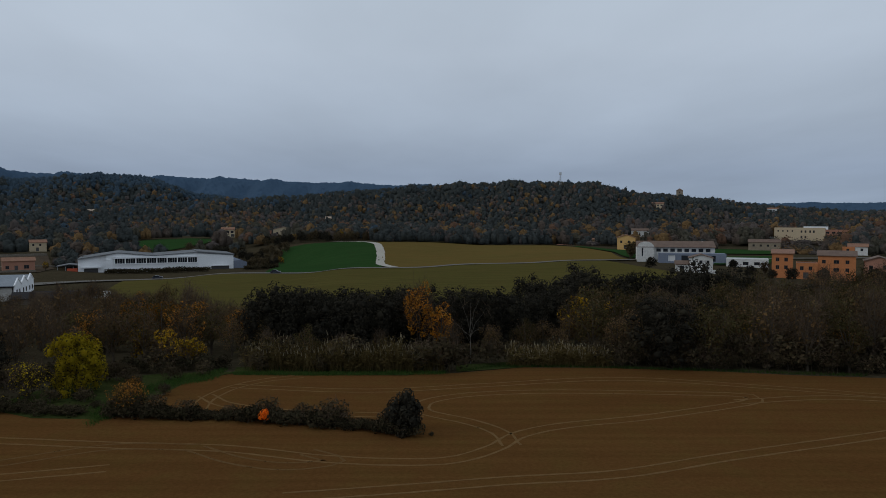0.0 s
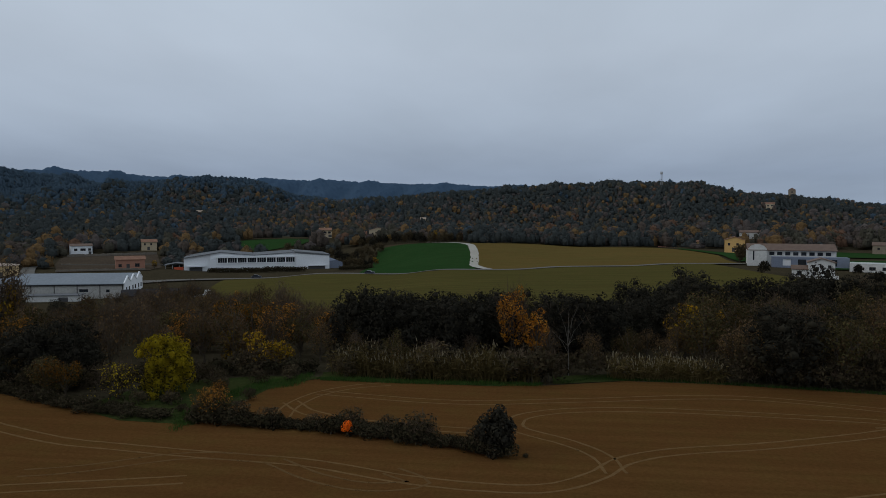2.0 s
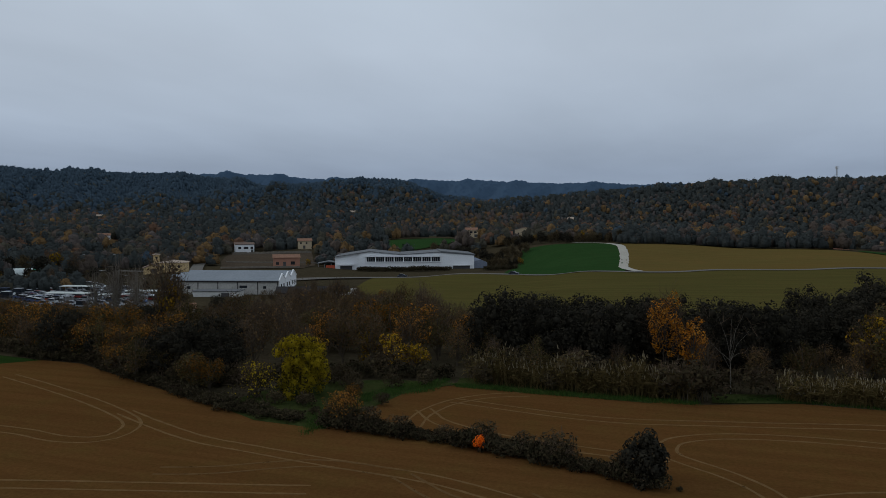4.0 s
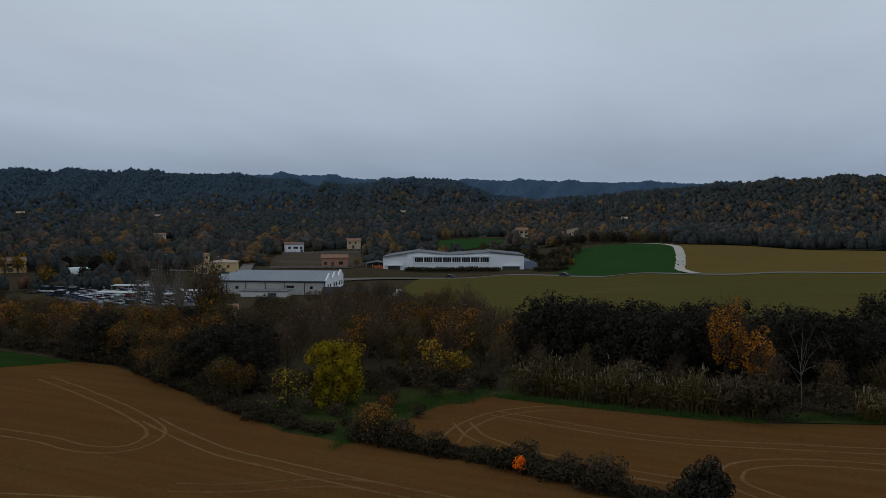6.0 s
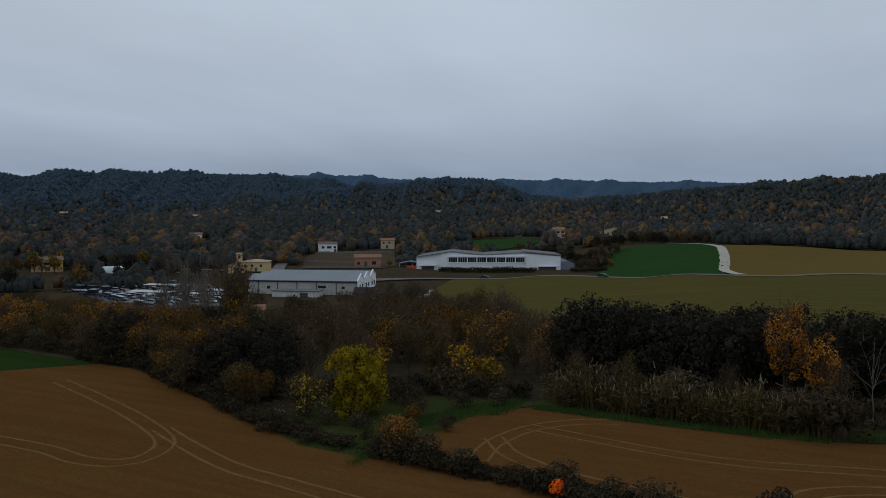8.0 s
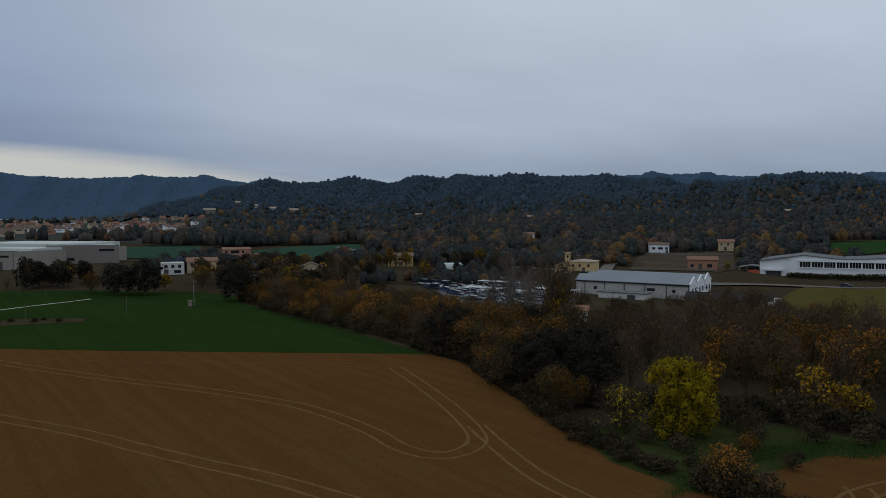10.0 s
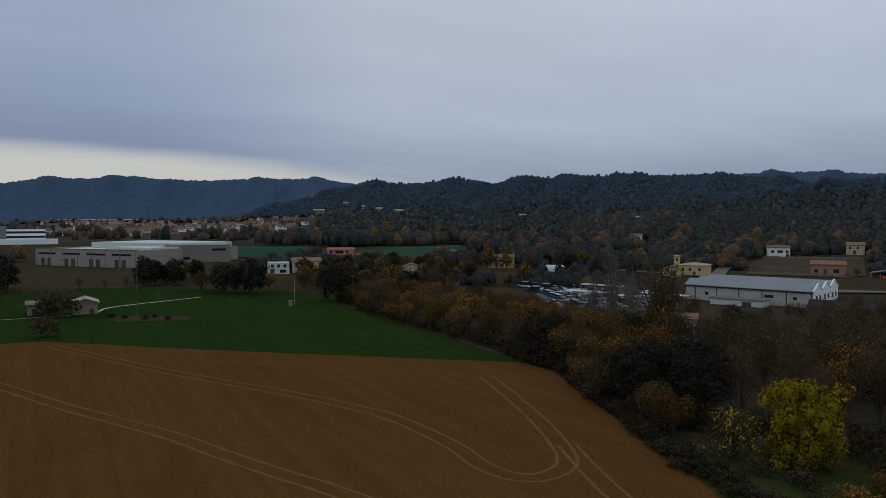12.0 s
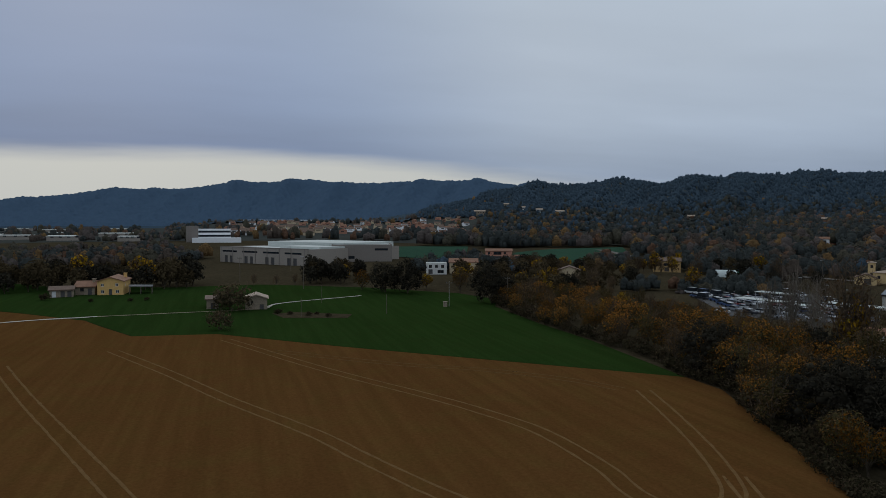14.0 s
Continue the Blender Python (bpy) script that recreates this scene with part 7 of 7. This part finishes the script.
for bx, by, bw in BUILT:  # cleared or kept low between each building and the camera, to keep it in view
    d = math.hypot(bx + 5, by - 28)
    for step in (0, 14, 28, 42, 58, 76, 96, 120)[: 8 if d > 330 else 3]:
        k = 1 - step / d
        (CLEAR if step < (10 if d > 560 else 20) else LOW_WOOD).append((-5 + (bx + 5) * k, 28 + (by - 28) * k, bw / 2 + (1 if d > 560 else 4 if step < 20 else 1)))
_clear, _low = np.array(CLEAR, float), np.array(LOW_WOOD, float)


OPEN_FIELDS = [[(-200, 276), (-229, 318), (-246, 352), (-206, 378), (-176, 332), (-170, 305)], [(-112, 200), (-132, 292), (-75, 296), (-22, 290), (20, 300), (72, 303), (84, 240), (40, 178), (-20, 158), (-60, 158)], [(-92, 397), (-86, 350), (-75, 305), (-20, 293), (70, 305), (78, 322), (64, 389), (10, 395)], [(-209, 402), (-200, 448), (-176, 503), (-136, 472), (-138, 426), (-168, 395)], [(-312, 140), (-326, 205), (-397, 275), (-460, 306), (-445, 250), (-424, 200)], [(-370, 110), (-390, 170), (-500, 206), (-505, 160), (-440, 125)]]


def on_field(x, y):
    """Whether places lie on the open western fields."""
    out = np.zeros(x.shape, bool)
    for poly in OPEN_FIELDS:
        hit = np.zeros(x.shape, bool)
        for (x0, y0), (x1, y1) in zip(poly, poly[1:] + poly[:1]):
            hit ^= ((y0 > y) != (y1 > y)) & (x < (x1 - x0) * (y - y0) / (y1 - y0 + 1e-9) + x0)
        out |= hit
    return out


def outside(x, y, discs):
    return (((x[:, None] - discs[:, 0]) ** 2 + (y[:, None] - discs[:, 1]) ** 2) > discs[:, 2] ** 2).all(1)


def free(x, y):
    wide = np.array([0.0, 0.0, 2.5])
    return outside(x, y, _clear + wide) & outside(x, y, _low + wide) & ~on_field(x, y)


def polar(n, az0, az1, r0, r1, power=1.0):
    az = np.radians(rng.uniform(az0, az1, n))
    r = r0 + (r1 - r0) * rng.random(n) ** power
    return -np.sin(az) * r, np.cos(az) * r, r


def road_free(x, y):
    """Keeps the road and the lane open."""
    line = np.array([(p.x, p.y) for p in curve_through([(-420, 262), (-250, 262), (-195, 268), (-140, 285), (-73, 299), (-21, 291), (68, 304), (230, 316)], 8)])
    return (((x[:, None] - line[:, 0]) ** 2 + (y[:, None] - line[:, 1]) ** 2) > 11**2).all(1)


def species(x, y, r, az, z):
    """What grows where: autumn trees and bare ones low down, evergreens above, pines on the long hills. The blue-hazed
    pine and ridge colours take over with distance.
    """
    n = len(x)
    p = np.c_[x, y, x]
    patch_ = 0.5 * ragged(p / 38, 1.0, 4) + 0.5 * ragged(p / 95, 1.0, 9)
    autumn = np.clip(0.50 + 0.55 * patch_, 0.08, 1.0) * np.interp(z, [8, 26, 50, 75], [1.0, 0.85, 0.42, 0.08]) * np.interp(r, [700, 1000, 1200], [1.0, 0.8, 0.06]) * np.interp(az, [12, 34], [1.0, 0.85])
    q, w = rng.random(n), rng.random(n)
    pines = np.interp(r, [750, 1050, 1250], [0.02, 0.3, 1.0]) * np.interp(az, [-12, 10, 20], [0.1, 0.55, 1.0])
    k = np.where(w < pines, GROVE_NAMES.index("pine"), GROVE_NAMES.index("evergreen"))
    for lim, nm in ((0.95, "olive"), (0.72, "brown"), (0.50, "bare"), (0.24, "ochre"), (0.08, "russet")):
        k = np.where(q < lim * autumn, GROVE_NAMES.index(nm), k)
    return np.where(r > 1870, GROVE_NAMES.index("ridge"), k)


def in_rows(az0, az1, r0, r1, du, dv):
    """Places crown beside crown, row behind row, each a little out of line."""
    u = np.arange(radians(az0), radians(az1), du)
    v = np.arange(math.log(r0), math.log(r1), dv)
    V, U = np.meshgrid(v, u, indexing="ij")
    U = U + du * (rng.uniform(-0.45, 0.45, U.shape) + 0.5 * (np.arange(len(v)) % 2)[:, None])
    R = np.exp(V + dv * rng.uniform(-0.45, 0.45, V.shape))
    return (-np.sin(U) * R).ravel(), (np.cos(U) * R).ravel(), R.ravel(), U.ravel()


def wooded_land(name, label, az0, az1, r0, r1, du, dv, wooded, lobes, sprays, tall=1.0, fat=1.15):
    """Closed woods over the lie of the land; trees hidden from the camera behind a crest are left out."""
    x, y, r, u = in_rows(az0, az1, r0, r1, du, dv)
    z = np.concatenate([np.atleast_1d(ground_z(x[i : i + 20000], y[i : i + 20000])) for i in range(0, len(x), 20000)])
    cut = range(0, len(x), 20000)
    grown = wooded(x, y, r, u, z)
    grown = grown * np.concatenate([outside(x[i : i + 20000], y[i : i + 20000], _clear) * np.where(outside(x[i : i + 20000], y[i : i + 20000], _low), 1.0, 0.35) for i in cut])
    size = r * du * fat * rng.uniform(0.8, 1.25, len(x))
    top = (z + size * tall * grown - 21.0) / r
    col, order = ((u - u.min()) / (2.5 * du)).astype(int), np.argsort(r)
    high, seen = np.full(col.max() + 1, -1.0), np.zeros(len(x), bool)
    for i in order:
        c = col[i]
        seen[i] = top[i] > high[c] - 0.0045
        if top[i] > high[c] and grown[i] > 0.9:
            high[c] = top[i]
    k = seen & (grown > 0.2)
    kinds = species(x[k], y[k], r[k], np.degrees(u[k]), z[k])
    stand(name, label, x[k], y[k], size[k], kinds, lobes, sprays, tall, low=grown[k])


def on_hills(x, y, R, U, land):
    az = np.degrees(U)
    town_ground = (az > 68.5) & (az < 90.5) & (R > 740) & (R < 1295) & (land < 27)
    return (rng.random(len(x)) < np.clip((R - 585) / 25, 0, 1) * np.clip((land - 7.0) / 2.5, 0, 1)) * ~town_ground * 1.0


def in_valley(x, y, R, U, land):
    az = np.degrees(U)
    west = np.clip((az - 21) / 2, 0, 1) * np.clip((R - 290) / 10, 0, 1) * np.clip((70 - az) / 3, 0, 1)
    north = np.clip((R - 425) / 12, 0, 1)
    gaps = ragged(np.c_[x, y, x] / 26, 1.0, 3)
    gaps = np.clip((gaps + np.where(R > 470, 1.0, 0.25)) * 6, 0, 1)
    return (rng.random(len(x)) < np.maximum(west, north) * gaps) * road_free(x, y) * ~on_field(x, y) * 1.0


def ridge_canopy(name, label, cell, deep, r0, r1, az0, az1, seed, rise):
    """Far closed woods: crown beside crown in one rough sheet, each with a height of its own, over the lie of the land."""
    step = cell / 2.6
    u = np.arange(radians(az0), radians(az1), step)
    v = np.arange(math.log(r0), math.log(r1), step * deep * 0.8)
    V, U = np.meshgrid(v, u, indexing="ij")
    fu, fv = (U - U.min()) / cell + 2, (V - V.min()) / (cell * deep) + 2
    rnd = np.random.default_rng(seed)
    iu, iv = np.floor(fu).astype(int), np.floor(fv).astype(int)
    size = (iv.max() + 3, iu.max() + 3)
    ju, jv, tall, pick = rnd.uniform(0.1, 0.9, size), rnd.uniform(0.1, 0.9, size), rnd.uniform(0.4, 1.3, size), rnd.random(size)
    best, tone = np.full(U.shape, -9.0), np.zeros(U.shape)
    for a in (-1, 0, 1):
        for b in (-1, 0, 1):
            cu, cv = iu + a, iv + b
            d2 = (fu - cu - ju[cv, cu]) ** 2 + (fv - cv - jv[cv, cu]) ** 2
            dome = tall[cv, cu] * np.sqrt(np.maximum(1 - d2 / 0.9, 0.0)) - 0.1 * d2
            better = dome > best
            best, tone = np.where(better, dome, best), np.where(better, pick[cv, cu], tone)
    R = np.exp(V)
    fx, fy = (-np.sin(U) * R).ravel(), (np.cos(U) * R).ravel()
    land = np.concatenate([np.atleast_1d(ground_z(fx[i : i + 20000], fy[i : i + 20000])) for i in range(0, len(fx), 20000)]).reshape(U.shape)
    grown = np.clip((land - 9.0) / 3.0, 0, 1)
    az = np.degrees(U)
    grown = grown * ~((az > 68.5) & (az < 90.5) & (R < 1295) & (land < 27))
    z = land - 1.5 + grown * (1.0 + R * cell * (rise * best + rnd.normal(0, 0.05, U.shape)))
    seen = (z - 20.0) / R
    near = np.vstack([np.full((1, len(u)), -1.0), np.maximum.accumulate(seen, axis=0)[:-1]])
    keep = seen > near - 0.003
    face = keep[:-1, :-1] & keep[1:, :-1] & keep[:-1, 1:] & keep[1:, 1:] & (grown[:-1, :-1] > 0.05)
    n = len(u)
    i, j = np.nonzero(face)
    quads = np.stack([i * n + j, (i + 1) * n + j, (i + 1) * n + j + 1, i * n + j + 1], 1)[:, ::-1]
    # beyond 1870 m the hazier ridge colour takes over
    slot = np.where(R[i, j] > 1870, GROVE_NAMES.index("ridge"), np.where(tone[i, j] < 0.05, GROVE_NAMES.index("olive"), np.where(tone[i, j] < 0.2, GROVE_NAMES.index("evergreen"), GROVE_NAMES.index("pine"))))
    used_v, inv = np.unique(quads, return_inverse=True)
    me = mesh_from(name, np.stack([fx, fy, z.ravel()], 1)[used_v], inv.reshape(-1, 4), None, False)
    for m in GROVE.values():
        me.materials.append(m)
    me.polygons.foreach_set("material_index", slot.astype(np.int32))
    me.update()
    tagged(new(name, me), label, "woods", kind="stuff")


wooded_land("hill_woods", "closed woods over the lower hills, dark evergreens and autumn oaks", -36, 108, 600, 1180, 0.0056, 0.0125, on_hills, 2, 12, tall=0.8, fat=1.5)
wooded_land("pine_slopes", "pine woods on the slopes of the long hills, blue haze in their colour", -6, 74, 1180, 1880, 0.0042, 0.0115, on_hills, 1, 6, tall=0.8, fat=1.6)
ridge_canopy("ridge_woods", "pine woods over the far hills, blue haze in their colour", 0.0042, 2.2, 1165, 3000, -36, 108, 13, 0.75)
wooded_land("valley_thicket", "autumn woods and thickets of the valley floor", -36, 72, 290, 605, 0.0125, 0.0200, in_valley, 4, 70, tall=1.05, fat=1.3)


def grove(name, label, x, y, lo, hi, kinds, lobes=4, sprays=50, tall=1.0):
    ids = [GROVE_NAMES.index(nm) for nm, _ in kinds]
    w = np.array([v for _, v in kinds], float)
    stand(name, label, x, y, rng.uniform(lo, hi, len(x)), rng.choice(ids, len(x), p=w / w.sum()), lobes, sprays, tall)


AUTUMN = (("brown", 4), ("bare", 4), ("olive", 3), ("ochre", 2), ("evergreen", 5), ("russet", 1))
x = rng.uniform(-38, 72, 330)
y = 394 + 6 * np.sin(x * 0.05) * 0.4 + rng.uniform(0, 26, 330) + np.where(x > 55, 6, 0)
grove("wood_edge", "dark edge of the autumn wood behind the sown field", x, y, 5.0, 8.5, (("evergreen", 9), ("bare", 2), ("brown", 2), ("ochre", 1)))
x, y = rng.uniform(-620, -440, 420), rng.uniform(215, 300, 420)
k = (ragged(np.c_[x, y, x] / 60, 1.0, 1) > -0.9) & free(x, y)
grove("pine_grove", "dark pine grove between green fields", x[k], y[k], 7, 10, (("evergreen", 6), ("olive", 1)))
x, y, r = polar(420, 86, 108, 290, 400)
k = free(x, y) & (x < -262) & (ragged(np.c_[x, y, x] / 45, 1.0, 2) > -0.3)
grove("river_woods", "brown river woods behind the farm", x[k], y[k], 5, 8, AUTUMN)
x, y, r = polar(600, 88, 108, 400, 700)
k = free(x, y) & (ragged(np.c_[x, y, x] / 50, 1.0, 6) > -0.2)
grove("river_thicket", "low brown thickets on the plain behind the farm", x[k], y[k], 4, 6.5, AUTUMN, 3, 30)
x, y, r = polar(1100, 66, 106, 600, 1500)
k = free(x, y) & (ragged(np.c_[x, y, x] / 70, 1.0, 5) > np.where((r > 760) & (r < 1290), 0.5, 0.05))
grove("plain_woods", "tree lines on the far plain", x[k], y[k], 6, 11, AUTUMN, 3, 20)
